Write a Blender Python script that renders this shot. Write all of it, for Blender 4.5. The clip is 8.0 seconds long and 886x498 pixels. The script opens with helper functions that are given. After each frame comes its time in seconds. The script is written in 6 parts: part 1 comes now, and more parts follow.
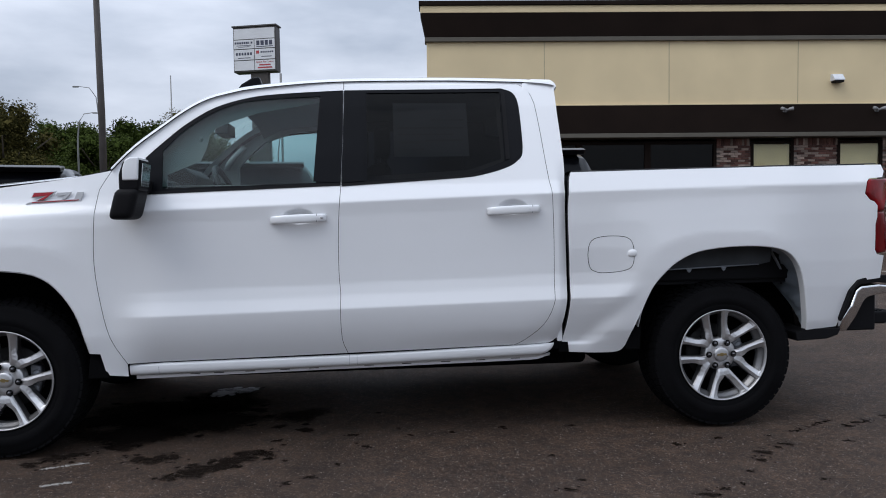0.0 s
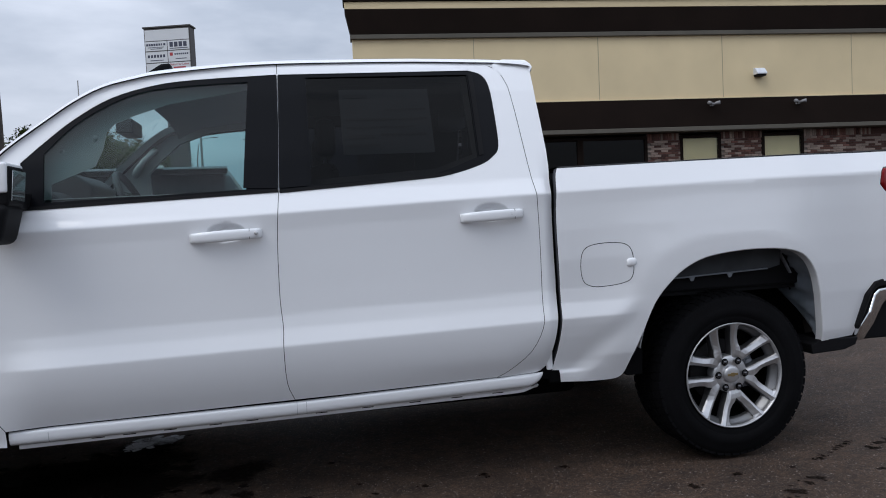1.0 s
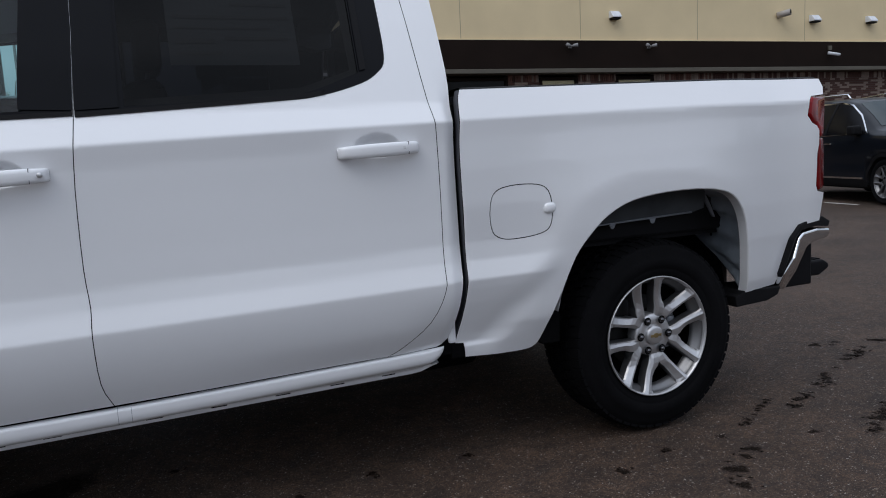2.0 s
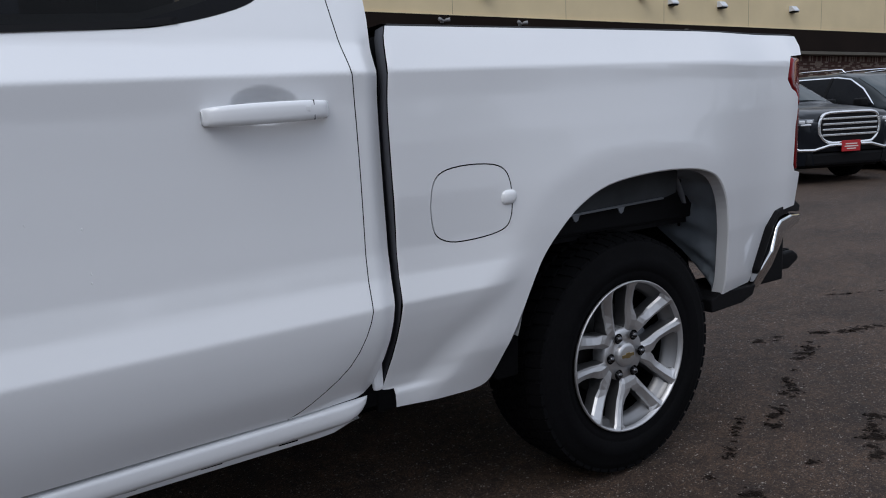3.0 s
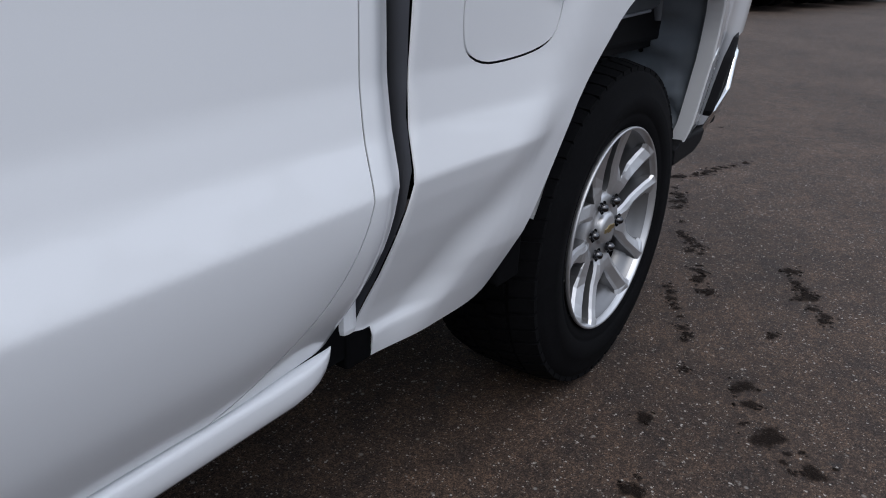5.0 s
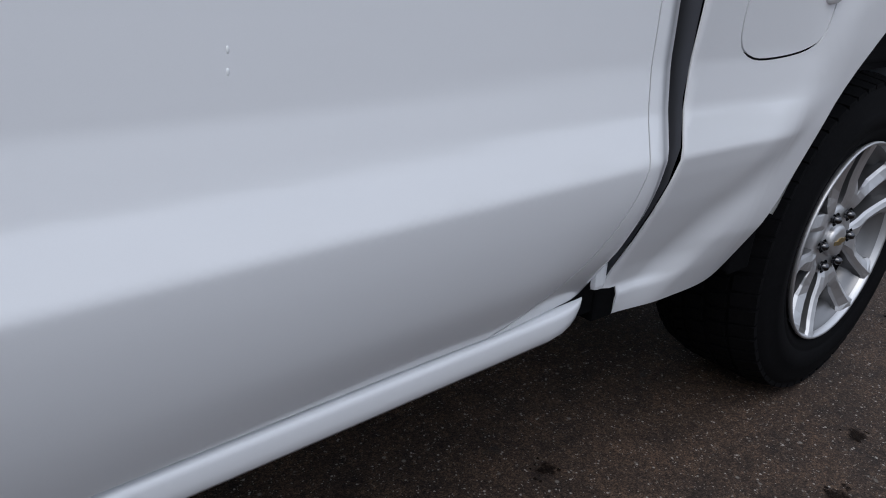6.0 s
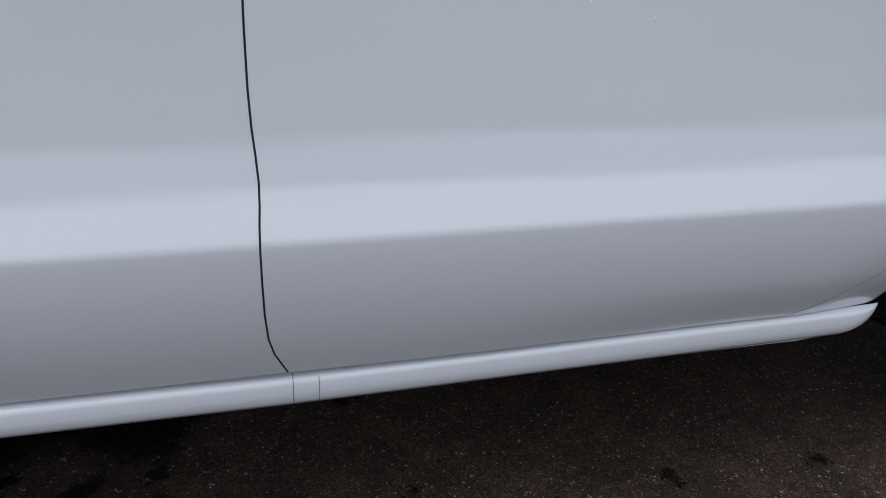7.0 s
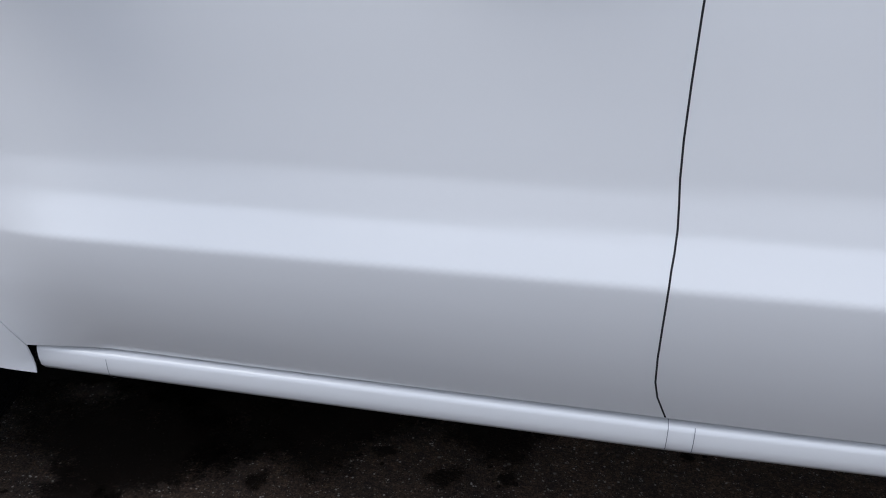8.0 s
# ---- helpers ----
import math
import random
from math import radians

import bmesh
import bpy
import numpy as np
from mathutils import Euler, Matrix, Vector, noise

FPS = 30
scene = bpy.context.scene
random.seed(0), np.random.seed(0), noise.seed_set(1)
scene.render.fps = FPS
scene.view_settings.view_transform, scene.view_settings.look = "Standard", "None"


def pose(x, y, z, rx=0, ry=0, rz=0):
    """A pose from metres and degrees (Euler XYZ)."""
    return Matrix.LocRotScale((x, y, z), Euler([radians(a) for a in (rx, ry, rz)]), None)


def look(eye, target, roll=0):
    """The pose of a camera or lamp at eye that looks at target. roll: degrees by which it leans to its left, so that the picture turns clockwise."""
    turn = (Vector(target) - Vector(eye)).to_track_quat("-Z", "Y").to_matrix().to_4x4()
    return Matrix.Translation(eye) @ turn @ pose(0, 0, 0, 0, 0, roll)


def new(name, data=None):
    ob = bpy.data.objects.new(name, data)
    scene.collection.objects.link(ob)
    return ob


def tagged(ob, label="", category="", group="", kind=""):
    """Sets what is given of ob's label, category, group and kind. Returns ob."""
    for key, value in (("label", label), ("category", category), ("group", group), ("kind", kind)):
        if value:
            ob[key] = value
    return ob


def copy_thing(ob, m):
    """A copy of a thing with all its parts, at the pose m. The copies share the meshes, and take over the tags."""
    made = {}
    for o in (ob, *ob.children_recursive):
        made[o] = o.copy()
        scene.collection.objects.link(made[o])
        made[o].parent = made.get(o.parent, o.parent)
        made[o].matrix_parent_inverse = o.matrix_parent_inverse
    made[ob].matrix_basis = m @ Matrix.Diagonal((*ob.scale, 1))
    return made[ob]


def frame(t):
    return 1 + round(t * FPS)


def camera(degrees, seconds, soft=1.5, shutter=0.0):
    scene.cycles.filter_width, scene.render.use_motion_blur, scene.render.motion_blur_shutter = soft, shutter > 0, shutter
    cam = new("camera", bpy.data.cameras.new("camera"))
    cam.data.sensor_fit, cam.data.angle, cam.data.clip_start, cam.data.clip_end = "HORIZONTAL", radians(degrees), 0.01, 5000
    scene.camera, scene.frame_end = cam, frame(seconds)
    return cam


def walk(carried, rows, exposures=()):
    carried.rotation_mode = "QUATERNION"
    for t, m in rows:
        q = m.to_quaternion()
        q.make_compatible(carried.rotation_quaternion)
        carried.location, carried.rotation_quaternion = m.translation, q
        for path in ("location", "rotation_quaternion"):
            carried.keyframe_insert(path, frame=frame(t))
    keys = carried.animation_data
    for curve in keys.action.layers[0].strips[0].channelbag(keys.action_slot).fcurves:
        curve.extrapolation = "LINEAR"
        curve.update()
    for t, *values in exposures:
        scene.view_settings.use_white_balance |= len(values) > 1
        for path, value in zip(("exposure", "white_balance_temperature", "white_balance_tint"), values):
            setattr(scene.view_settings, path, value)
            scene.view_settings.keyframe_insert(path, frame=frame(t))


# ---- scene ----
cam = camera(63.3, 8.0, 1.0)
PATH = [
    (0, (-0.016, -4.698, 1.151), (0.175, -2.709, 1.077), -1.0),
    (0.5, (-0.065, -4.349, 1.164), (0.202, -2.369, 1.068), -1.2),
    (1, (-0.103, -4.001, 1.194), (0.285, -2.04, 1.118), -2.9),
    (1.5, (-0.123, -3.665, 1.178), (0.518, -1.777, 1.017), -4.7),
    (2, (-0.015, -3.29, 1.17), (0.737, -1.453, 0.921), -3.2),
    (2.2, (0.027, -3.135, 1.174), (0.836, -1.328, 0.889), -2.9),
    (3.3, (0.223, -2.315, 1.139), (1.378, -0.722, 0.783), -2.9),
    (3.5, (0.261, -2.197, 1.131), (1.476, -0.659, 0.732), -2.6),
    (4, (0.313, -1.927, 1.122), (1.775, -0.678, 0.574), -2.8),
    (4.2, (0.333, -1.827, 1.108), (1.848, -0.692, 0.463), -1.5),
    (5.3, (0.266, -1.527, 1.005), (1.750, -0.447, 0.206), 2.8),
    (5.5, (0.189, -1.539, 1.014), (1.584, -0.352, 0.210), 3.1),
    (6, (0.085, -1.580, 0.995), (1.275, -0.162, 0.239), 3.0),
    (6.5, (-0.021, -1.755, 1.052), (0.752, -0.090, 0.258), 2.5),
    (7, (-0.199, -1.881, 1.078), (0.306, -0.107, 0.303), 2.9),
    (7.5, (-0.350, -1.867, 1.091), (-0.075, -0.054, 0.293), 3.9),
    (8, (-0.303, -1.911, 1.098), (-0.690, -0.084, 0.383), 1.1),
]
EXPOSURES = [(0.0, 0.0), (1.0, -0.08), (2.0, -0.25), (3.5, -0.26), (4.2, -0.08), (5.3, 0.12), (5.5, 0.10), (6.0, -0.03), (6.5, 0.12), (7.0, -0.08), (7.5, 0.0), (8.0, 0.26)]
walk(cam, [(t, look(eye, target, roll)) for t, eye, target, roll in PATH], EXPOSURES)

# ---- light ----
world = bpy.data.worlds.new("overcast_sky")
scene.world = world
world.use_nodes = True
wn, wl = world.node_tree.nodes, world.node_tree.links
wn.clear()
sky_tex = wn.new("ShaderNodeTexSky")
sky_tex.sky_type = "NISHITA"
sky_tex.sun_disc = False
sky_tex.sun_elevation, sky_tex.sun_rotation = radians(52), radians(241)
sky_tex.air_density, sky_tex.dust_density = 1.0, 3.0
sky_coord = wn.new("ShaderNodeTexCoord")
sky_map = wn.new("ShaderNodeMapping")
sky_map.inputs["Scale"].default_value = (1.6, 1.6, 5.0)
cloud = wn.new("ShaderNodeTexNoise")
cloud.inputs["Scale"].default_value = 1.7
cloud.inputs["Detail"].default_value = 6
cloud.inputs["Roughness"].default_value = 0.5
cloud_ramp = wn.new("ShaderNodeValToRGB")
cloud_ramp.color_ramp.elements[0].position, cloud_ramp.color_ramp.elements[0].color = 0.38, (0.445, 0.51, 0.63, 1)
cloud_ramp.color_ramp.elements[1].position, cloud_ramp.color_ramp.elements[1].color = 0.62, (0.745, 0.81, 0.945, 1)
sep = wn.new("ShaderNodeSeparateXYZ")
rise = wn.new("ShaderNodeMapRange")
rise.inputs["From Min"].default_value, rise.inputs["From Max"].default_value = 0.0, 1.0
rise.inputs["To Min"].default_value, rise.inputs["To Max"].default_value = 0.80, 2.15
gain = wn.new("ShaderNodeVectorMath")
gain.operation = "SCALE"
veil = wn.new("ShaderNodeMixRGB")
veil.inputs["Fac"].default_value = 0.93
dim = wn.new("ShaderNodeVectorMath")
dim.operation = "SCALE"
dim.inputs["Scale"].default_value = 0.10
sky_out = wn.new("ShaderNodeBackground")
world_out = wn.new("ShaderNodeOutputWorld")
wl.new(sky_coord.outputs["Generated"], sky_map.inputs["Vector"])
wl.new(sky_map.outputs["Vector"], cloud.inputs["Vector"])
wl.new(cloud.outputs["Fac"], cloud_ramp.inputs["Fac"])
wl.new(sky_coord.outputs["Generated"], sep.inputs["Vector"])
wl.new(sep.outputs["Z"], rise.inputs["Value"])
wl.new(cloud_ramp.outputs["Color"], gain.inputs[0])
wl.new(rise.outputs["Result"], gain.inputs["Scale"])
wl.new(sky_tex.outputs["Color"], dim.inputs[0])
wl.new(dim.outputs["Vector"], veil.inputs["Color1"])
wl.new(gain.outputs["Vector"], veil.inputs["Color2"])
wl.new(veil.outputs["Color"], sky_out.inputs["Color"])
wl.new(sky_out.outputs["Background"], world_out.inputs["Surface"])
sky_out.inputs["Strength"].default_value = 1.0

sun_data = bpy.data.lights.new("sun", "SUN")
sun_data.energy, sun_data.angle, sun_data.color = 0.9, radians(35), (1.0, 0.98, 0.95)
sun = new("sun", sun_data)
sun.matrix_world = look((-9, -5, 13), (0, 0, 0))


# ---- materials ----
def material(name, color, rough=0.5, metal=0.0, coat=0.0, spec=0.5, grain=0.0, grain_scale=60.0, stain=0.0, stain_scale=2.0, bump=0.0, bump_scale=200.0, each=0.0, coat_rough=0.03):
    """A surface whose colour varies at two scales, with fine relief and, with each, from piece to piece."""
    m = bpy.data.materials.new(name)
    m.use_nodes = True
    n, l = m.node_tree.nodes, m.node_tree.links
    b = n["Principled BSDF"]
    b.inputs["Base Color"].default_value = (*color, 1)
    b.inputs["Roughness"].default_value = rough
    b.inputs["Metallic"].default_value = metal
    b.inputs["Coat Weight"].default_value = coat
    b.inputs["Coat Roughness"].default_value = coat_rough
    b.inputs["Specular IOR Level"].default_value = spec
    tc = n.new("ShaderNodeTexCoord")
    last = None
    for amount, scale, detail in ((grain, grain_scale, 3), (stain, stain_scale, 6)):
        if amount:
            t = n.new("ShaderNodeTexNoise")
            t.inputs["Scale"].default_value, t.inputs["Detail"].default_value = scale, detail
            l.new(tc.outputs["Object"], t.inputs["Vector"])
            r = n.new("ShaderNodeMapRange")
            r.inputs["From Min"].default_value, r.inputs["From Max"].default_value = 0.3, 0.7
            r.inputs["To Min"].default_value, r.inputs["To Max"].default_value = 1 - amount, 1 + amount
            l.new(t.outputs["Fac"], r.inputs["Value"])
            s = n.new("ShaderNodeVectorMath")
            s.operation = "SCALE"
            if last is None:
                s.inputs[0].default_value = color
            else:
                l.new(last, s.inputs[0])
            l.new(r.outputs["Result"], s.inputs["Scale"])
            last = s.outputs["Vector"]
    if each:
        info = n.new("ShaderNodeObjectInfo")
        r = n.new("ShaderNodeMapRange")
        r.inputs["To Min"].default_value, r.inputs["To Max"].default_value = 1 - each, 1 + each
        l.new(info.outputs["Random"], r.inputs["Value"])
        s = n.new("ShaderNodeVectorMath")
        s.operation = "SCALE"
        if last is None:
            s.inputs[0].default_value = color
        else:
            l.new(last, s.inputs[0])
        l.new(r.outputs["Result"], s.inputs["Scale"])
        last = s.outputs["Vector"]
    if last is not None:
        l.new(last, b.inputs["Base Color"])
    if bump:
        t = n.new("ShaderNodeTexNoise")
        t.inputs["Scale"].default_value, t.inputs["Detail"].default_value = bump_scale, 4
        l.new(tc.outputs["Object"], t.inputs["Vector"])
        k = n.new("ShaderNodeBump")
        k.inputs["Strength"].default_value, k.inputs["Distance"].default_value = bump, 0.004
        l.new(t.outputs["Fac"], k.inputs["Height"])
        l.new(k.outputs["Normal"], b.inputs["Normal"])
    return m


def glass(name, tint, ior=1.45, strength=1.0):
    """A thin pane: tinted see-through, with real gloss by Fresnel."""
    m = bpy.data.materials.new(name)
    m.use_nodes = True
    n, l = m.node_tree.nodes, m.node_tree.links
    n.clear()
    out, mix, tr, gl, fr = (n.new("ShaderNode" + k) for k in ("OutputMaterial", "MixShader", "BsdfTransparent", "BsdfGlossy", "Fresnel"))
    tr.inputs["Color"].default_value = (*tint, 1)
    gl.inputs["Roughness"].default_value = 0.015
    gl.inputs["Color"].default_value = (strength, strength, strength, 1)
    fr.inputs["IOR"].default_value = ior
    l.new(fr.outputs["Fac"], mix.inputs["Fac"])
    l.new(tr.outputs["BSDF"], mix.inputs[1])
    l.new(gl.outputs["BSDF"], mix.inputs[2])
    l.new(mix.outputs["Shader"], out.inputs["Surface"])
    return m


WHITE = material("white_paint", (0.80, 0.81, 0.83), 0.36, coat=1.0, grain=0.006, grain_scale=900, stain=0.012, stain_scale=1.3)
# blue-grey of the panel inside the rear wheelhouse
GREY_IN = material("blue_grey_panel", (0.22, 0.25, 0.285), 0.38, coat=0.3, stain=0.25, stain_scale=7)
GLOSS_BLACK = material("gloss_black_trim", (0.004, 0.0044, 0.006), 0.25, spec=0.10, stain=0.1, stain_scale=6)
BLACK_PLASTIC = material("black_plastic", (0.0065, 0.0065, 0.0076), 0.6, spec=0.12, grain=0.15, grain_scale=300, bump=0.15, bump_scale=500)
# blacker than plain plastic: deep shade of arches, wheels and underbody is in it
LINER_SHADE = material("liner_and_shade_black", (0.003, 0.003, 0.0034), 0.9, spec=0.05, grain=0.2, grain_scale=80)
UNDERSEAL_PALE = material("pale_underseal", (0.22, 0.24, 0.27), 0.5, stain=0.1, stain_scale=6)
UNDERSEAL = material("grey_underseal", (0.055, 0.06, 0.066), 0.7, spec=0.2, stain=0.25, stain_scale=7)
RUBBER = material("tyre_rubber", (0.0048, 0.0048, 0.0055), 0.8, grain=0.18, grain_scale=120, stain=0.2, stain_scale=7, bump=0.12, bump_scale=400, spec=0.06)
ALLOY = material("silver_alloy", (0.56, 0.56, 0.57), 0.42, metal=0.85, stain=0.06, stain_scale=9)
# the same silver, darkened for the shade on spoke sides and barrel
ALLOY_SHADED = material("shaded_side_alloy", (0.22, 0.22, 0.225), 0.4, metal=0.85, stain=0.12, stain_scale=9)
ALLOY_DARK = material("shadowed_alloy", (0.16, 0.16, 0.165), 0.42, metal=0.8, stain=0.2, stain_scale=9)
CHROME = material("chrome", (0.78, 0.79, 0.80), 0.06, metal=1.0, stain=0.02)
SATIN = material("satin_silver", (0.62, 0.63, 0.65), 0.42, metal=0.25, stain=0.05)
CHROME_DARK = material("dark_chrome", (0.10, 0.10, 0.105), 0.12, metal=1.0)
JOINT_DARK = material("joint_shadow_rubber", (0.045, 0.045, 0.05), 0.8, spec=0.1, stain=0.1, stain_scale=5)
SEAL = material("dark_grey_rubber_seal", (0.075, 0.078, 0.09), 0.7, spec=0.2, stain=0.1, stain_scale=6)
GOLD = material("gold_badge", (0.42, 0.32, 0.15), 0.35, metal=0.9)
CAST_GREY = material("cast_grey_iron", (0.20, 0.21, 0.23), 0.45, metal=0.5, stain=0.2, stain_scale=20)
STEEL = material("dark_steel", (0.022, 0.021, 0.021), 0.6, metal=0.4, stain=0.35, stain_scale=8)
RED_PAINT = material("red_badge_enamel", (0.42, 0.015, 0.03), 0.25, coat=0.5)
RED_LENS = material("red_lamp_lens", (0.20, 0.003, 0.006), 0.14, spec=0.22, coat=0.10, stain=0.45, stain_scale=11)
RED_DARK = material("smoked_red_lens", (0.15, 0.003, 0.005), 0.14, spec=0.22, coat=0.10, stain=0.3, stain_scale=9)
DARK_TRIM = material("dark_interior_trim", (0.022, 0.023, 0.026), 0.55, stain=0.12, stain_scale=6)
GREY_TRIM = material("grey_interior_trim", (0.30, 0.31, 0.31), 0.7, stain=0.08, stain_scale=6)
HEADLINER = material("headliner_cloth", (0.46, 0.47, 0.47), 0.9, grain=0.1, grain_scale=300)
PILLAR = material("grey_pillar_trim", (0.26, 0.265, 0.265), 0.8, grain=0.08, grain_scale=200)
LEATHER = material("black_seat_leather", (0.02, 0.021, 0.023), 0.42, grain=0.1, grain_scale=150, bump=0.2, bump_scale=180)
PANE = glass("side_glass", (0.56, 0.74, 0.735), 1.44, 0.95)
PANE_CLEAR = glass("windshield_glass", (0.80, 0.86, 0.86))
PANE_DARK = glass("privacy_glass", (0.07, 0.075, 0.085), 1.30, 0.55)
DROP = material("water_drop", (0.86, 0.87, 0.88), 0.05, coat=1.0)
STICKER = material("pale_window_sticker", (0.33, 0.36, 0.37), 0.6, stain=0.1, stain_scale=4)



# ---- shapes ----
from mathutils.geometry import delaunay_2d_cdt


def thing(name, label, category, group="", m=None):
    ob = new(name)
    ob.empty_display_size = 0.2
    if m is not None:
        ob.matrix_world = m
    return tagged(ob, label, category, group)


def mesh_part(name, verts, faces, mat, parent, label="", smooth=True, kind=""):
    me = bpy.data.meshes.new(name)
    me.from_pydata([tuple(v) for v in verts], [], faces)
    me.materials.append(mat)
    if smooth:
        me.polygons.foreach_set("use_smooth", [True] * len(me.polygons))
    me.update()
    ob = new(name, me)
    ob.parent = parent
    return tagged(ob, label, kind=kind)


def part(name, bm, mat, parent, label="", smooth=False):
    me = bpy.data.meshes.new(name)
    bm.normal_update()
    bm.to_mesh(me)
    bm.free()
    me.materials.append(mat)
    if smooth:
        me.polygons.foreach_set("use_smooth", [True] * len(me.polygons))
    ob = new(name, me)
    ob.parent = parent
    return tagged(ob, label)


def box_bm(x0, x1, y0, y1, z0, z1, bevel=0.0, segments=2, bm=None):
    own = bmesh.new()
    (x0, x1), (y0, y1), (z0, z1) = sorted((x0, x1)), sorted((y0, y1)), sorted((z0, z1))
    bmesh.ops.create_cube(own, size=1)
    for v in own.verts:
        v.co = Vector((x0 + (v.co.x + 0.5) * (x1 - x0), y0 + (v.co.y + 0.5) * (y1 - y0), z0 + (v.co.z + 0.5) * (z1 - z0)))
    if bevel:
        bmesh.ops.bevel(own, geom=own.edges[:], offset=bevel, segments=segments, affect="EDGES", profile=0.6)
    if bm is None:
        return own
    tmp = bpy.data.meshes.new("tmp")
    own.to_mesh(tmp)
    own.free()
    bm.from_mesh(tmp)
    bpy.data.meshes.remove(tmp)
    return bm


def prism_bm(poly, axis, a, b, bevel=0.0, segments=2):
    """A polygon pushed along an axis from a to b; poly in the two other axes, in the order xyz."""
    bm = bmesh.new()

    def at(p, s):
        return {"x": (s, p[0], p[1]), "y": (p[0], s, p[1]), "z": (p[0], p[1], s)}[axis]
    low = [bm.verts.new(at(p, a)) for p in poly]
    top = [bm.verts.new(at(p, b)) for p in poly]
    n = len(poly)
    bm.faces.new(low)
    bm.faces.new(top[::-1])
    for i in range(n):
        bm.faces.new((low[i], top[i], top[(i + 1) % n], low[(i + 1) % n]))
    bmesh.ops.recalc_face_normals(bm, faces=bm.faces[:])
    if bevel:
        bmesh.ops.bevel(bm, geom=bm.edges[:], offset=bevel, segments=segments, affect="EDGES", profile=0.6)
    return bm


def grid_part(name, rows, mat, parent, label="", closed=False, smooth=True, flip=False):
    """A sheet through rows of points, all of one length."""
    n = len(rows[0])
    verts = [p for r in rows for p in r]
    faces = []
    for i in range(len(rows) - 1):
        for j in range(n if closed else n - 1):
            q = (i * n + j, i * n + (j + 1) % n, (i + 1) * n + (j + 1) % n, (i + 1) * n + j)
            faces.append(q[::-1] if flip else q)
    return mesh_part(name, verts, faces, mat, parent, label, smooth)


def lathe(name, prof, mat, parent, label="", steps=48, axis="y", smooth=True):
    """Turns (radius, along) points round an axis through the origin."""
    rows = []
    for r, a in prof:
        ring = []
        for k in range(steps):
            c, s = math.cos(2 * math.pi * k / steps) * r, math.sin(2 * math.pi * k / steps) * r
            ring.append({"y": (c, a, s), "z": (c, s, a), "x": (a, c, s)}[axis])
        rows.append(ring)
    return grid_part(name, rows, mat, parent, label, closed=True, smooth=smooth)


def tube(name, pts, radius, mat, parent, label="", steps=8, radii=None):
    """A round bar along points."""
    P = [Vector(p) for p in pts]
    rows = []
    for i, p in enumerate(P):
        d = (P[min(i + 1, len(P) - 1)] - P[max(i - 1, 0)]).normalized()
        u = d.cross(Vector((0, 0, 1)) if abs(d.z) < 0.9 else Vector((1, 0, 0))).normalized()
        v = d.cross(u)
        r = radii[i] if radii else radius
        rows.append([tuple(p + (u * math.cos(a) + v * math.sin(a)) * r) for a in (2 * math.pi * k / steps for k in range(steps))])
    verts = [q for r in rows for q in r]
    faces = [(i * steps + j, i * steps + (j + 1) % steps, (i + 1) * steps + (j + 1) % steps, (i + 1) * steps + j) for i in range(len(rows) - 1) for j in range(steps)]
    faces += [tuple(range(steps))[::-1], tuple((len(rows) - 1) * steps + j for j in range(steps))]
    return mesh_part(name, verts, faces, mat, parent, label)


def inside(poly, pts):
    poly, pts = np.asarray(poly, float), np.asarray(pts, float)
    res = np.zeros(len(pts), bool)
    x, y = pts[:, 0], pts[:, 1]
    for (x0, y0), (x1, y1) in zip(poly, np.roll(poly, -1, 0)):
        if y0 != y1:
            res ^= ((y0 > y) != (y1 > y)) & (x < (x1 - x0) * (y - y0) / (y1 - y0) + x0)
    return res


def near(poly, pts):
    poly, pts = np.asarray(poly, float), np.asarray(pts, float)
    best = np.full(len(pts), 1e9)
    for a, b in zip(poly, np.roll(poly, -1, 0)):
        d = b - a
        k = np.clip(((pts - a) @ d) / max(d @ d, 1e-12), 0, 1)
        best = np.minimum(best, np.linalg.norm(pts - a - k[:, None] * d, axis=1))
    return best


def dense(poly, step):
    out = []
    for a, b in zip(poly, poly[1:] + poly[:1]):
        n = max(1, math.ceil(math.dist(a, b) / step))
        out += [(a[0] + (b[0] - a[0]) * k / n, a[1] + (b[1] - a[1]) * k / n) for k in range(n)]
    return out


def curve(pts, per=6):
    """A smooth line through points (Catmull-Rom)."""
    P = [np.array(p, float) for p in pts]
    P = [2 * P[0] - P[1]] + P + [2 * P[-1] - P[-2]]
    out = []
    for i in range(1, len(P) - 2):
        for k in range(per):
            t = k / per
            a, b, c, d = P[i - 1:i + 3]
            out.append(tuple(0.5 * (2 * b + (c - a) * t + (2 * a - 5 * b + 4 * c - d) * t * t + (3 * b - a - 3 * c + d) * t ** 3)))
    return out + [tuple(P[-2])]


def grown(poly, by):
    """The polygon moved outwards by so much (inwards: minus)."""
    P = np.array(poly, float)
    e = np.roll(P, -1, 0) - P
    e /= np.maximum(np.linalg.norm(e, axis=1, keepdims=True), 1e-9)
    area = np.sum(P[:, 0] * np.roll(P[:, 1], -1) - P[:, 1] * np.roll(P[:, 0], -1))
    n = np.stack((e[:, 1], -e[:, 0]), 1) * (1 if area > 0 else -1)
    m = n + np.roll(n, 1, 0)
    m /= np.maximum((m * m).sum(1, keepdims=True) / 2, 0.35)
    return [tuple(p) for p in P + m * by]


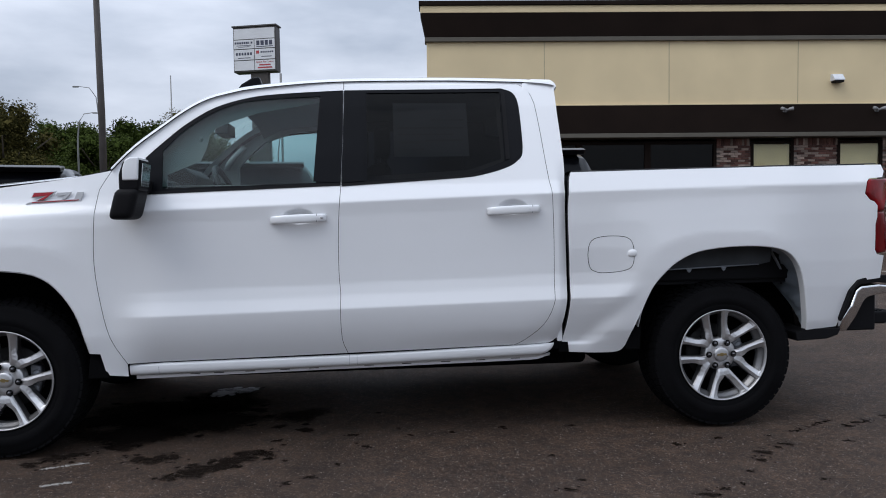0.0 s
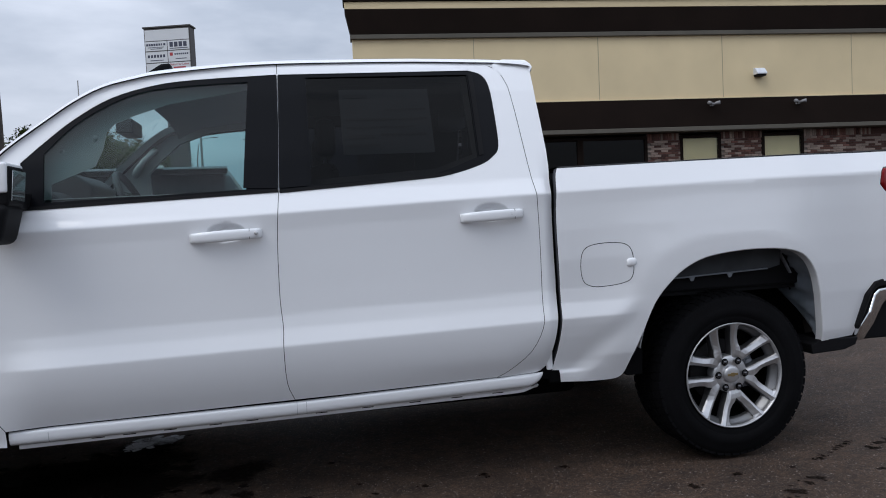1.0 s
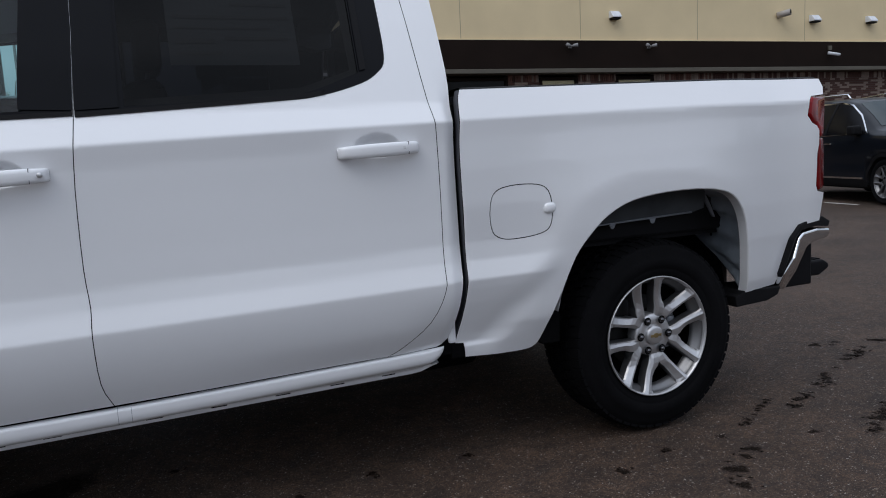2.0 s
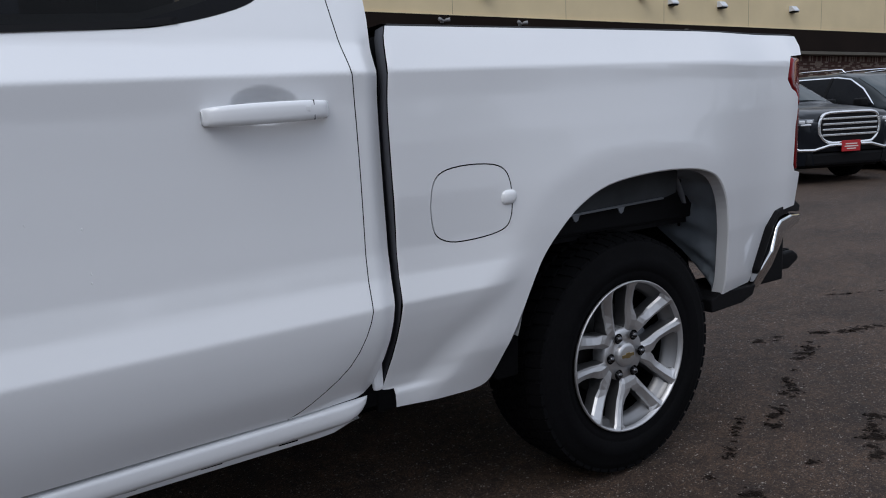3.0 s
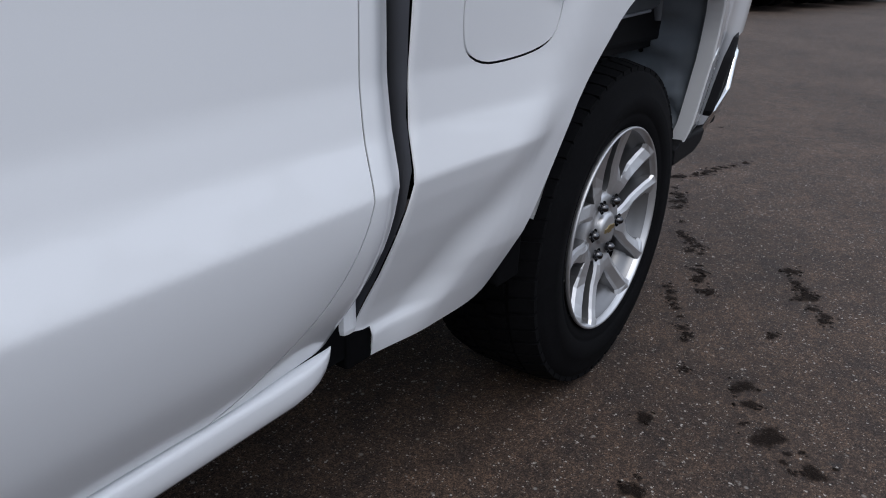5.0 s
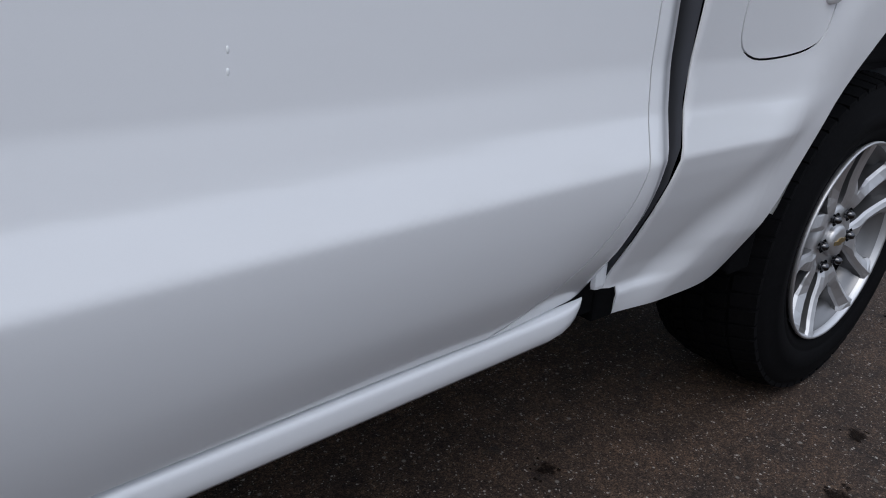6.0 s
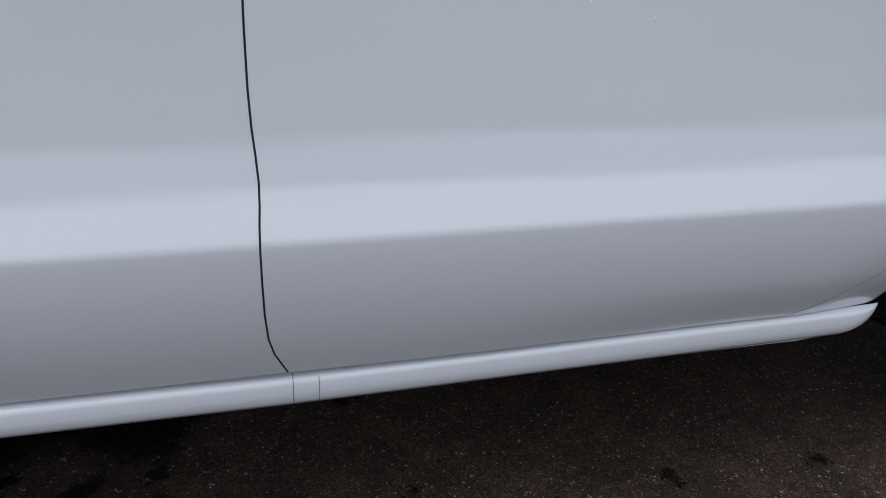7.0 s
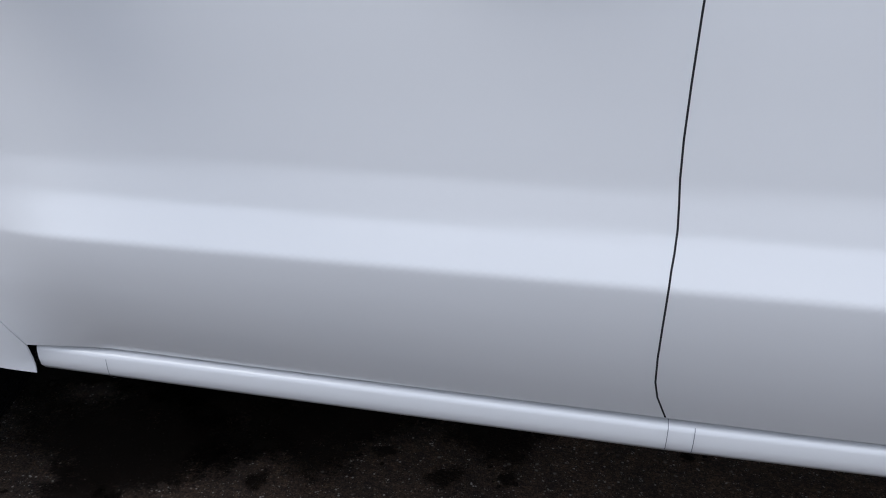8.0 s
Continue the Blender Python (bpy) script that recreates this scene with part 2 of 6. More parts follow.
def panel(name, outline, half, mat, parent, label="", holes=(), step=0.025, depth=0.018, gap=0.0014, side=-1, off=0.0, edge=0.02, fine=(), crease=None):
    """A curved sheet over the (x, z) outline, at the half width half(x, z), with its edge turned in."""
    rim = dense(grown(outline, -gap), edge)
    rims = [rim] + [dense(grown(h, gap), edge) for h in holes]
    lo, hi = np.min(rim, 0), np.max(rim, 0)
    gx, gz = np.meshgrid(np.arange(lo[0], hi[0], step), np.arange(lo[1], hi[1], step))
    pts = np.stack((gx.ravel(), gz.ravel()), 1)
    for cx, cz, rx, rz in fine:
        fx, fz = np.meshgrid(np.arange(cx - rx, cx + rx, 0.006), np.arange(cz - rz, cz + rz, 0.006))
        box = (np.abs(pts[:, 0] - cx) < rx) & (np.abs(pts[:, 1] - cz) < rz)
        pts = np.concatenate((pts[~box], np.stack((fx.ravel(), fz.ravel()), 1)))
    for start, slope in crease or ():
        q = pts[:, 1] - start - slope * pts[:, 0]
        pts = pts[(q < -0.016) | (q > 0.028)]
        xs = np.arange(lo[0], hi[0], step)
        pts = np.concatenate([pts] + [np.stack((xs + (0.5 * step if k % 2 else 0), start + d + slope * xs), 1) for k, d in enumerate((-0.012, -0.006, -0.002, 0.002, 0.006, 0.010, 0.015, 0.022))])
    pts = pts[inside(rim, pts) & (near(rim, pts) > step * 0.45)]
    for h in rims[1:]:
        pts = pts[~inside(h, pts) & (near(h, pts) > step * 0.45)]
    verts, edges = [], []
    for r in rims:
        k = len(verts)
        verts += [Vector(p) for p in r]
        edges += [(k + i, k + (i + 1) % len(r)) for i in range(len(r))]
    verts += [Vector(p) for p in pts]
    v2, _, tris, *_ = delaunay_2d_cdt(verts, edges, [], 0, 1e-6)
    v2 = np.array([tuple(v) for v in v2])
    tris = np.array([f for f in tris if len(f) == 3])
    mid = v2[tris].mean(1)
    keep = inside(rim, mid)
    for h in rims[1:]:
        keep &= ~inside(h, mid)
    tris = tris[keep]
    a, b, c = v2[tris[:, 0]], v2[tris[:, 1]], v2[tris[:, 2]]
    turn = (b[:, 0] - a[:, 0]) * (c[:, 1] - a[:, 1]) - (b[:, 1] - a[:, 1]) * (c[:, 0] - a[:, 0])
    flip = turn < 0 if side < 0 else turn > 0
    tris[flip] = tris[flip][:, ::-1]
    y = half(v2[:, 0], v2[:, 1]) + off
    e = 0.003
    dx = (half(v2[:, 0] + e, v2[:, 1]) - half(v2[:, 0] - e, v2[:, 1])) / (2 * e)
    dz = (half(v2[:, 0], v2[:, 1] + e) - half(v2[:, 0], v2[:, 1] - e)) / (2 * e)
    nor = np.stack((-dx, np.full(len(v2), float(side)), -dz), 1)
    nor /= np.linalg.norm(nor, axis=1, keepdims=True)
    co = np.stack((v2[:, 0], side * y, v2[:, 1]), 1)
    V, F, N = list(map(tuple, co)), [tuple(int(i) for i in t) for t in tris], list(nor)
    if depth:
        for k, r in enumerate(rims):
            R = np.array(r)
            ins = np.array(grown(r, (-0.004 if k == 0 else 0.004)))
            yr = half(R[:, 0], R[:, 1]) + off
            base = len(V)
            n = len(r)
            en = R - ins
            en /= np.maximum(np.linalg.norm(en, axis=1, keepdims=True), 1e-9)
            for q, yy, pe in ((R, yr, en), (ins, yr - depth, en)):
                V += [(float(p[0]), float(side * w), float(p[1])) for p, w in zip(q, yy)]
                N += [np.array((v[0], 0.25 * side, v[1])) for v in pe]
            for i in range(n):
                j = (i + 1) % n
                q = (base + i, base + j, base + n + j, base + n + i)
                p0, p1, p2 = (Vector(V[m]) for m in q[:3])
                F.append(q if (p1 - p0).cross(p2 - p0).dot(Vector(N[base + i])) > 0 else q[::-1])
    me = bpy.data.meshes.new(name)
    me.from_pydata(V, [], F)
    me.materials.append(mat)
    me.polygons.foreach_set("use_smooth", [True] * len(me.polygons))
    me.update()
    N = np.array([v / max(np.linalg.norm(v), 1e-9) for v in N])
    me.normals_split_custom_set_from_vertices([tuple(v) for v in N])
    ob = new(name, me)
    ob.parent = parent
    return tagged(ob, label)


def step01(a, b, x):
    t = np.clip((np.asarray(x, float) - a) / (b - a), 0, 1)
    return t * t * (3 - 2 * t)


def soften(zs, ys, sigma):
    t = np.arange(0.0, 2.4, 0.002)
    v = np.interp(t, zs, ys)
    k = np.exp(-0.5 * (np.arange(-30, 31) * 0.002 / sigma) ** 2)
    return t, np.convolve(np.pad(v, 30, mode="edge"), k / k.sum(), "valid")


# ---- the pickup truck: side forms ----
TZ = [1.345, 1.5, 1.65, 1.78, 1.83, 1.87, 1.91, 1.935, 1.95, 1.97, 2.0]
TY = [0.962, 0.91, 0.852, 0.80, 0.775, 0.755, 0.73, 0.70, 0.66, 0.56, 0.40]
LOW_Z = list(np.linspace(0.42, 0.722, 14))
LOW_Y = [1.018 - 0.1193 * (0.722 - z) - 0.865 * (0.722 - z) ** 2 for z in LOW_Z]
CREASED = soften([0.30] + LOW_Z + [0.735, 0.79, 0.85, 0.95, 1.1, 1.2, 1.268] + TZ,
                 [0.92] + LOW_Y + [1.0145, 1.000, 0.9925, 0.9925, 0.995, 0.998, 1.005] + TY, 0.0035)
PLAIN = soften([0.30, 0.42, 0.50, 0.62, 0.75, 0.95, 1.1, 1.2, 1.268] + TZ,
               [0.935, 0.955, 0.968, 0.985, 0.992, 0.996, 1.001, 1.002, 0.998] + TY, 0.008)
BED_CREASED = soften([0.30, 0.42, 0.46, 0.480, 0.486, 0.491, 0.498, 0.53, 0.58, 0.64, 0.69, 0.722, 0.735, 0.79, 0.85, 0.97, 1.1, 1.2, 1.268, 1.40, 1.43, 1.5],
                     [0.898, 0.916, 0.928, 0.9325, 0.9310, 0.9275, 0.9275, 0.940, 0.963, 0.989, 1.007, 1.016, 1.0135, 1.003, 1.003, 1.019, 1.025, 1.025, 1.028, 0.978, 0.966, 0.94], 0.0032)
BED_PLAIN = soften([0.30, 0.43, 0.55, 0.72, 0.85, 0.97, 1.1, 1.2, 1.268, 1.40, 1.43, 1.5],
                   [0.89, 0.927, 0.970, 1.00, 1.014, 1.021, 1.025, 1.025, 1.028, 0.978, 0.966, 0.94], 0.005)


def rake(x, z):
    """The body's lines rise a little towards the tail."""
    return np.asarray(z) - np.interp(z, [0.45, 0.72, 1.27, 1.36, 1.5], [0, 0.0155, 0.032, 0.02, 0]) * np.asarray(x)


def arch_round(x, z, cx):
    return (np.abs((np.asarray(x) - cx) / 0.49) ** 2.6 + np.abs((np.maximum(z, 0.5) - 0.50) / 0.495) ** 2.6) ** (1 / 2.6)


def flare(x, z, cx):
    """The wing swells out towards a soft edge a hand's width from the arch, and stands upright inside it."""
    r = arch_round(x, z, cx)
    t = np.clip((1.80 - r) / 0.66, 0, 1)
    return 0.022 * (1 - 0.55 * step01(cx + 0.1, cx + 0.5, x)) * np.where(t < 0.93, t ** 1.9, 0.93 ** 1.9 + (t - 0.93) * 0.9) * step01(0.40, 0.62, z)


def cab_half(x, z):
    x, z = np.asarray(x, float), np.asarray(z, float)
    q = rake(x, z)
    w = step01(-1.36, -1.08, x)
    y = w * np.interp(q, *CREASED) + (1 - w) * np.interp(q, *PLAIN)
    y = y + flare(x, z, -1.875) * step01(-1.30, -1.42, x)
    y = y - 0.10 * step01(-2.2, -2.9, x) ** 1.5 - 0.012 * step01(-1.45, -2.0, x) * step01(1.15, 1.3, z)
    y = y - 0.012 * step01(0.0, 0.7, x) * step01(0.60, 0.47, z)
    y = y - 0.019 * step01(0.945, 1.004, x + np.interp(z, [0.50, 0.644, 0.80], [0.030, 0.008, 0])) * step01(1.5, 1.3, z) - 0.019 * step01(0.72, 0.99, x) * step01(0.70, 0.5, z)
    return y - sum(0.034 * step01(1.0, 0.12, ((x - cx) / 0.080) ** 2 + ((z - cz - 0.004) / 0.040) ** 2) for cx, cz in ((-0.392, 1.190), (0.711, 1.222)))


def bed_half(x, z):
    x, z = np.asarray(x, float), np.asarray(z, float)
    q = rake(x, z)
    dz = np.clip(z - 0.50, -0.06, 0.32)
    w = 1 - step01(1.06 + 0.72 * dz, 1.19 + 0.80 * dz, x)
    y = w * np.interp(q, *BED_CREASED) + (1 - w) * np.interp(q, *BED_PLAIN)
    y = y - 0.005 * np.exp(-((x - 1.20 - 0.55 * (z - 0.6)) / 0.085) ** 2) * step01(0.725, 0.61, z) * step01(0.485, 0.54, z)
    y = y + flare(x, z, 1.86)
    y = y - 0.006 * step01(1.012, 0.998, x + np.interp(z, [0.50, 0.644, 0.80], [0.018, 0.004, 0])) * step01(1.42, 1.30, z)
    return y - 0.054 * step01(2.15, 2.65, x) - 0.03 * step01(2.7, 2.95, x)


FRONT_GAP = [(-1.319, 1.442), (-1.357, 1.376), (-1.379, 1.319), (-1.390, 1.165), (-1.394, 0.969), (-1.371, 0.772), (-1.335, 0.60), (-1.265, 0.463)]
MID_GAP = [(-0.165, 1.60), (-0.179, 1.352), (-0.194, 1.143), (-0.197, 0.912), (-0.190, 0.796), (-0.193, 0.711), (-0.188, 0.56), (-0.161, 0.478)]
TOP_GAP = [(-1.319, 1.442), (-1.214, 1.559), (-1.083, 1.670), (-0.977, 1.755), (-0.868, 1.820), (-0.756, 1.855), (-0.642, 1.880), (-0.375, 1.912), (-0.161, 1.927), (0.127, 1.933), (0.452, 1.935), (0.72, 1.928), (0.808, 1.905), (0.850, 1.865), (0.874, 1.80)]
REAR_GAP = [(x + 0.008 * min(1.0, max(0.0, (x - 0.70) / 0.15)), z) for x, z in [(0.866, 1.80), (0.879, 1.675), (0.896, 1.454), (0.913, 1.256), (0.919, 1.033), (0.917, 0.80), (0.910, 0.708), (0.861, 0.602), (0.772, 0.521), (0.718, 0.4905)]]
CAB_TAIL = [(0.998, 1.861), (0.997, 1.74), (1.000, 1.642), (1.003, 1.422), (0.992, 1.30), (0.993, 1.121), (0.998, 0.822), (0.984, 0.644), (0.952, 0.504)]
BED_NOSE = [(1.023, 1.403), (1.009, 1.36), (0.999, 1.25), (0.997, 1.121), (1.008, 0.822), (1.002, 0.644), (0.982, 0.498)]
REAR_ARCH = [(1.380, 0.575), (1.395, 0.662), (1.445, 0.781), (1.511, 0.863), (1.589, 0.928), (1.698, 0.975), (1.856, 0.996), (2.015, 0.998), (2.144, 0.983), (2.227, 0.945), (2.286, 0.866), (2.320, 0.758), (2.345, 0.633), (2.365, 0.52)]
FRONT_WINDOW = [(-1.150, 1.323), (-1.159, 1.505), (-1.076, 1.588), (-0.971, 1.683), (-0.834, 1.772), (-0.664, 1.828), (-0.488, 1.852), (-0.1667, 1.872), (-0.181, 1.356)]
FRONT_PANE = [(-1.073, 1.345), (-1.078, 1.540), (-0.969, 1.658), (-0.804, 1.764), (-0.633, 1.815), (-0.271, 1.842), (-0.308, 1.366)]
REAR_WINDOW = [(-0.156, 1.872), (0.700, 1.884), (0.757, 1.860), (0.783, 1.800), (0.788, 1.643), (0.783, 1.517), (0.751, 1.471), (0.687, 1.434), (0.549, 1.396), (0.399, 1.380), (-0.175, 1.352)]
REAR_PANE = [(-0.040, 1.858), (0.688, 1.864), (0.684, 1.471), (0.520, 1.412), (0.399, 1.394), (-0.043, 1.374)]


FRONT_WINDOW = FRONT_WINDOW[:1] + curve(FRONT_WINDOW[1:8], 4) + FRONT_WINDOW[8:]
FRONT_PANE = FRONT_PANE[:1] + curve(FRONT_PANE[1:6], 4) + FRONT_PANE[6:]
REAR_WINDOW = REAR_WINDOW[:1] + curve(REAR_WINDOW[1:], 4)
REAR_PANE = REAR_PANE[:2] + curve(REAR_PANE[2:], 4)


def top_at(x):
    P = np.array(TOP_GAP)
    return np.interp(x, P[:, 0], P[:, 1])


MID_FULL = [(-0.161, 1.927)] + curve(MID_GAP, 3)
FRONT_DOOR = curve(FRONT_GAP, 3) + [(-0.779, 0.468)] + MID_FULL[::-1] + curve(TOP_GAP[:9], 3)[::-1][1:-1]
REAR_DOOR = MID_FULL + [(0.30, 0.4845)] + curve(REAR_GAP, 3)[::-1] + curve(TOP_GAP[8:], 3)[::-1][1:-1]
TOP_TAIL = [(0.72, 1.928), (0.80, 1.926), (0.88, 1.921), (0.95, 1.913), (1.0, 1.902)]
CAB_CORNER = curve(TOP_GAP[11:], 3)[:-1] + curve(REAR_GAP, 3) + [(0.948, 0.4945)] + curve(CAB_TAIL, 3)[::-1] + TOP_TAIL[:0:-1]
BEDSIDE = curve(BED_NOSE, 3) + [(1.012, 0.497), (1.020, 0.441)] + curve([(1.15, 0.434), (1.25, 0.433), (1.296, 0.441), (1.318, 0.462), (1.332, 0.50), (1.346, 0.545), (1.360, 0.578)] + REAR_ARCH[1:], 3) + [(2.555, 0.53), (2.610, 0.70), (2.650, 0.785), (2.798, 0.799), (2.812, 0.925), (2.765, 0.933), (2.752, 0.958), (2.750, 1.10), (2.760, 1.14), (2.761, 1.203), (2.742, 1.224), (2.712, 1.236), (2.684, 1.269), (2.693, 1.334), (2.712, 1.353), (2.80, 1.360), (2.825, 1.395), (2.822, 1.432), (2.277, 1.424), (1.631, 1.414)]
FRONT_ARCH = [(-1.438, 0.525), (-1.456, 0.605), (-1.496, 0.736), (-1.581, 0.862), (-1.684, 0.929), (-1.841, 0.952), (-1.98, 0.950), (-2.10, 0.92), (-2.20, 0.84), (-2.27, 0.73), (-2.31, 0.60)]
FENDER = [(-1.319, 1.442)] + curve(FRONT_GAP, 3)[1:] + [(-1.267, 0.397), (-1.369, 0.409), (-1.390, 0.520)] + curve(FRONT_ARCH, 3) + [(-2.52, 0.62), (-2.60, 0.80), (-2.62, 1.05), (-2.60, 1.27), (-2.2, 1.325), (-1.844, 1.362), (-1.581, 1.395), (-1.421, 1.422)]


def pane(ob):
    ob.visible_shadow = False
    return ob


def handle(parent, x0, z0, side):
    """A pull handle with a recessed cup behind it, of the body's colour; x0, z0: its front end."""
    h = float(cab_half(x0 - 0.02, z0))
    bow = [(0.0, -0.004), (0.012, 0.014), (0.04, 0.026), (0.09, 0.034), (0.15, 0.036), (0.205, 0.033), (0.25, 0.025), (0.268, 0.013), (0.276, -0.004)]
    rows = []
    for d, out in curve(bow, 4):
        k = math.sin(math.pi * min(max(d / 0.275, 0.0), 1)) ** 0.25
        rise = 0.010 * d / 0.275
        hi = 0.0225 * (0.60 + 0.40 * k)
        ring = []
        for a in range(16):
            c, s = math.cos(a * math.pi / 8), math.sin(a * math.pi / 8)
            sq = (abs(c) ** 4 + abs(s) ** 4) ** -0.25
            ring.append((x0 - 0.004 + d * 1.02, side * (h + out + 0.011 * c * sq), z0 + rise + hi * s * sq))
        rows.append(ring)
    verts = [p for r in rows for p in r]
    n = 16
    faces = [(i * n + j, i * n + (j + 1) % n, (i + 1) * n + (j + 1) % n, (i + 1) * n + j) for i in range(len(rows) - 1) for j in range(n)]
    faces += [tuple(range(n)), tuple((len(rows) - 1) * n + j for j in range(n))[::-1]]
    grip = mesh_part("door_handle", verts, faces, WHITE, parent, "white pull handle")
    d = 0.229
    part("grip_joint", box_bm(x0 + d, x0 + d + 0.0016, side * (h + 0.018), side * (h + 0.0402), z0 - 0.0125, z0 + 0.0300), JOINT_DARK, grip)
    if x0 > 0:
        part("lock_button", box_bm(x0 + 0.203, x0 + 0.221, side * (h + 0.038), side * (h + 0.0435), z0 + 0.004, z0 + 0.018, 0.003), WHITE, grip)
        return grip
    key = lathe("lock_cylinder", [(0.0, -0.0015), (0.0055, -0.0012), (0.0075, 0.0), (0.0075, 0.006)], ALLOY, grip, steps=16)
    key.location = (x0 + 0.256, side * (h + 0.0385), z0 + 0.010)
    return grip


def seam(name, pts, half, parent, side, width=0.004, mat=None, off=0.0006):
    """A thin dark joint that follows the body."""
    rows = []
    P = np.array(pts)
    for i, p in enumerate(P):
        d = P[min(i + 1, len(P) - 1)] - P[max(i - 1, 0)]
        n = np.array((-d[1], d[0])) / max(np.linalg.norm(d), 1e-9) * width / 2
        rows.append([(float(q[0]), side * (float(half(*q)) + off), float(q[1])) for q in (p + n, p - n)])
    return grid_part(name, rows, mat or BLACK_PLASTIC, parent)


FUEL = [(1.100, 0.969), (1.104, 1.01), (1.118, 1.040), (1.150, 1.058), (1.215, 1.066), (1.290, 1.062), (1.328, 1.045), (1.345, 1.01), (1.350, 0.955), (1.345, 0.915), (1.328, 0.890), (1.285, 0.876), (1.215, 0.869), (1.160, 0.871), (1.120, 0.890), (1.105, 0.925)]
FUEL = curve(FUEL + FUEL[:1], 3)[:-1]


def truck_side(truck, side):
    fine = 0.016 if side < 0 else 0.05
    own = dict(step=fine, side=side)
    edge_line = dict(crease=[(0.722, 0.0155), (1.266, 0.032)]) if side < 0 else {}
    cups = dict(fine=[(-0.392, 1.190, 0.10, 0.065)], **edge_line), dict(fine=[(0.711, 1.222, 0.10, 0.065)], **edge_line)
    panel("front_fender", FENDER, cab_half, WHITE, truck, "white front fender over the wheel", depth=0.006, **own)
    fd = panel("front_door", FRONT_DOOR, cab_half, WHITE, truck, "closed white front door", holes=[FRONT_WINDOW], depth=0.005, **own, **cups[0])
    rd = panel("rear_door", REAR_DOOR, cab_half, WHITE, truck, "closed white rear door", holes=[REAR_WINDOW], depth=0.005, **own, **cups[1])
    for line in (curve(FRONT_GAP, 3), MID_FULL, curve(REAR_GAP, 3), curve(TOP_GAP, 3), [(-1.26, 0.466), (-0.779, 0.470), (-0.16, 0.480), (0.30, 0.4865), (0.718, 0.4925)]):
        seam("joint_rubber", line, cab_half, truck, side, 0.022, JOINT_DARK, -0.0062 if line[-1][0] != 0.718 or len(line) > 5 else -0.022)
    panel("cab_corner", CAB_CORNER, cab_half, WHITE, truck, depth=0.006, gap=0.0014, **own, **edge_line)
    ring = [(x, z) for x, z in dense(FUEL, 0.02)]
    bs = panel("bedside", BEDSIDE, bed_half, WHITE, truck, "white cargo bed side panel", holes=[ring] if side < 0 else [], depth=0.006, gap=0.0, fine=[(1.17, 0.60, 0.19, 0.185)] if side < 0 else [], crease=[(1.266, 0.032)] if side < 0 else None, **own)
    rows = [[(x, side * (float(bed_half(x, z)) - 0.006), z), (x + 0.004, side * (float(bed_half(x, z)) - 0.030), z), (x + 0.012, side * (float(bed_half(x, z)) - 0.07), z)] for x, z in curve(BED_NOSE, 3)]
    grid_part("bed_seal", rows, SEAL, bs, "black edge seal", flip=side > 0)
    for door, outer, inner, mat in ((fd, FRONT_WINDOW, FRONT_PANE, PANE), (rd, REAR_WINDOW, REAR_PANE, PANE_DARK)):
        panel("window_trim", outer, cab_half, GLOSS_BLACK, door, "gloss black window surround", holes=[inner], off=-0.003, gap=0.0, depth=0.02, step=0.05, side=side)
        pane(panel("window_pane", inner, cab_half, mat, door, "tinted glass", off=-0.009, gap=-0.004, depth=0, step=0.06, side=side))
        bottom = [p for p in outer if p[1] < 1.40]
        bottom = sorted(bottom)[::4] + [max(bottom)] if len(bottom) > 6 else sorted(bottom)
        bottom = [(x, z + 0.0075 * float(step01(0.15, 0.45, x))) for x, z in bottom]
        seam("belt_strip", curve(bottom, 4) if len(bottom) > 2 else dense(bottom, 0.03)[: len(dense(bottom, 0.03)) // 2 + 1], cab_half, door, side, 0.014, BLACK_PLASTIC, 0.003)
    # the dark uprights beside the middle pillar
    up = np.array(MID_FULL)[::-1]
    joint = [(float(z), float(np.interp(z, up[:, 1], up[:, 0]))) for z in np.linspace(1.366, 1.868, 14)]
    for door, outer, sg in ((fd, [(-0.285, 1.862), (-0.319, 1.372)], -1), (rd, [(-0.048, 1.862), (-0.058, 1.372)], 1)):
        panel("pillar_cover", [(x + sg * 0.0020, z) for z, x in joint] + outer, cab_half, GLOSS_BLACK, door, gap=0.0, off=0.0015, depth=0.012, step=0.06, side=side)
    panel("quarter_divider", [(0.690, 1.478), (0.712, 1.484), (0.716, 1.862), (0.694, 1.866)], cab_half, BLACK_PLASTIC, rd, off=0.003, gap=0, depth=0.008, step=0.06, side=side)
    handle(fd, -0.530, 1.176, side)
    handle(rd, 0.576, 1.204, side)
    # inner skins keep the joints dark and carry the door trims
    lower = [(-1.36, 1.40), (-1.375, 1.0), (-1.26, 0.47), (0.72, 0.50), (0.96, 0.52), (0.965, 1.34), (-1.3, 1.33)]
    panel("body_shell", lower, cab_half, BLACK_PLASTIC, truck, "black inner body skin", off=-0.05, gap=0, depth=0, step=0.08, side=side)
    panel("door_trim", [(-1.25, 1.36), (-1.25, 0.62), (-0.24, 0.62), (-0.22, 1.36)], cab_half, DARK_TRIM, fd, "black inner door trim", off=-0.09, gap=0, depth=0.03, step=0.08, side=side)
    panel("door_trim", [(-0.14, 1.37), (-0.12, 0.62), (0.70, 0.62), (0.75, 1.38)], cab_half, DARK_TRIM, rd, "black inner door trim", off=-0.09, gap=0, depth=0.03, step=0.08, side=side)
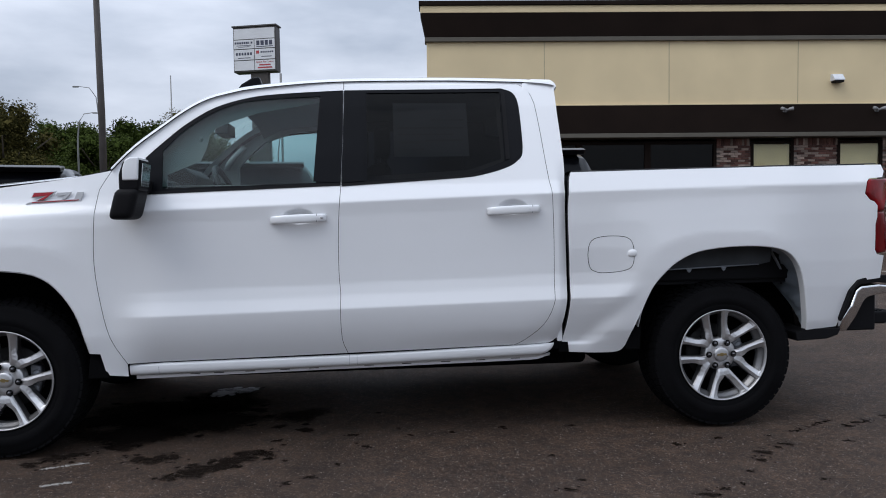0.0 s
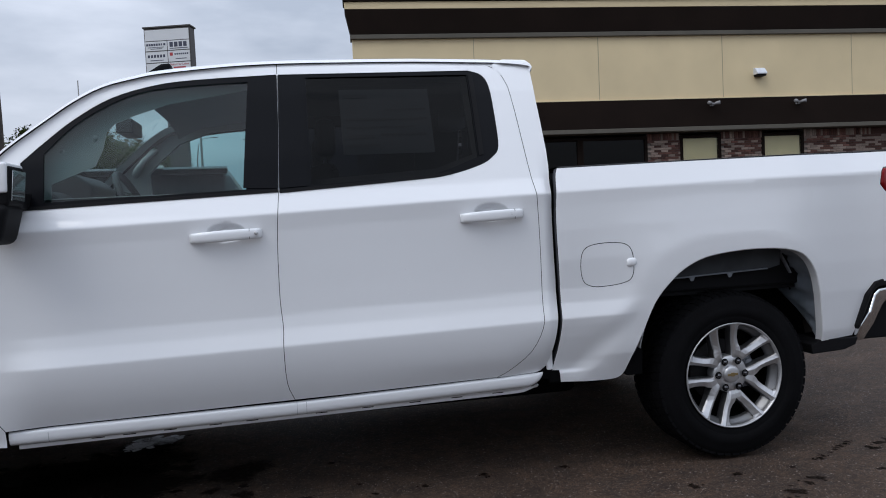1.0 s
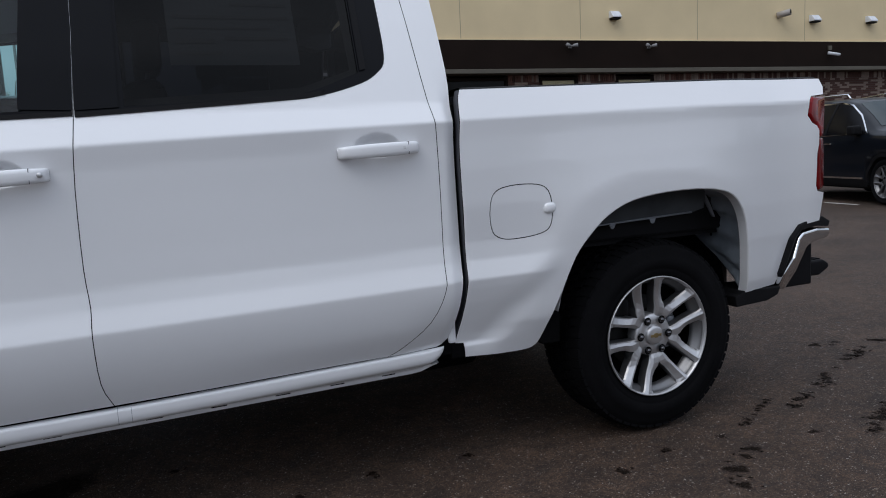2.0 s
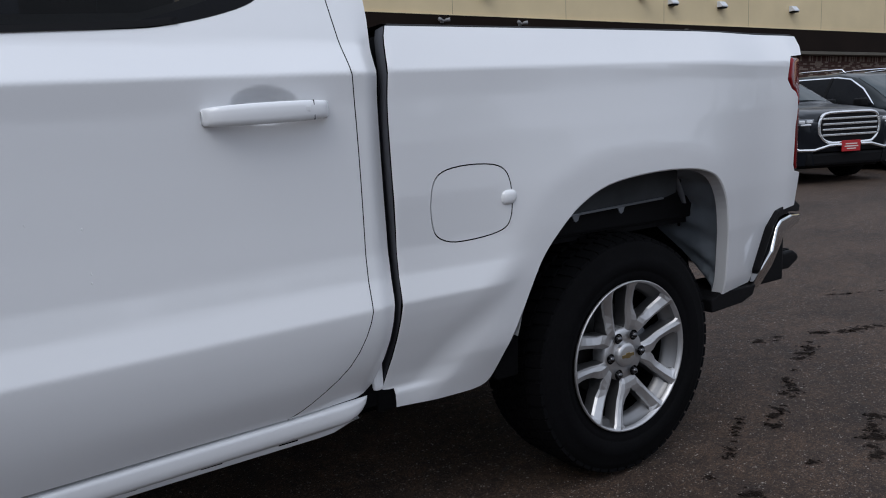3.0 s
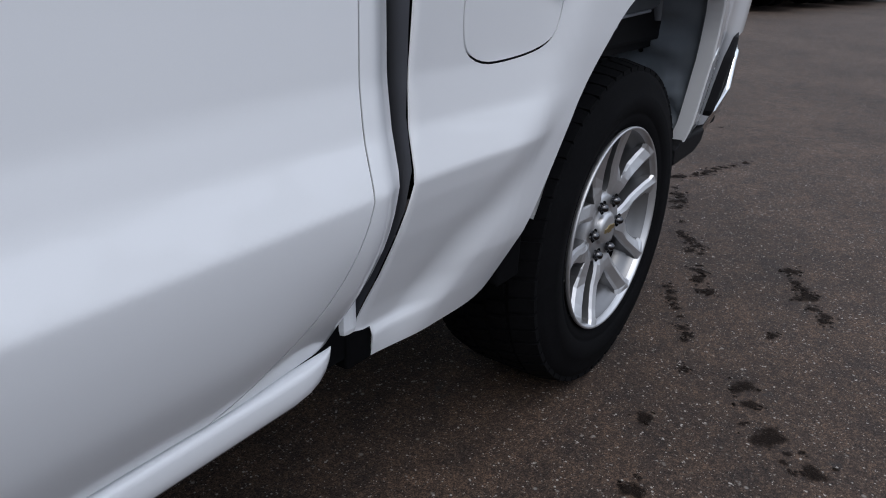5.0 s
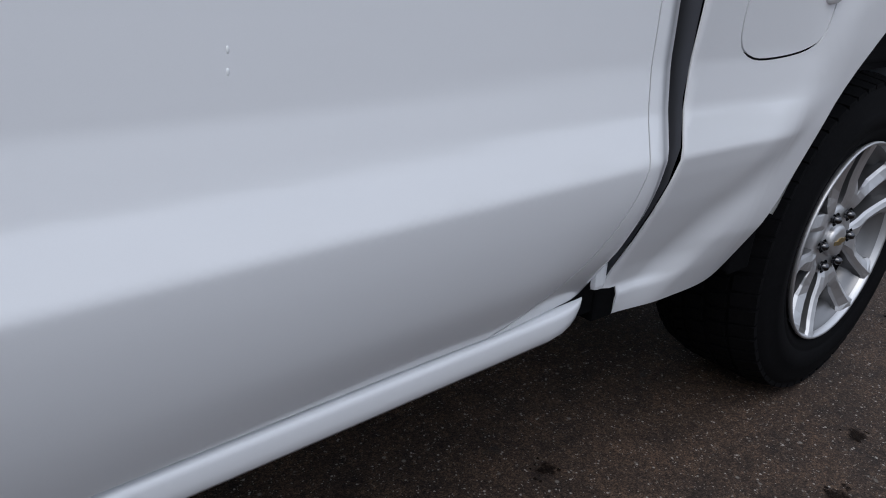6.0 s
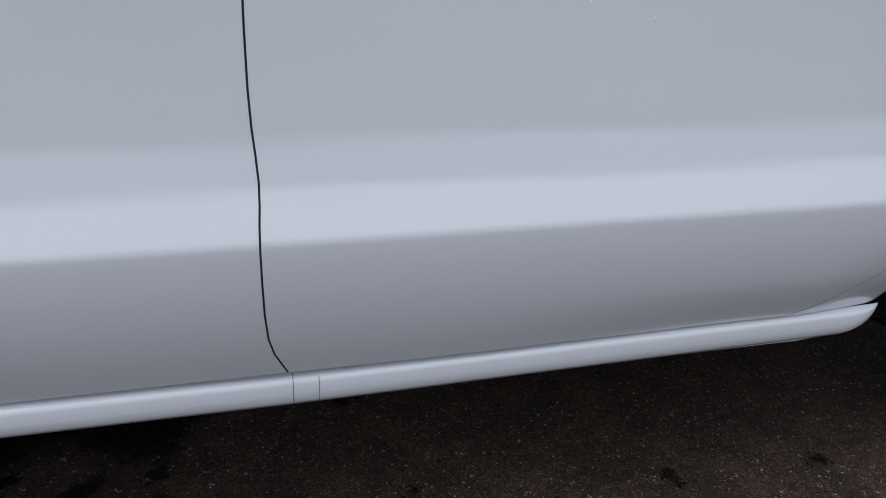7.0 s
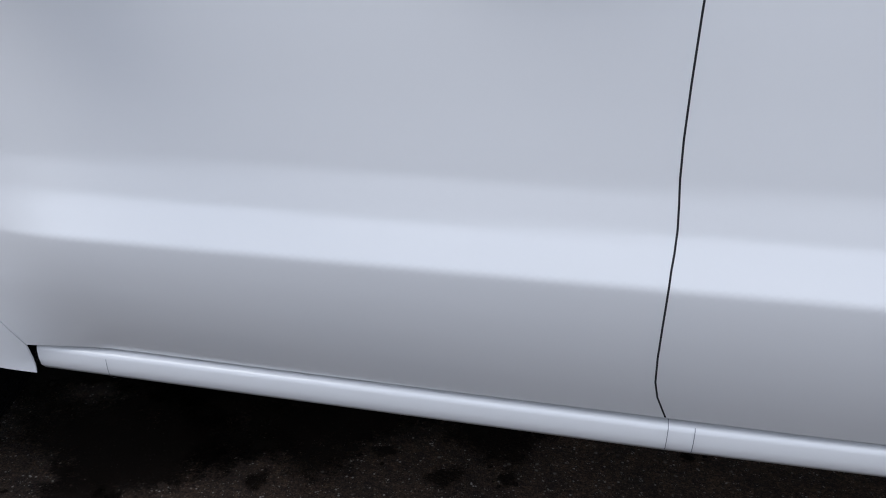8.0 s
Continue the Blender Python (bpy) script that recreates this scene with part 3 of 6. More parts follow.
    frame_hole = [(-1.065, 1.32), (-1.07, 1.42), (-0.905, 1.49), (-0.878, 1.56), (-0.866, 1.635), (-0.836, 1.670), (-0.753, 1.708), (-0.62, 1.755), (-0.26, 1.82), (-0.30, 1.32)] if side < 0 else [(-1.01, 1.38), (-1.0, 1.58), (-0.93, 1.65), (-0.80, 1.755), (-0.60, 1.82), (-0.26, 1.85), (-0.30, 1.38)]
    panel("pillar_trim", [(-1.25, 1.36), (-1.22, 1.53), (-1.08, 1.655), (-0.87, 1.80), (-0.64, 1.862), (-0.16, 1.905), (-0.16, 1.36)], cab_half, PILLAR, fd, "grey inner pillar trim", holes=[frame_hole], off=-0.075, gap=0, depth=0.02, step=0.08, side=side)
    panel("pillar_trim", [(-0.15, 1.36), (-0.15, 1.905), (0.80, 1.90), (0.97, 1.85), (0.97, 1.36)], cab_half, PILLAR, rd, "grey inner pillar trim", holes=[[(-0.05, 1.40), (-0.05, 1.83), (0.67, 1.84), (0.68, 1.49), (0.5, 1.43)]], off=-0.075, gap=0, depth=0.02, step=0.08, side=side)
    # rocker
    prof = [(0.905, 0.402), (0.922, 0.4035), (0.936, 0.409), (0.944, 0.419), (0.947, 0.434), (0.9478, 0.450), (0.9468, 0.4565), (0.943, 0.4600), (0.932, 0.4640), (0.918, 0.4670), (0.88, 0.470)]
    rows = []
    xs = [-1.262] + list(np.linspace(-1.255, 0.86, 40)) + [0.885, 0.905, 0.92, 0.93, 0.936, 0.939]
    for x in xs:
        k = (0.0125 if x > -0.16 else 0.009) * (x + 0.16) + 0.010 * max(0.0, x + 0.15)
        f = math.sqrt(max(0.0, 1 - max(0.0, (x - 0.86) / 0.08) ** 2))
        rows.append([(x, side * (0.904 + (y - 0.915) * (0.35 + 0.65 * f)), 0.468 + (z - 0.468) * f + k + 0.004) for y, z in prof])
    ro = grid_part("rocker_panel", rows, WHITE, truck, "white rocker panel under the doors", flip=side < 0)
    for x in (-1.12, -0.116, -0.155):
        rows = [[(x - 0.0006, side * (y - 0.0105), z + 0.004 + 0.0125 * (x + 0.16)), (x + 0.0006, side * (y - 0.0105), z + 0.004 + 0.0125 * (x + 0.16))] for y, z in prof[:-1]]
        grid_part("seam", rows, UNDERSEAL_PALE, ro)
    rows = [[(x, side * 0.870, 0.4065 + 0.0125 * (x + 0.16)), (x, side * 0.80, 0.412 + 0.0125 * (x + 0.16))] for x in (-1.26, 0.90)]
    grid_part("sill_underside", rows, LINER_SHADE, ro, smooth=False)
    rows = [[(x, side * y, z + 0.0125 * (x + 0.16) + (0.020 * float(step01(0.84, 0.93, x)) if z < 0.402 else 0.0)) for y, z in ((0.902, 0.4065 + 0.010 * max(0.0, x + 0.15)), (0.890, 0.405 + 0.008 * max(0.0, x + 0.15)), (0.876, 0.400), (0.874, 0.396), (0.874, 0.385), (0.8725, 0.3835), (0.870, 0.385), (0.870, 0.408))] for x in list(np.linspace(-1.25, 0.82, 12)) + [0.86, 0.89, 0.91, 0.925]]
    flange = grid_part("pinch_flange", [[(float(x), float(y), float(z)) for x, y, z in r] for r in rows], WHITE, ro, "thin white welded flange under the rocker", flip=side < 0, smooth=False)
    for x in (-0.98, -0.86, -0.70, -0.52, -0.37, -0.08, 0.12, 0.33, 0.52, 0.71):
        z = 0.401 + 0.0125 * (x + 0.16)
        part("flange_notch", box_bm(x, x + 0.05, side * 0.8715, side * 0.8752, z - 0.006, z - 0.001), LINER_SHADE, flange)
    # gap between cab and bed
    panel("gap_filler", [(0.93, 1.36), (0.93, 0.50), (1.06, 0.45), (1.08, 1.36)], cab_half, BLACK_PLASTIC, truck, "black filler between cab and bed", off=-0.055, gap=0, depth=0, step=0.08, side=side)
    part("gap_bracket", box_bm(0.965, 1.02, side * 0.86, side * 0.925, 0.440, 0.498, 0.006), LINER_SHADE, truck)
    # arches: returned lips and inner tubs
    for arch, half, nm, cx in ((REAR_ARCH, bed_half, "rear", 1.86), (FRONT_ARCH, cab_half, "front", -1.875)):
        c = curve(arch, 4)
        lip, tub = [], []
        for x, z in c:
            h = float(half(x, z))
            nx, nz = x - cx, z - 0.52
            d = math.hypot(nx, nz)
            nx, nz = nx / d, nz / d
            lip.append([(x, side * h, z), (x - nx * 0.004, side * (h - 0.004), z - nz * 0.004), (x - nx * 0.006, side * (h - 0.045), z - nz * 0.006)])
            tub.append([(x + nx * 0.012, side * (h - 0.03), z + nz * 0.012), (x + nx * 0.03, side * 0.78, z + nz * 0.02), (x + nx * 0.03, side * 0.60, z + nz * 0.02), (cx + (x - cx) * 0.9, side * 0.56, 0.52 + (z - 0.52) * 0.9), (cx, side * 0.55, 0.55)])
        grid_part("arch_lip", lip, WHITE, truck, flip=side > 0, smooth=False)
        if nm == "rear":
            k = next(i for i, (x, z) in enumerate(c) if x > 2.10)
            grid_part("wheel_tub", tub[:k + 1], LINER_SHADE, truck, "black wheelhouse liner")
            grid_part("wheel_tub", [r[1:] for r in tub[k:]], LINER_SHADE, truck, "black wheelhouse liner")
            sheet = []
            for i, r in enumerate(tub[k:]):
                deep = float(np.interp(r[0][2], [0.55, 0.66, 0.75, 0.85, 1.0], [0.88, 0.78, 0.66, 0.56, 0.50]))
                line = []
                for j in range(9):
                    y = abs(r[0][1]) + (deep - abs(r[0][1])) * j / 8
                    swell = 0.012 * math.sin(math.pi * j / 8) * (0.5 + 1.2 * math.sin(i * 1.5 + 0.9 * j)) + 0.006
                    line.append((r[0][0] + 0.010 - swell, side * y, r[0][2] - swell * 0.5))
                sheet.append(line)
            grid_part("wheel_tub", sheet, GREY_IN, truck, "blue-grey wheelhouse panel")
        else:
            grid_part("wheel_tub", tub, LINER_SHADE, truck, "black wheelhouse liner")
    if side < 0:
        rows = []
        for k in range(9):
            q = k / 8
            wide = 0.020 * (1 - 0.55 * q ** 3)
            rows.append([(2.205 + 0.066 * q - d, -0.845 + w * wide, 0.965 - 0.112 * q) for w, d in ((-1, 0.0), (-0.7, 0.006), (0.7, 0.006), (1, 0.0))])
        grid_part("hanging_flange", rows, UNDERSEAL_PALE, truck, "grey pressed flange")
        for x, y, z in ((2.272, -0.80, 0.86), (2.29, -0.78, 0.83), (2.306, -0.80, 0.77)):
            hole = lathe("punched_hole", [(0.0, 0.0), (0.007, 0.0)], LINER_SHADE, truck, steps=10, axis="x")
            hole.location = (x - 0.008, y, z)
        inner = part("bed_flange", prism_bm([(1.44, 0.846), (1.50, 0.862), (2.12, 0.884), (2.19, 0.90), (2.20, 0.985), (2.12, 1.01), (1.70, 1.005), (1.52, 0.92)], "y", -0.87, -0.875, 0.001), UNDERSEAL, truck, "grey inner bed panel")
        for x in (1.70, 1.90):
            z = 0.872 + 0.03 * (x - 1.70)
            part("flange_tab", prism_bm([(x, z), (x + 0.032, z), (x + 0.024, z - 0.018), (x + 0.016, z - 0.022), (x + 0.008, z - 0.018)], "y", -0.876, -0.880), UNDERSEAL_PALE, inner)
        tube("flange_roll", [(1.46, -0.877, 0.852), (1.52, -0.878, 0.866), (2.12, -0.878, 0.887)], 0.004, UNDERSEAL_PALE, inner, steps=6)
    # splash flaps ahead of the rear wheel and behind the front wheel
    part("splash_flap", prism_bm([(1.33, 0.448), (1.405, 0.448), (1.410, 0.56), (1.398, 0.582), (1.364, 0.580), (1.347, 0.543), (1.334, 0.50), (1.322, 0.458)], "y", side * 0.86, side * (float(bed_half(1.345, 0.50)) - 0.004), 0.005), LINER_SHADE, truck, "black splash guard")
    part("splash_flap", prism_bm([(-1.46, 0.395), (-1.352, 0.395), (-1.366, 0.45), (-1.386, 0.52), (-1.445, 0.535)], "y", side * 0.82, side * 0.957, 0.006), LINER_SHADE, truck, "black splash guard")
    part("rear_valance", prism_bm([(2.305, 0.506), (2.312, 0.458), (2.49, 0.466), (2.553, 0.486), (2.570, 0.522), (2.36, 0.526), (2.335, 0.512)], "y", side * 0.72, side * 0.935, 0.005), BLACK_PLASTIC, truck, "black lower valance")
    # lamp wrapped round the tail corner
    for nm, outline, mat in (("tail_lamp", [(2.714, 1.238), (2.688, 1.270), (2.697, 1.332), (2.714, 1.349), (2.868, 1.355), (2.884, 1.338), (2.882, 1.285), (2.866, 1.245), (2.846, 1.214), (2.838, 1.172), (2.770, 1.172), (2.764, 1.204), (2.744, 1.226)], RED_LENS),
                             ("stop_lamp", [(2.768, 1.170), (2.838, 1.170), (2.846, 1.135), (2.868, 1.100), (2.872, 0.960), (2.856, 0.938), (2.768, 0.936), (2.755, 0.958), (2.753, 1.10), (2.763, 1.14)], RED_DARK)):
        bm = prism_bm(outline, "y", side * 0.78, side * 1.012, 0.016, 4)
        for v in bm.verts:
            if abs(v.co.y) > 0.9:
                v.co.y -= side * (0.075 * float(step01(2.45, 2.95, v.co.x)) + 0.6 * max(0.0, v.co.x - 2.80))
        part(nm, bm, mat, truck, "glossy dark red lamp wrapped round the tail corner", smooth=True)
    # mirror
    hm = float(cab_half(-1.15, 1.42))
    mir = part("door_mirror", box_bm(-1.217, -1.107, side * (hm + 0.10), side * (hm + 0.285), 1.190, 1.336, 0.036, 4), BLACK_PLASTIC, fd, "black door mirror with a white cap", smooth=True)
    part("mirror_head", prism_bm([(-1.2, 1.325), (-1.208, 1.400), (-1.194, 1.462), (-1.162, 1.476), (-1.116, 1.474), (-1.106, 1.40), (-1.11, 1.325)], "y", side * (hm + 0.115), side * (hm + 0.265), 0.014, 3), BLACK_PLASTIC, mir, smooth=True)
    part("mirror_cap", prism_bm([(-1.186, 1.372), (-1.190, 1.425), (-1.182, 1.470), (-1.155, 1.483), (-1.120, 1.482), (-1.114, 1.374)], "y", side * (hm + 0.11), side * (hm + 0.274), 0.010, 4), WHITE, mir, "white cap", smooth=True)
    part("mirror_wing", box_bm(-1.236, -1.212, side * (hm + 0.06), side * (hm + 0.12), 1.30, 1.435, 0.010), BLACK_PLASTIC, mir)
    part("mirror_arm", prism_bm([(-1.192, 1.285), (-1.122, 1.325), (-1.122, 1.385), (-1.192, 1.36)], "y", side * (hm - 0.01), side * (hm + 0.13), 0.012), BLACK_PLASTIC, mir)
    part("mirror_glass", box_bm(-1.105, -1.103, side * (hm + 0.13), side * (hm + 0.25), 1.345, 1.455, 0.0), CHROME, mir)
    for ob in [mir] + [o for o in mir.children]:
        for v in ob.data.vertices:
            v.co.x += (0.10 if v.co.z > 1.33 else 0.26) * (v.co.z - 1.33)


truck = thing("pickup_truck", "white four-door pickup truck with a short cargo bed parked on asphalt", "pickup truck")
for s in (-1, 1):
    truck_side(truck, s)

# fuel door, with a finger tab, on the driver's side
fuel_door = panel("fuel_door", FUEL, bed_half, WHITE, truck, "rounded white fuel filler door", gap=0.0034, depth=0.012, step=0.02)
part("fuel_cup", box_bm(1.09, 1.36, -0.985, -0.93, 0.86, 1.075, 0.01), BLACK_PLASTIC, fuel_door)
bm = bmesh.new()
bmesh.ops.create_uvsphere(bm, u_segments=20, v_segments=12, radius=1)
for v in bm.verts:
    v.co = Vector((1.339 + 0.025 * math.copysign(abs(v.co.x) ** 0.7, v.co.x), -float(bed_half(1.33, 0.972)) + 0.002 + 0.012 * v.co.y, 0.972 + 0.020 * math.copysign(abs(v.co.z) ** 0.75, v.co.z) + 0.002 * v.co.x))
part("finger_tab", bm, WHITE, fuel_door, "rounded tab", smooth=True)

# a few drops left on the rear door
for x, z in ((0.333, 0.896), (0.334, 0.914), (0.234, 1.020), (0.328, 1.002)):
    bm = bmesh.new()
    bmesh.ops.create_uvsphere(bm, u_segments=10, v_segments=6, radius=1)
    for v in bm.verts:
        v.co = Vector((x + 0.0016 * v.co.x, -float(cab_half(x, z)) + 0.0007 * v.co.y, z + 0.0034 * v.co.z))
    part("water_drop", bm, DROP, truck, "small water drop", smooth=True)

# fender badge
h = float(cab_half(-1.58, 1.30))
badge = part("fender_badge", prism_bm([(-1.722, 1.276), (-1.458, 1.288), (-1.442, 1.334), (-1.475, 1.334), (-1.49, 1.30), (-1.70, 1.288)], "y", -h + 0.0, -h - 0.009, 0.002), SATIN, truck, "red and silver trim badge")
part("badge_stroke", prism_bm([(-1.692, 1.306), (-1.680, 1.334), (-1.572, 1.338), (-1.628, 1.293), (-1.674, 1.291), (-1.634, 1.311)], "y", -h, -h - 0.010, 0.001), SATIN, badge)
part("badge_stroke", prism_bm([(-1.686, 1.311), (-1.676, 1.330), (-1.583, 1.334), (-1.634, 1.295), (-1.664, 1.293), (-1.618, 1.316)], "y", -h, -h - 0.0135, 0.001), RED_PAINT, badge)
part("badge_stroke", prism_bm([(-1.69, 1.2815), (-1.47, 1.2915), (-1.467, 1.2960), (-1.687, 1.2865)], "y", -h, -h - 0.011, 0.001), RED_PAINT, badge)
part("badge_stroke", prism_bm([(-1.575, 1.315), (-1.57, 1.331), (-1.50, 1.334), (-1.53, 1.299), (-1.55, 1.298), (-1.525, 1.318)], "y", -h, -h - 0.011, 0.001), SATIN, badge)

# roof with its rails, and the glass ahead and behind
def roof_z(x, y):
    edge = float(top_at(np.clip(x, -0.62, 0.74)))
    a = min(1.0, abs(y) / 0.705)
    return edge + 0.068 * (1 - a ** 3.2) - 0.002 + 0.009 * float(step01(-0.2, 0.6, x)) - 0.008 * float(step01(0.80, 1.02, x)) * a ** 2


for s in (-1, 1):
    rows = []
    P = curve(TOP_GAP[:11] + TOP_TAIL, 3)
    for i, (x, z) in enumerate(P):
        y = float(cab_half(x, z))
        slope = np.array(P[min(i + 1, len(P) - 1)]) - np.array(P[max(i - 1, 0)])
        slope = slope / np.linalg.norm(slope)
        nx, nz = -slope[1], slope[0]
        ring = []
        for a, out, inn in ((0, -0.001, -0.02), (0.1, 0.0025, 0.0), (0.3, 0.010, 0.008), (0.6, 0.021, 0.026), (0.85, 0.030, 0.055), (1.0, 0.034, 0.085)):
            ring.append((x + nx * out, s * (y - inn), z + nz * out))
        rows.append(ring)
    grid_part("roof_rail", rows, WHITE, truck, "white roof rail and windscreen pillar", flip=s < 0)
rows = []
for x in np.linspace(-0.70, 1.01, 36):
    rows.append([(float(x - 0.10 * (1 - (abs(y) / 0.68) ** 2) * float(step01(-0.2, -0.7, x))), y, roof_z(float(x), y)) for y in [0.69 * math.sin(k * math.pi / 40) for k in range(-20, 21)]])
grid_part("roof_panel", rows, WHITE, truck, "white roof panel", flip=False)
rows = [[(float(x), float(y), roof_z(float(max(x, -0.66)), float(y)) - 0.035 + 0.50 * min(0.0, float(x) + 0.66)) for y in np.linspace(-0.68, 0.68, 15)] for x in np.linspace(-0.80, 0.97, 16)]
grid_part("headliner", rows, HEADLINER, truck, "grey cloth headliner", flip=True)
# raised lip along the roof's tail
rows = []
for y in np.linspace(-0.72, 0.72, 45):
    q = max(-0.69, min(0.69, y))
    drop = -0.016 * (abs(y) / 0.72) ** 14
    rows.append([(x, float(y), roof_z(x, q) + dz + drop) for x, dz in ((0.90, 0.0), (0.96, 0.004), (1.0, 0.003), (1.014, -0.006), (1.017, -0.018), (1.008, -0.034), (0.992, -0.046), (0.985, -0.09))])
grid_part("roof_tail_lip", rows, WHITE, truck, "white spoiler lip over the rear window")
for s in (-1, 1):
    bm = prism_bm([(0.82, 1.915), (0.88, 1.946), (0.985, 1.942), (1.007, 1.918), (1.012, 1.899), (0.995, 1.876), (0.997, 1.80), (0.93, 1.78), (0.82, 1.80)], "y", s * 0.60, s * 0.775, 0.008, 3)
    for v in bm.verts:
        v.co.y = math.copysign(min(abs(v.co.y), float(np.interp(v.co.z, [1.78, 1.87, 1.91, 1.935, 1.95], [0.792, 0.755, 0.737, 0.716, 0.690]))), v.co.y)
    part("lip_end", bm, WHITE, truck, smooth=True)
A = curve(TOP_GAP[:8], 3)
rows = []
for x, z in A:
    y = float(cab_half(x, z)) - 0.075
    bow = 0.16 * (1 - (z - 1.44) / 0.55)
    rows.append([(x - 0.015 - (bow + 0.05) * (1 - (k / 8) ** 2), y * k / 8, z + 0.028 + 0.02 * (1 - (k / 8) ** 2)) for k in range(-8, 9)])
pane(grid_part("windscreen", rows, PANE_CLEAR, truck, "clear windscreen"))
rows = [[(x, y * w, z) for y in np.linspace(-1, 1, 9)] for x, w, z in ((1.0, 0.72, 1.88), (1.01, 0.80, 1.66), (1.015, 0.86, 1.42))]
pane(grid_part("rear_window", rows, PANE_DARK, truck, "tinted rear window"))
part("cab_back", box_bm(0.955, 0.985, -0.93, 0.93, 0.50, 1.42, 0.01), WHITE, truck)
part("cowl_cover", prism_bm([(-1.60, 1.372), (-1.30, 1.40), (-1.25, 1.44), (-1.45, 1.43), (-1.60, 1.40)], "y", -0.86, 0.86, 0.004), BLACK_PLASTIC, truck, "black cowl grille")
part("wiper_arm", prism_bm([(-1.50, 1.405), (-1.36, 1.455), (-1.35, 1.465), (-1.50, 1.42)], "y", -0.80, -0.10, 0.003), BLACK_PLASTIC, truck)
part("aerial_fin", prism_bm([(-0.875, 1.985), (-0.83, 2.045), (-0.76, 2.088), (-0.715, 2.092), (-0.70, 2.045), (-0.69, 1.985)], "y", -0.028, 0.028, 0.012), GLOSS_BLACK, truck, "black roof aerial fin")

# bonnet and nose
rows = []
for x in np.linspace(-2.70, -1.46, 22):
    zc = np.interp(x, [-2.70, -2.6, -2.2, -1.844, -1.581, -1.421], [1.20, 1.275, 1.35, 1.382, 1.408, 1.43])
    rows.append([(float(x), float(y), float(zc + 0.045 * (1 - (abs(y) / 0.93) ** 2.5) - 0.012 + 0.018 * math.exp(-((abs(y) - 0.52) / 0.07) ** 2))) for y in np.linspace(-0.925, 0.925, 33)])
grid_part("bonnet", rows, WHITE, truck, "white bonnet")
part("grille", box_bm(-2.84, -2.70, -0.70, 0.70, 0.80, 1.16, 0.04), GLOSS_BLACK, truck, "black grille")
for k in range(4):
    part("grille_bar", box_bm(-2.855, -2.80, -0.66, 0.66, 0.85 + 0.085 * k, 0.872 + 0.085 * k, 0.006), CHROME, truck)
for s in (-1, 1):
    part("head_lamp", box_bm(-2.80, -2.58, s * 0.62, s * 0.90, 0.98, 1.18, 0.03), PANE_CLEAR, truck, "clear head lamp")
    part("nose_corner", box_bm(-2.74, -2.55, s * 0.70, s * 0.90, 0.62, 1.24, 0.05, 3), WHITE, truck)
part("front_bumper", box_bm(-2.93, -2.50, -0.93, 0.93, 0.48, 0.74, 0.06, 3), CHROME, truck, "chrome front bumper", smooth=True)
part("front_valance", box_bm(-2.86, -2.40, -0.88, 0.88, 0.36, 0.50, 0.03), BLACK_PLASTIC, truck)
part("nose_panel", box_bm(-2.78, -2.60, -0.86, 0.86, 1.14, 1.24, 0.03), WHITE, truck)

# cargo bed
for s in (-1, 1):
    part("bed_inner_wall", box_bm(1.04, 2.80, s * 0.80, s * 0.84, 0.80, 1.40, 0.01), BLACK_PLASTIC, truck, "black bed liner wall")
    rows = []
    for x in np.linspace(1.03, 2.80, 24):
        z = 1.4035 + 0.0172 * (x - 1.03)
        e = float(bed_half(x, z)) - 0.001
        rows.append([(float(x), s * y, float(z + dz)) for y, dz in ((e, 0.0), (e - 0.006, 0.005), (e - 0.023, 0.008), (e - 0.11, 0.008), (0.80, 0.004), (0.795, -0.02))])
    grid_part("bed_rail_cap", rows, BLACK_PLASTIC, truck, "black bed rail cap", flip=s < 0)
part("bed_floor", box_bm(1.03, 2.80, -0.82, 0.82, 0.78, 0.82), BLACK_PLASTIC, truck)
part("bed_headboard", box_bm(1.03, 1.07, -0.93, 0.93, 0.56, 1.39, 0.008), BLACK_PLASTIC, truck)
gate = part("tailgate", box_bm(2.775, 2.83, -0.80, 0.80, 0.80, 1.42, 0.015, 3), WHITE, truck, "white tailgate")
part("tailgate_handle", box_bm(2.828, 2.845, -0.10, 0.10, 1.28, 1.34, 0.008), BLACK_PLASTIC, gate)

def tapered(bm):
    """The tail's corners draw in towards the back."""
    for v in bm.verts:
        v.co.y -= math.copysign(0.42 * max(0.0, 0.64 - v.co.z), v.co.y)
        v.co.y *= 1 - 0.02 * max(0.0, min(1.0, (v.co.x - 2.52) / 0.14)) - 0.30 * max(0.0, v.co.x - 2.66)
    return bm


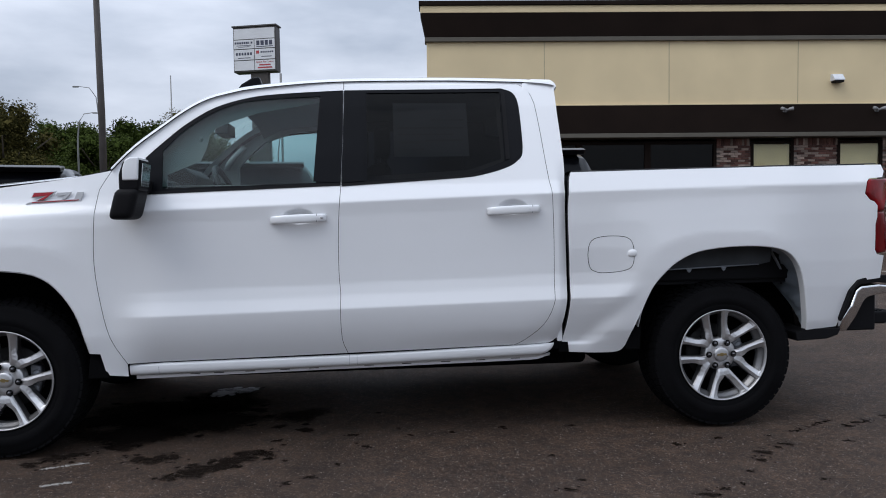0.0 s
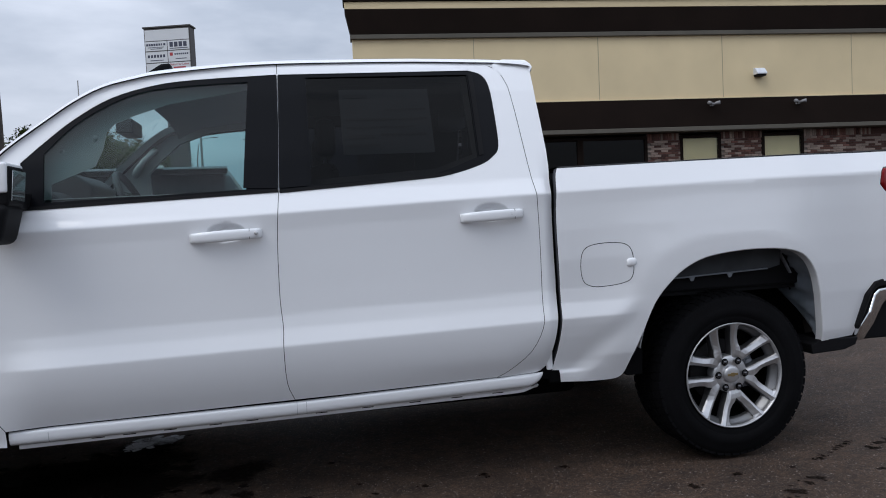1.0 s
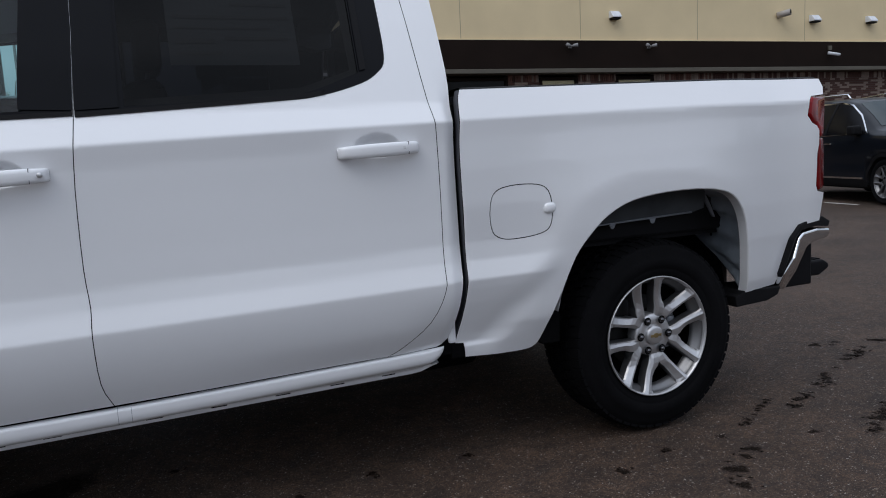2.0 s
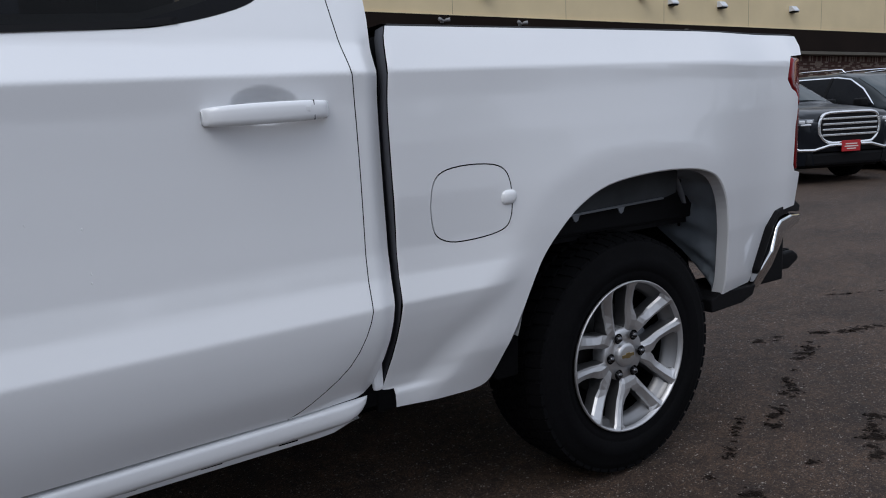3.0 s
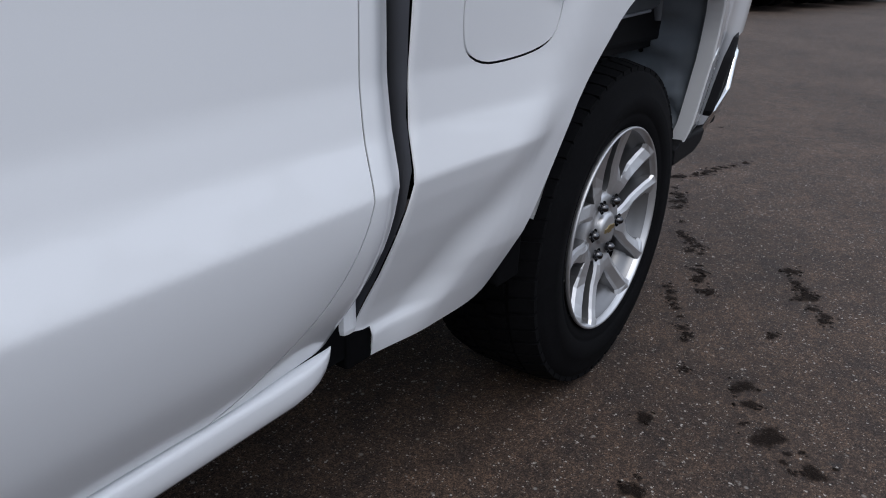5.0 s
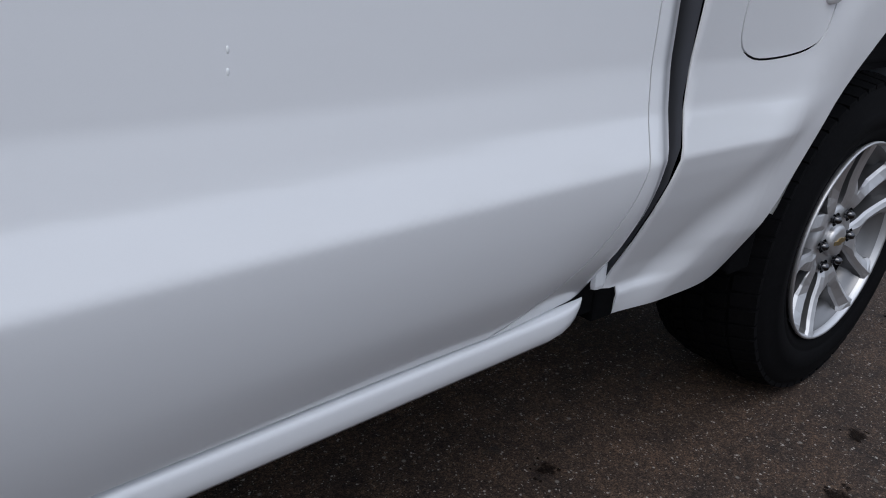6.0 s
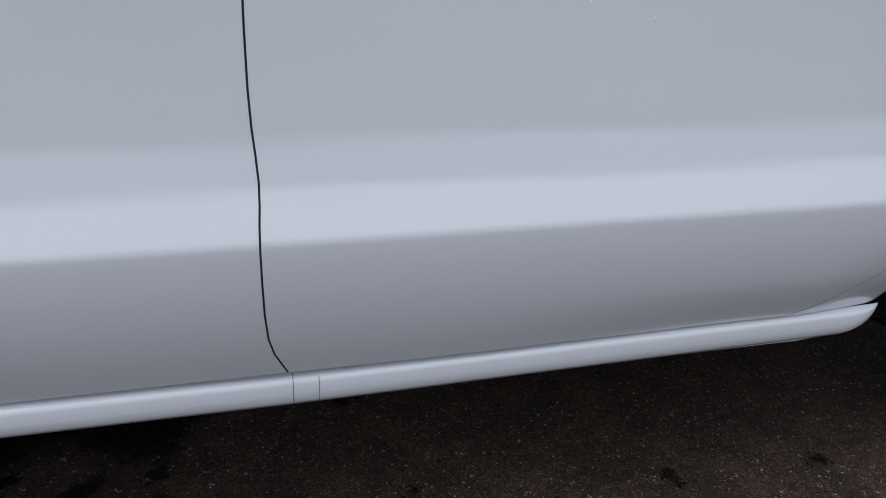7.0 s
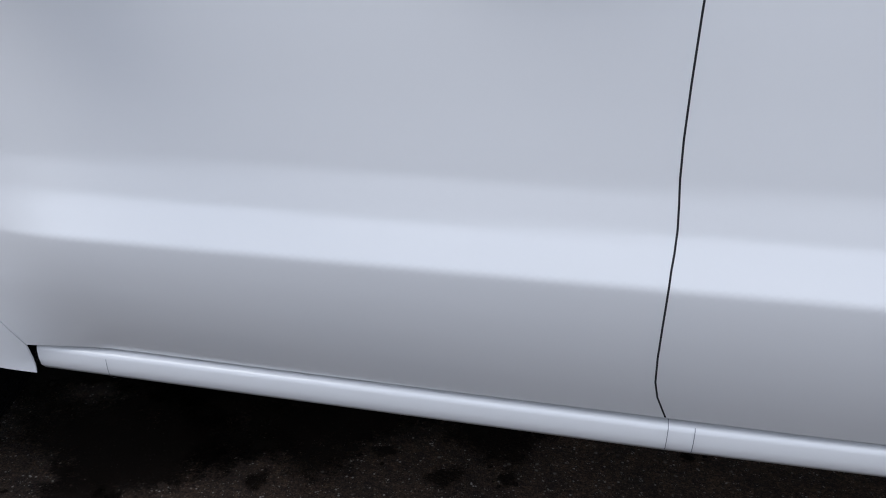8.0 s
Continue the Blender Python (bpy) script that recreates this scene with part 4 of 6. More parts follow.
# rear bumper with step pads
bumper = part("rear_bumper", box_bm(2.74, 2.87, -0.84, 0.84, 0.52, 0.755, 0.03, 3), CHROME, truck, "chrome rear step bumper", smooth=True)
for s in (-1, 1):
    part("bumper_corner", tapered(prism_bm([(2.560, 0.505), (2.612, 0.500), (2.648, 0.580), (2.682, 0.668), (2.708, 0.690), (2.76, 0.702), (2.90, 0.710), (2.925, 0.722), (2.925, 0.750), (2.80, 0.762), (2.668, 0.758), (2.636, 0.738), (2.598, 0.650), (2.566, 0.580)], "y", s * 0.80, s * 0.992, 0.014, 4)), CHROME, bumper, "chrome wrap-round corner", smooth=True)
    part("step_pad", tapered(prism_bm([(2.566, 0.56), (2.632, 0.742), (2.668, 0.766), (2.80, 0.772), (2.92, 0.758), (2.935, 0.782), (2.86, 0.812), (2.74, 0.812), (2.655, 0.792), (2.605, 0.735), (2.556, 0.58)], "y", s * 0.78, s * 0.984, 0.006)), BLACK_PLASTIC, bumper, "black step pad")
    step = part("corner_step", prism_bm([(2.72, 0.535), (2.73, 0.600), (2.895, 0.604), (2.930, 0.585), (2.932, 0.560), (2.87, 0.530)], "y", s * 0.68, s * 0.885, 0.014, 3), BLACK_PLASTIC, bumper, "black corner step")
    for k in range(5):
        part("tread_rib", box_bm(2.775 + 0.027 * k, 2.787 + 0.027 * k, s * 0.72, s * 0.865, 0.600, 0.6085, 0.003), BLACK_PLASTIC, step)
    part("pocket_back", box_bm(2.62, 2.80, s * 0.72, s * 0.90, 0.50, 0.72, 0.01), BLACK_PLASTIC, bumper)

# under the body
for s in (-1, 1):
    part("frame_rail", box_bm(-2.5, 2.7, s * 0.40, s * 0.48, 0.42, 0.56, 0.01), STEEL, truck, "dark steel frame rail")
    part("leaf_spring", prism_bm([(1.25, 0.50), (1.6, 0.36), (1.87, 0.32), (2.15, 0.36), (2.45, 0.52), (2.45, 0.55), (2.15, 0.41), (1.87, 0.37), (1.6, 0.41), (1.25, 0.53)], "y", s * 0.50, s * 0.56), STEEL, truck)
part("floor_pan", box_bm(-1.40, 1.0, -0.92, 0.92, 0.46, 0.52), LINER_SHADE, truck)
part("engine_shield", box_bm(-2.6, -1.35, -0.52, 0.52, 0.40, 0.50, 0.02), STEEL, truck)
# tank, muffler, gearbox and shaft: unseen, added to keep light from the ground below
part("fuel_tank", box_bm(-1.2, 1.2, -0.66, -0.30, 0.32, 0.48, 0.05, 3), LINER_SHADE, truck, "unseen dark tank block that shades the ground under the cab")
part("muffler", box_bm(0.1, 0.95, 0.52, 0.80, 0.27, 0.46, 0.06, 3), LINER_SHADE, truck)
part("gearbox", box_bm(-1.35, 0.0, -0.22, 0.22, 0.26, 0.50, 0.05, 3), LINER_SHADE, truck)
tube("drive_shaft", [(0.0, 0.0, 0.40), (1.8, 0.0, 0.40)], 0.05, LINER_SHADE, truck)
tube("rear_axle", [(1.8725, -0.8, 0.40), (1.8725, 0.8, 0.40)], 0.055, STEEL, truck)
tube("front_axle", [(-1.8725, -0.8, 0.38), (-1.8725, 0.8, 0.38)], 0.05, STEEL, truck)
tube("exhaust_pipe", [(-1.0, 0.2, 0.42), (0.5, 0.25, 0.42), (1.3, 0.55, 0.48), (2.0, 0.62, 0.62), (2.5, 0.70, 0.52)], 0.035, STEEL, truck)


# ---- wheels ----
def wheel(parent, m, rich=True, radius=0.398, rim_r=0.246, width=0.27, mat=None):
    """A road wheel about its own centre; its face looks to -y."""
    mat = mat or ALLOY
    w = new("wheel")
    w.empty_display_size = 0.1
    w.parent = parent
    w.matrix_basis = m
    hw = width / 2
    R = radius
    tyre = lathe("tyre", [(rim_r - 0.006, -hw + 0.018), (rim_r + 0.006, -hw + 0.006), (rim_r + 0.03, -hw - 0.006), (rim_r + 0.034, -hw - 0.004), (rim_r + 0.037, -hw - 0.007), (rim_r + 0.075, -hw - 0.013), (rim_r + 0.079, -hw - 0.010), (R - 0.045, -hw - 0.006), (R - 0.020, -hw + 0.006), (R - 0.010, -hw + 0.022), (R - 0.008, -hw + 0.05), (R - 0.008, hw - 0.05), (R - 0.010, hw - 0.022), (R - 0.045, hw + 0.004), (rim_r, hw - 0.01)], RUBBER, w, "black all-terrain tyre", steps=72)
    if rich:
        V, F = [], []
        n = 58
        for k in range(n):
            for lane, (y0, y1, ang, shift, r0) in enumerate(((-hw + 0.004, -hw + 0.058, 0.112, 0.0, R - 0.026), (-0.066, -0.020, 0.094, 0.5, R - 0.014), (-0.008, 0.036, 0.094, 0.1, R - 0.014), (0.048, 0.074, 0.09, 0.6, R - 0.014), (hw - 0.056, hw - 0.004, 0.100, 0.3, R - 0.026))):
                a0 = 2 * math.pi * (k + shift) / n
                a1 = a0 + ang * 0.82 * (1 if (k + lane) % 2 else 0.9)
                b = len(V)
                r1 = R
                skew = 0.02
                for y, da in ((y0, 0), (y1, skew)):
                    edge = 0.013 if (lane == 0 and y == y0) or (lane == 4 and y == y1) else 0.0
                    for a in (a0 + da, a1 + da):
                        for r in (r0, r1 - edge):
                            V.append((r * math.cos(a), y, r * math.sin(a)))
                F += [tuple(b + i for i in q) for q in ((0, 1, 3, 2), (4, 6, 7, 5), (1, 5, 7, 3), (0, 4, 5, 1), (2, 3, 7, 6))]
        mesh_part("tread", V, F, RUBBER, tyre, "tread blocks", smooth=False, kind="stuff")
    rim = lathe("rim", [(rim_r + 0.003, -hw + 0.002), (rim_r + 0.004, -hw - 0.004), (rim_r + 0.001, -hw - 0.007), (rim_r - 0.003, -hw - 0.004), (rim_r - 0.006, -hw + 0.010)], mat, w, "silver alloy rim", steps=72)
    lathe("rim_barrel", [(rim_r - 0.006, -hw + 0.010), (rim_r - 0.012, -hw + 0.030), (rim_r - 0.024, -hw + 0.036), (rim_r - 0.030, -hw + 0.062)], ALLOY_SHADED, rim, steps=72)
    # inner barrel in black, for the shade inside the wheel
    lathe("rim_inner_barrel", [(rim_r - 0.030, -hw + 0.062), (rim_r - 0.034, hw - 0.03), (rim_r, hw)], LINER_SHADE, rim, steps=72)
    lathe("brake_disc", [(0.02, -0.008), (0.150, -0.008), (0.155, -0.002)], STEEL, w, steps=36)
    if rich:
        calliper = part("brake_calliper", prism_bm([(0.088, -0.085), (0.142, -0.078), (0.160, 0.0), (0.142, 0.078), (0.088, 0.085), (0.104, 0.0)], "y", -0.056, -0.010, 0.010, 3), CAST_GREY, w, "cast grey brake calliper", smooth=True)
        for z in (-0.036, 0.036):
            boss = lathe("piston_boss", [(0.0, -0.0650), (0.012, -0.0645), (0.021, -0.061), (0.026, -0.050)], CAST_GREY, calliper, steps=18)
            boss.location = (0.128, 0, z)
    # added black disc that closes the barrel, so the windows look shaded
    lathe("rim_back", [(0.0, 0.03), (rim_r - 0.075, 0.0), (rim_r - 0.05, -0.01), (rim_r - 0.03, -0.015)], LINER_SHADE, w, steps=36)
    # five pairs of spokes that meet their neighbours at the hub
    face = -hw + 0.034
    bm = bmesh.new()
    for k in range(5):
        base = math.radians(100 + 72 * k)
        for sg in (-1, 1):
            def at(r, a, y):
                return bm.verts.new((r * math.cos(base + a), y, r * math.sin(base + a)))
            st = []
            for r, a0, a1, y in ((0.080, 0.270, 0.628, face - 0.004), (0.098, 0.245, 0.628, face - 0.010), (0.118, 0.222, 0.628, face - 0.013), (0.134, 0.205, 0.560, face - 0.014), (0.150, 0.190, 0.462, face - 0.015), (0.174, 0.176, 0.405, face - 0.019), (0.205, 0.160, 0.362, face - 0.026), (0.230, 0.145, 0.345, face - 0.034), (0.2435, 0.118, 0.385, face - 0.038)):
                r *= rim_r / 0.246
                e = 0.0040 / r
                # a ridge a third of the way over, with a long facet that falls away to the window
                mid = a0 + (a1 - a0) * 0.36
                fall = min(1.0, max(0.0, (r - 0.115) / 0.06))
                f = 0.005 / r * fall
                st.append((at(r, a0 * sg, y + 0.010), at(r, (a0 + e) * sg, y + 0.003), at(r, mid * sg, y - 0.002), at(r, (a1 - f) * sg, y + 0.010 * fall), at(r, a1 * sg, y + 0.002 + 0.016 * fall), at(r, a1 * sg, y + 0.055), at(r, a0 * sg, y + 0.055)))
            for p, q in zip(st, st[1:]):
                for i in range(7):
                    j = (i + 1) % 7
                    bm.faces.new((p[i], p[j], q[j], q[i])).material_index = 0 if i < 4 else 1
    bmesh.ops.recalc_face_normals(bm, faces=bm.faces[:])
    # second slot: side walls, with their shade put into the colour
    part("spokes", bm, mat, rim, "five pairs of silver spokes").data.materials.append(ALLOY_SHADED)
    lathe("hub", [(0.0, face - 0.002), (0.052, face - 0.002), (0.080, face - 0.005), (0.089, face + 0.004), (0.090, face + 0.05)], mat, rim, steps=36)
    cap = lathe("centre_cap", [(0.0, face - 0.0205), (0.028, face - 0.0195), (0.037, face - 0.017), (0.041, face - 0.010), (0.041, face)], mat, rim, steps=36)
    if rich:
        part("cap_mark", prism_bm([(-0.026, -0.006), (-0.008, -0.006), (-0.007, -0.009), (0.009, -0.009), (0.010, -0.004), (0.026, -0.004), (0.026, 0.006), (0.009, 0.006), (0.007, 0.009), (-0.008, 0.009), (-0.010, 0.004), (-0.026, 0.004)], "y", face - 0.0185, face - 0.0225), GOLD, cap, "small gold emblem")
    for k in range(6):
        a = math.radians(60 + 60 * k)
        nut = lathe("wheel_nut", [(0.0, face - 0.026), (0.006, face - 0.025), (0.0105, face - 0.019), (0.0115, face - 0.005)], CHROME_DARK, rim, steps=10)
        nut.location = (0.070 * math.cos(a), 0, 0.070 * math.sin(a))
        # black ring painted as the shade round each sunken nut
        pit = lathe("nut_seat", [(0.0115, face - 0.0112), (0.0175, face - 0.0125)], LINER_SHADE, rim, steps=14)
        pit.location = (0.070 * math.cos(a), 0, 0.070 * math.sin(a))
    return w


wheel(truck, pose(1.8725, -0.820, 0.40))
wheel(truck, pose(-1.8725, -0.820, 0.40, 0, 9, 0))
wheel(truck, pose(1.8725, 0.835, 0.40, 0, 0, 180), rich=False)
wheel(truck, pose(-1.8725, 0.835, 0.40, 0, 0, 180), rich=False)


# ---- cabin ----
part("cabin_floor", box_bm(-1.45, 0.95, -0.86, 0.86, 0.53, 0.57), DARK_TRIM, truck)
part("dashboard", prism_bm([(-1.50, 0.75), (-1.50, 1.37), (-1.30, 1.415), (-1.08, 1.40), (-0.99, 1.30), (-0.98, 1.12), (-1.08, 0.98), (-1.12, 0.75)], "y", -0.85, 0.85, 0.03, 3), DARK_TRIM, truck, "black dashboard", smooth=True)
part("instrument_hood", prism_bm([(-1.20, 1.38), (-1.15, 1.475), (-1.05, 1.485), (-0.98, 1.43), (-0.98, 1.30)], "y", -0.62, -0.20, 0.02, 3), DARK_TRIM, truck, smooth=True)
part("centre_screen", box_bm(-1.0, -0.965, -0.13, 0.13, 1.25, 1.43, 0.01), GLOSS_BLACK, truck)
part("centre_console", box_bm(-1.0, -0.1, -0.16, 0.16, 0.57, 0.95, 0.04, 3), DARK_TRIM, truck)
ring = []
for k in range(25):
    a = 2 * math.pi * k / 24
    ring.append((-0.835 - 0.19 * math.sin(a) * 0.42, -0.42 + 0.19 * math.cos(a), 1.315 + 0.19 * math.sin(a) * 0.91))
steer = tube("steering_wheel", ring, 0.016, DARK_TRIM, truck, "black leather steering wheel")
part("wheel_boss", box_bm(-0.90, -0.83, -0.50, -0.34, 1.25, 1.36, 0.03, 3), GREY_TRIM, steer, smooth=True)
for a, b in (((-0.85, -0.50, 1.31), (-0.835, -0.60, 1.315)), ((-0.85, -0.34, 1.31), (-0.835, -0.24, 1.315)), ((-0.85, -0.42, 1.26), (-0.77, -0.42, 1.15))):
    tube("wheel_spoke", [a, b], 0.016, GREY_TRIM, steer)
tube("steering_column", [(-0.87, -0.42, 1.30), (-1.12, -0.42, 1.19)], 0.04, DARK_TRIM, truck)


def seat(y, w, x):
    part("seat_back", prism_bm([(x - 0.02, 0.86), (x + 0.13, 0.82), (x + 0.35, 1.44), (x + 0.31, 1.50), (x + 0.20, 1.47)], "y", y - w / 2, y + w / 2, 0.05, 4), LEATHER, truck, "black leather seat back", smooth=True)
    part("seat_cushion", prism_bm([(x - 0.50, 0.80), (x - 0.48, 0.92), (x + 0.05, 0.87), (x + 0.10, 0.72), (x - 0.40, 0.70)], "y", y - w / 2, y + w / 2, 0.05, 4), LEATHER, truck, "black leather seat cushion", smooth=True)
    part("seat_base", box_bm(x - 0.42, x + 0.08, y - w / 2 + 0.02, y + w / 2 - 0.02, 0.57, 0.74, 0.03), DARK_TRIM, truck)
    if w < 0.7:
        head = part("head_rest", box_bm(x + 0.245, x + 0.34, y - 0.13, y + 0.13, 1.53, 1.71, 0.04, 4), LEATHER, truck, "black head rest", smooth=True)
        for d in (-0.06, 0.06):
            tube("rest_post", [(x + 0.285, y + d, 1.46), (x + 0.29, y + d, 1.56)], 0.007, ALLOY, head)


seat(-0.42, 0.54, -0.25)
seat(0.42, 0.54, -0.25)
seat(0.0, 1.50, 0.58)
part("rear_view_mirror", box_bm(-0.980, -0.900, -0.12, 0.12, 1.722, 1.795, 0.009, 3), DARK_TRIM, truck, "dark rear-view mirror", smooth=True)
tube("mirror_stem", [(-0.965, 0.0, 1.77), (-0.985, 0.0, 1.86)], 0.012, DARK_TRIM, truck)
# grab handle on the far windscreen pillar
tube("grab_handle", [(-1.10, 0.83, 1.575), (-1.075, 0.765, 1.60), (-1.02, 0.745, 1.665), (-0.965, 0.745, 1.715), (-0.925, 0.78, 1.745)], 0.021, GREY_TRIM, truck, "grey grab handle")
tube("grab_handle", [(-1.032, -0.815, 1.560), (-1.018, -0.785, 1.542), (-0.985, -0.780, 1.545), (-0.945, -0.780, 1.566), (-0.915, -0.785, 1.595), (-0.905, -0.81, 1.615)], 0.010, GREY_TRIM, truck, "grey grab handle")
# price sheet on the inside of the rear window, seen dimly through the tint
rows = [[(x, -(float(cab_half(x, z)) - 0.022), z) for x in np.linspace(0.10, 0.50, 6)] for z in np.linspace(1.50, 1.80, 6)]
sheet = grid_part("price_sheet", rows, STICKER, truck, "pale printed sheet inside the tinted rear window")
for x0, x1, z0, z1 in ((0.12, 0.48, 1.655, 1.665), (0.12, 0.24, 1.572, 1.588), (0.27, 0.47, 1.584, 1.594), (0.12, 0.22, 1.76, 1.772), (0.12, 0.42, 1.62, 1.626), (0.30, 0.48, 1.70, 1.708), (0.12, 0.26, 1.535, 1.545)):
    rows = [[(x, -(float(cab_half(x, z)) - 0.020), z) for x in np.linspace(x0, x1, 5)] for z in (z0, z1)]
    grid_part("print_bar", rows, GREY_TRIM, sheet)


# ---- the lot ----
def ground_material():
    m = bpy.data.materials.new("worn_asphalt")
    m.use_nodes = True
    n, l = m.node_tree.nodes, m.node_tree.links
    b = n["Principled BSDF"]
    tc = n.new("ShaderNodeTexCoord")

    def noise_tex(scale, detail=4, rough=0.55, kind="ShaderNodeTexNoise"):
        t = n.new(kind)
        t.inputs["Scale"].default_value = scale
        if kind == "ShaderNodeTexNoise":
            t.inputs["Detail"].default_value, t.inputs["Roughness"].default_value = detail, rough
        l.new(tc.outputs["Object"], t.inputs["Vector"])
        return t

    def ramp(src, a, ca, z, cz):
        r = n.new("ShaderNodeValToRGB")
        e = r.color_ramp.elements
        e[0].position, e[0].color = a, (*ca, 1)
        e[1].position, e[1].color = z, (*cz, 1)
        l.new(src, r.inputs["Fac"])
        return r.outputs["Color"]

    def mix(fac, a, c, mode="MIX"):
        k = n.new("ShaderNodeMixRGB")
        k.blend_type = mode
        if isinstance(fac, float):
            k.inputs["Fac"].default_value = fac
        else:
            l.new(fac, k.inputs["Fac"])
        for s, v in ((1, a), (2, c)):
            if isinstance(v, tuple):
                k.inputs[s].default_value = (*v, 1)
            else:
                l.new(v, k.inputs[s])
        return k.outputs["Color"]

    base = ramp(noise_tex(1.1, 6, 0.6).outputs["Fac"], 0.32, (0.031, 0.0212, 0.0166), 0.70, (0.062, 0.0430, 0.0335))
    grit = ramp(noise_tex(260, 3, 0.7).outputs["Fac"], 0.36, (0.22, 0.22, 0.22), 0.66, (2.1, 2.04, 1.96))
    base = mix(1.0, base, grit, "MULTIPLY")
    blotch = ramp(noise_tex(9, 5, 0.65).outputs["Fac"], 0.34, (0.68, 0.70, 0.74), 0.68, (1.32, 1.26, 1.18))
    base = mix(1.0, base, blotch, "MULTIPLY")
    pebble = ramp(noise_tex(110, 2, 0.6).outputs["Fac"], 0.40, (0.62, 0.62, 0.62), 0.64, (1.45, 1.43, 1.40))
    base = mix(1.0, base, pebble, "MULTIPLY")
    coarse = ramp(noise_tex(38, 3, 0.75).outputs["Fac"], 0.36, (0.66, 0.66, 0.67), 0.66, (1.42, 1.40, 1.36))
    base = mix(1.0, base, coarse, "MULTIPLY")
    pale = noise_tex(34, kind="ShaderNodeTexVoronoi")
    light = ramp(pale.outputs["Distance"], 0.10, (1, 1, 1), 0.20, (0, 0, 0))
    pick = ramp(noise_tex(14, 2).outputs["Fac"], 0.56, (0, 0, 0), 0.62, (1, 1, 1))
    base = mix(mix(1.0, light, pick, "MULTIPLY"), base, (0.20, 0.18, 0.16))
    stones = noise_tex(95, kind="ShaderNodeTexVoronoi")
    light = ramp(stones.outputs["Distance"], 0.20, (1, 1, 1), 0.32, (0, 0, 0))
    pick = ramp(noise_tex(48, 2).outputs["Fac"], 0.56, (0, 0, 0), 0.63, (1, 1, 1))
    both = mix(1.0, light, pick, "MULTIPLY")
    base = mix(both, base, (0.36, 0.33, 0.30))
    chips = noise_tex(150, kind="ShaderNodeTexVoronoi")
    chip = ramp(chips.outputs["Distance"], 0.13, (1, 1, 1), 0.25, (0, 0, 0))
    pick = ramp(noise_tex(70, 2).outputs["Fac"], 0.50, (0, 0, 0), 0.60, (1, 1, 1))
    base = mix(mix(1.0, chip, pick, "MULTIPLY"), base, (0.40, 0.36, 0.32))
    # drips and spots with ragged edges
    spot = ramp(noise_tex(5.5, 5, 0.62).outputs["Fac"], 0.66, (0, 0, 0), 0.72, (1, 1, 1))
    patch = ramp(noise_tex(0.9, 3).outputs["Fac"], 0.44, (0, 0, 0), 0.58, (1, 1, 1))
    wet = mix(1.0, spot, patch, "MULTIPLY")
    base = mix(wet, base, (0.010, 0.009, 0.009))
    l.new(base, b.inputs["Base Color"])
    rough = n.new("ShaderNodeMapRange")
    rough.inputs["To Min"].default_value, rough.inputs["To Max"].default_value = 0.74, 0.5
    l.new(wet, rough.inputs["Value"])
    l.new(rough.outputs["Result"], b.inputs["Roughness"])
    b.inputs["Specular IOR Level"].default_value = 0.24
    k = n.new("ShaderNodeBump")
    k.inputs["Strength"].default_value, k.inputs["Distance"].default_value = 0.9, 0.005
    l.new(noise_tex(130, 4, 0.7).outputs["Fac"], k.inputs["Height"])
    l.new(k.outputs["Normal"], b.inputs["Normal"])
    return m


ASPHALT = ground_material()
GRASS = material("mown_grass", (0.055, 0.085, 0.025), 0.9, grain=0.35, grain_scale=30, stain=0.3, stain_scale=0.2)
LINE = material("worn_white_road_paint", (0.50, 0.48, 0.45), 0.8, grain=0.25, grain_scale=60, stain=0.25, stain_scale=7)


def soaked(m, lo=1.05, hi=1.75, most=0.80):
    """Lets a surface thin out raggedly into the asphalt round it."""
    n, l = m.node_tree.nodes, m.node_tree.links
    soak = n.new("ShaderNodeAttribute")
    soak.attribute_name = "soak"
    tc = n.new("ShaderNodeTexCoord")
    last = soak.outputs["Fac"]
    for scale, amount in ((34, 0.9), (150, 0.8)):
        t = n.new("ShaderNodeTexNoise")
        t.inputs["Scale"].default_value, t.inputs["Detail"].default_value = scale, 4
        l.new(tc.outputs["Object"], t.inputs["Vector"])
        k = n.new("ShaderNodeMath")
        k.operation = "MULTIPLY_ADD"
        k.inputs[1].default_value = amount
        l.new(t.outputs["Fac"], k.inputs[0])
        l.new(last, k.inputs[2])
        last = k.outputs["Value"]
    r = n.new("ShaderNodeMapRange")
    r.interpolation_type = "SMOOTHSTEP"
    r.inputs["From Min"].default_value, r.inputs["From Max"].default_value = lo, hi
    r.inputs["To Min"].default_value, r.inputs["To Max"].default_value = 0.0, most
    l.new(last, r.inputs["Value"])
    l.new(r.outputs["Result"], n["Principled BSDF"].inputs["Alpha"])
    return m


STAIN = soaked(material("dark_oil_and_shade", (0.0125, 0.0088, 0.0070), 0.9, spec=0.06, grain=0.5, grain_scale=240, bump=0.5, bump_scale=130))
WHITE_PATCH = soaked(material("glossy_white_patch", (0.86, 0.88, 0.92), 0.35, coat=1.0, coat_rough=0.2, grain=0.2, grain_scale=45, stain=0.2, stain_scale=9), 0.75, 1.25, 1.0)
SCRAPE = soaked(material("pale_scrape", (0.33, 0.31, 0.29), 0.85, grain=0.4, grain_scale=120), 0.95, 1.5, 0.75)
rows = [[(x, y, 0.0) for x in (-2500, -60, 60, 2500)] for y in (-2500, -60, 60, 2500)]
tagged(grid_part("ground", rows, ASPHALT, None, "dark worn asphalt lot", smooth=False), category="ground", kind="structure")
tagged(grid_part("lawn", [[(x, y, 0.02) for x in (-400, -30, -3)] for y in (27, 60, 400)], GRASS, None, "mown grass beyond the lot", smooth=False), category="lawn", kind="structure")


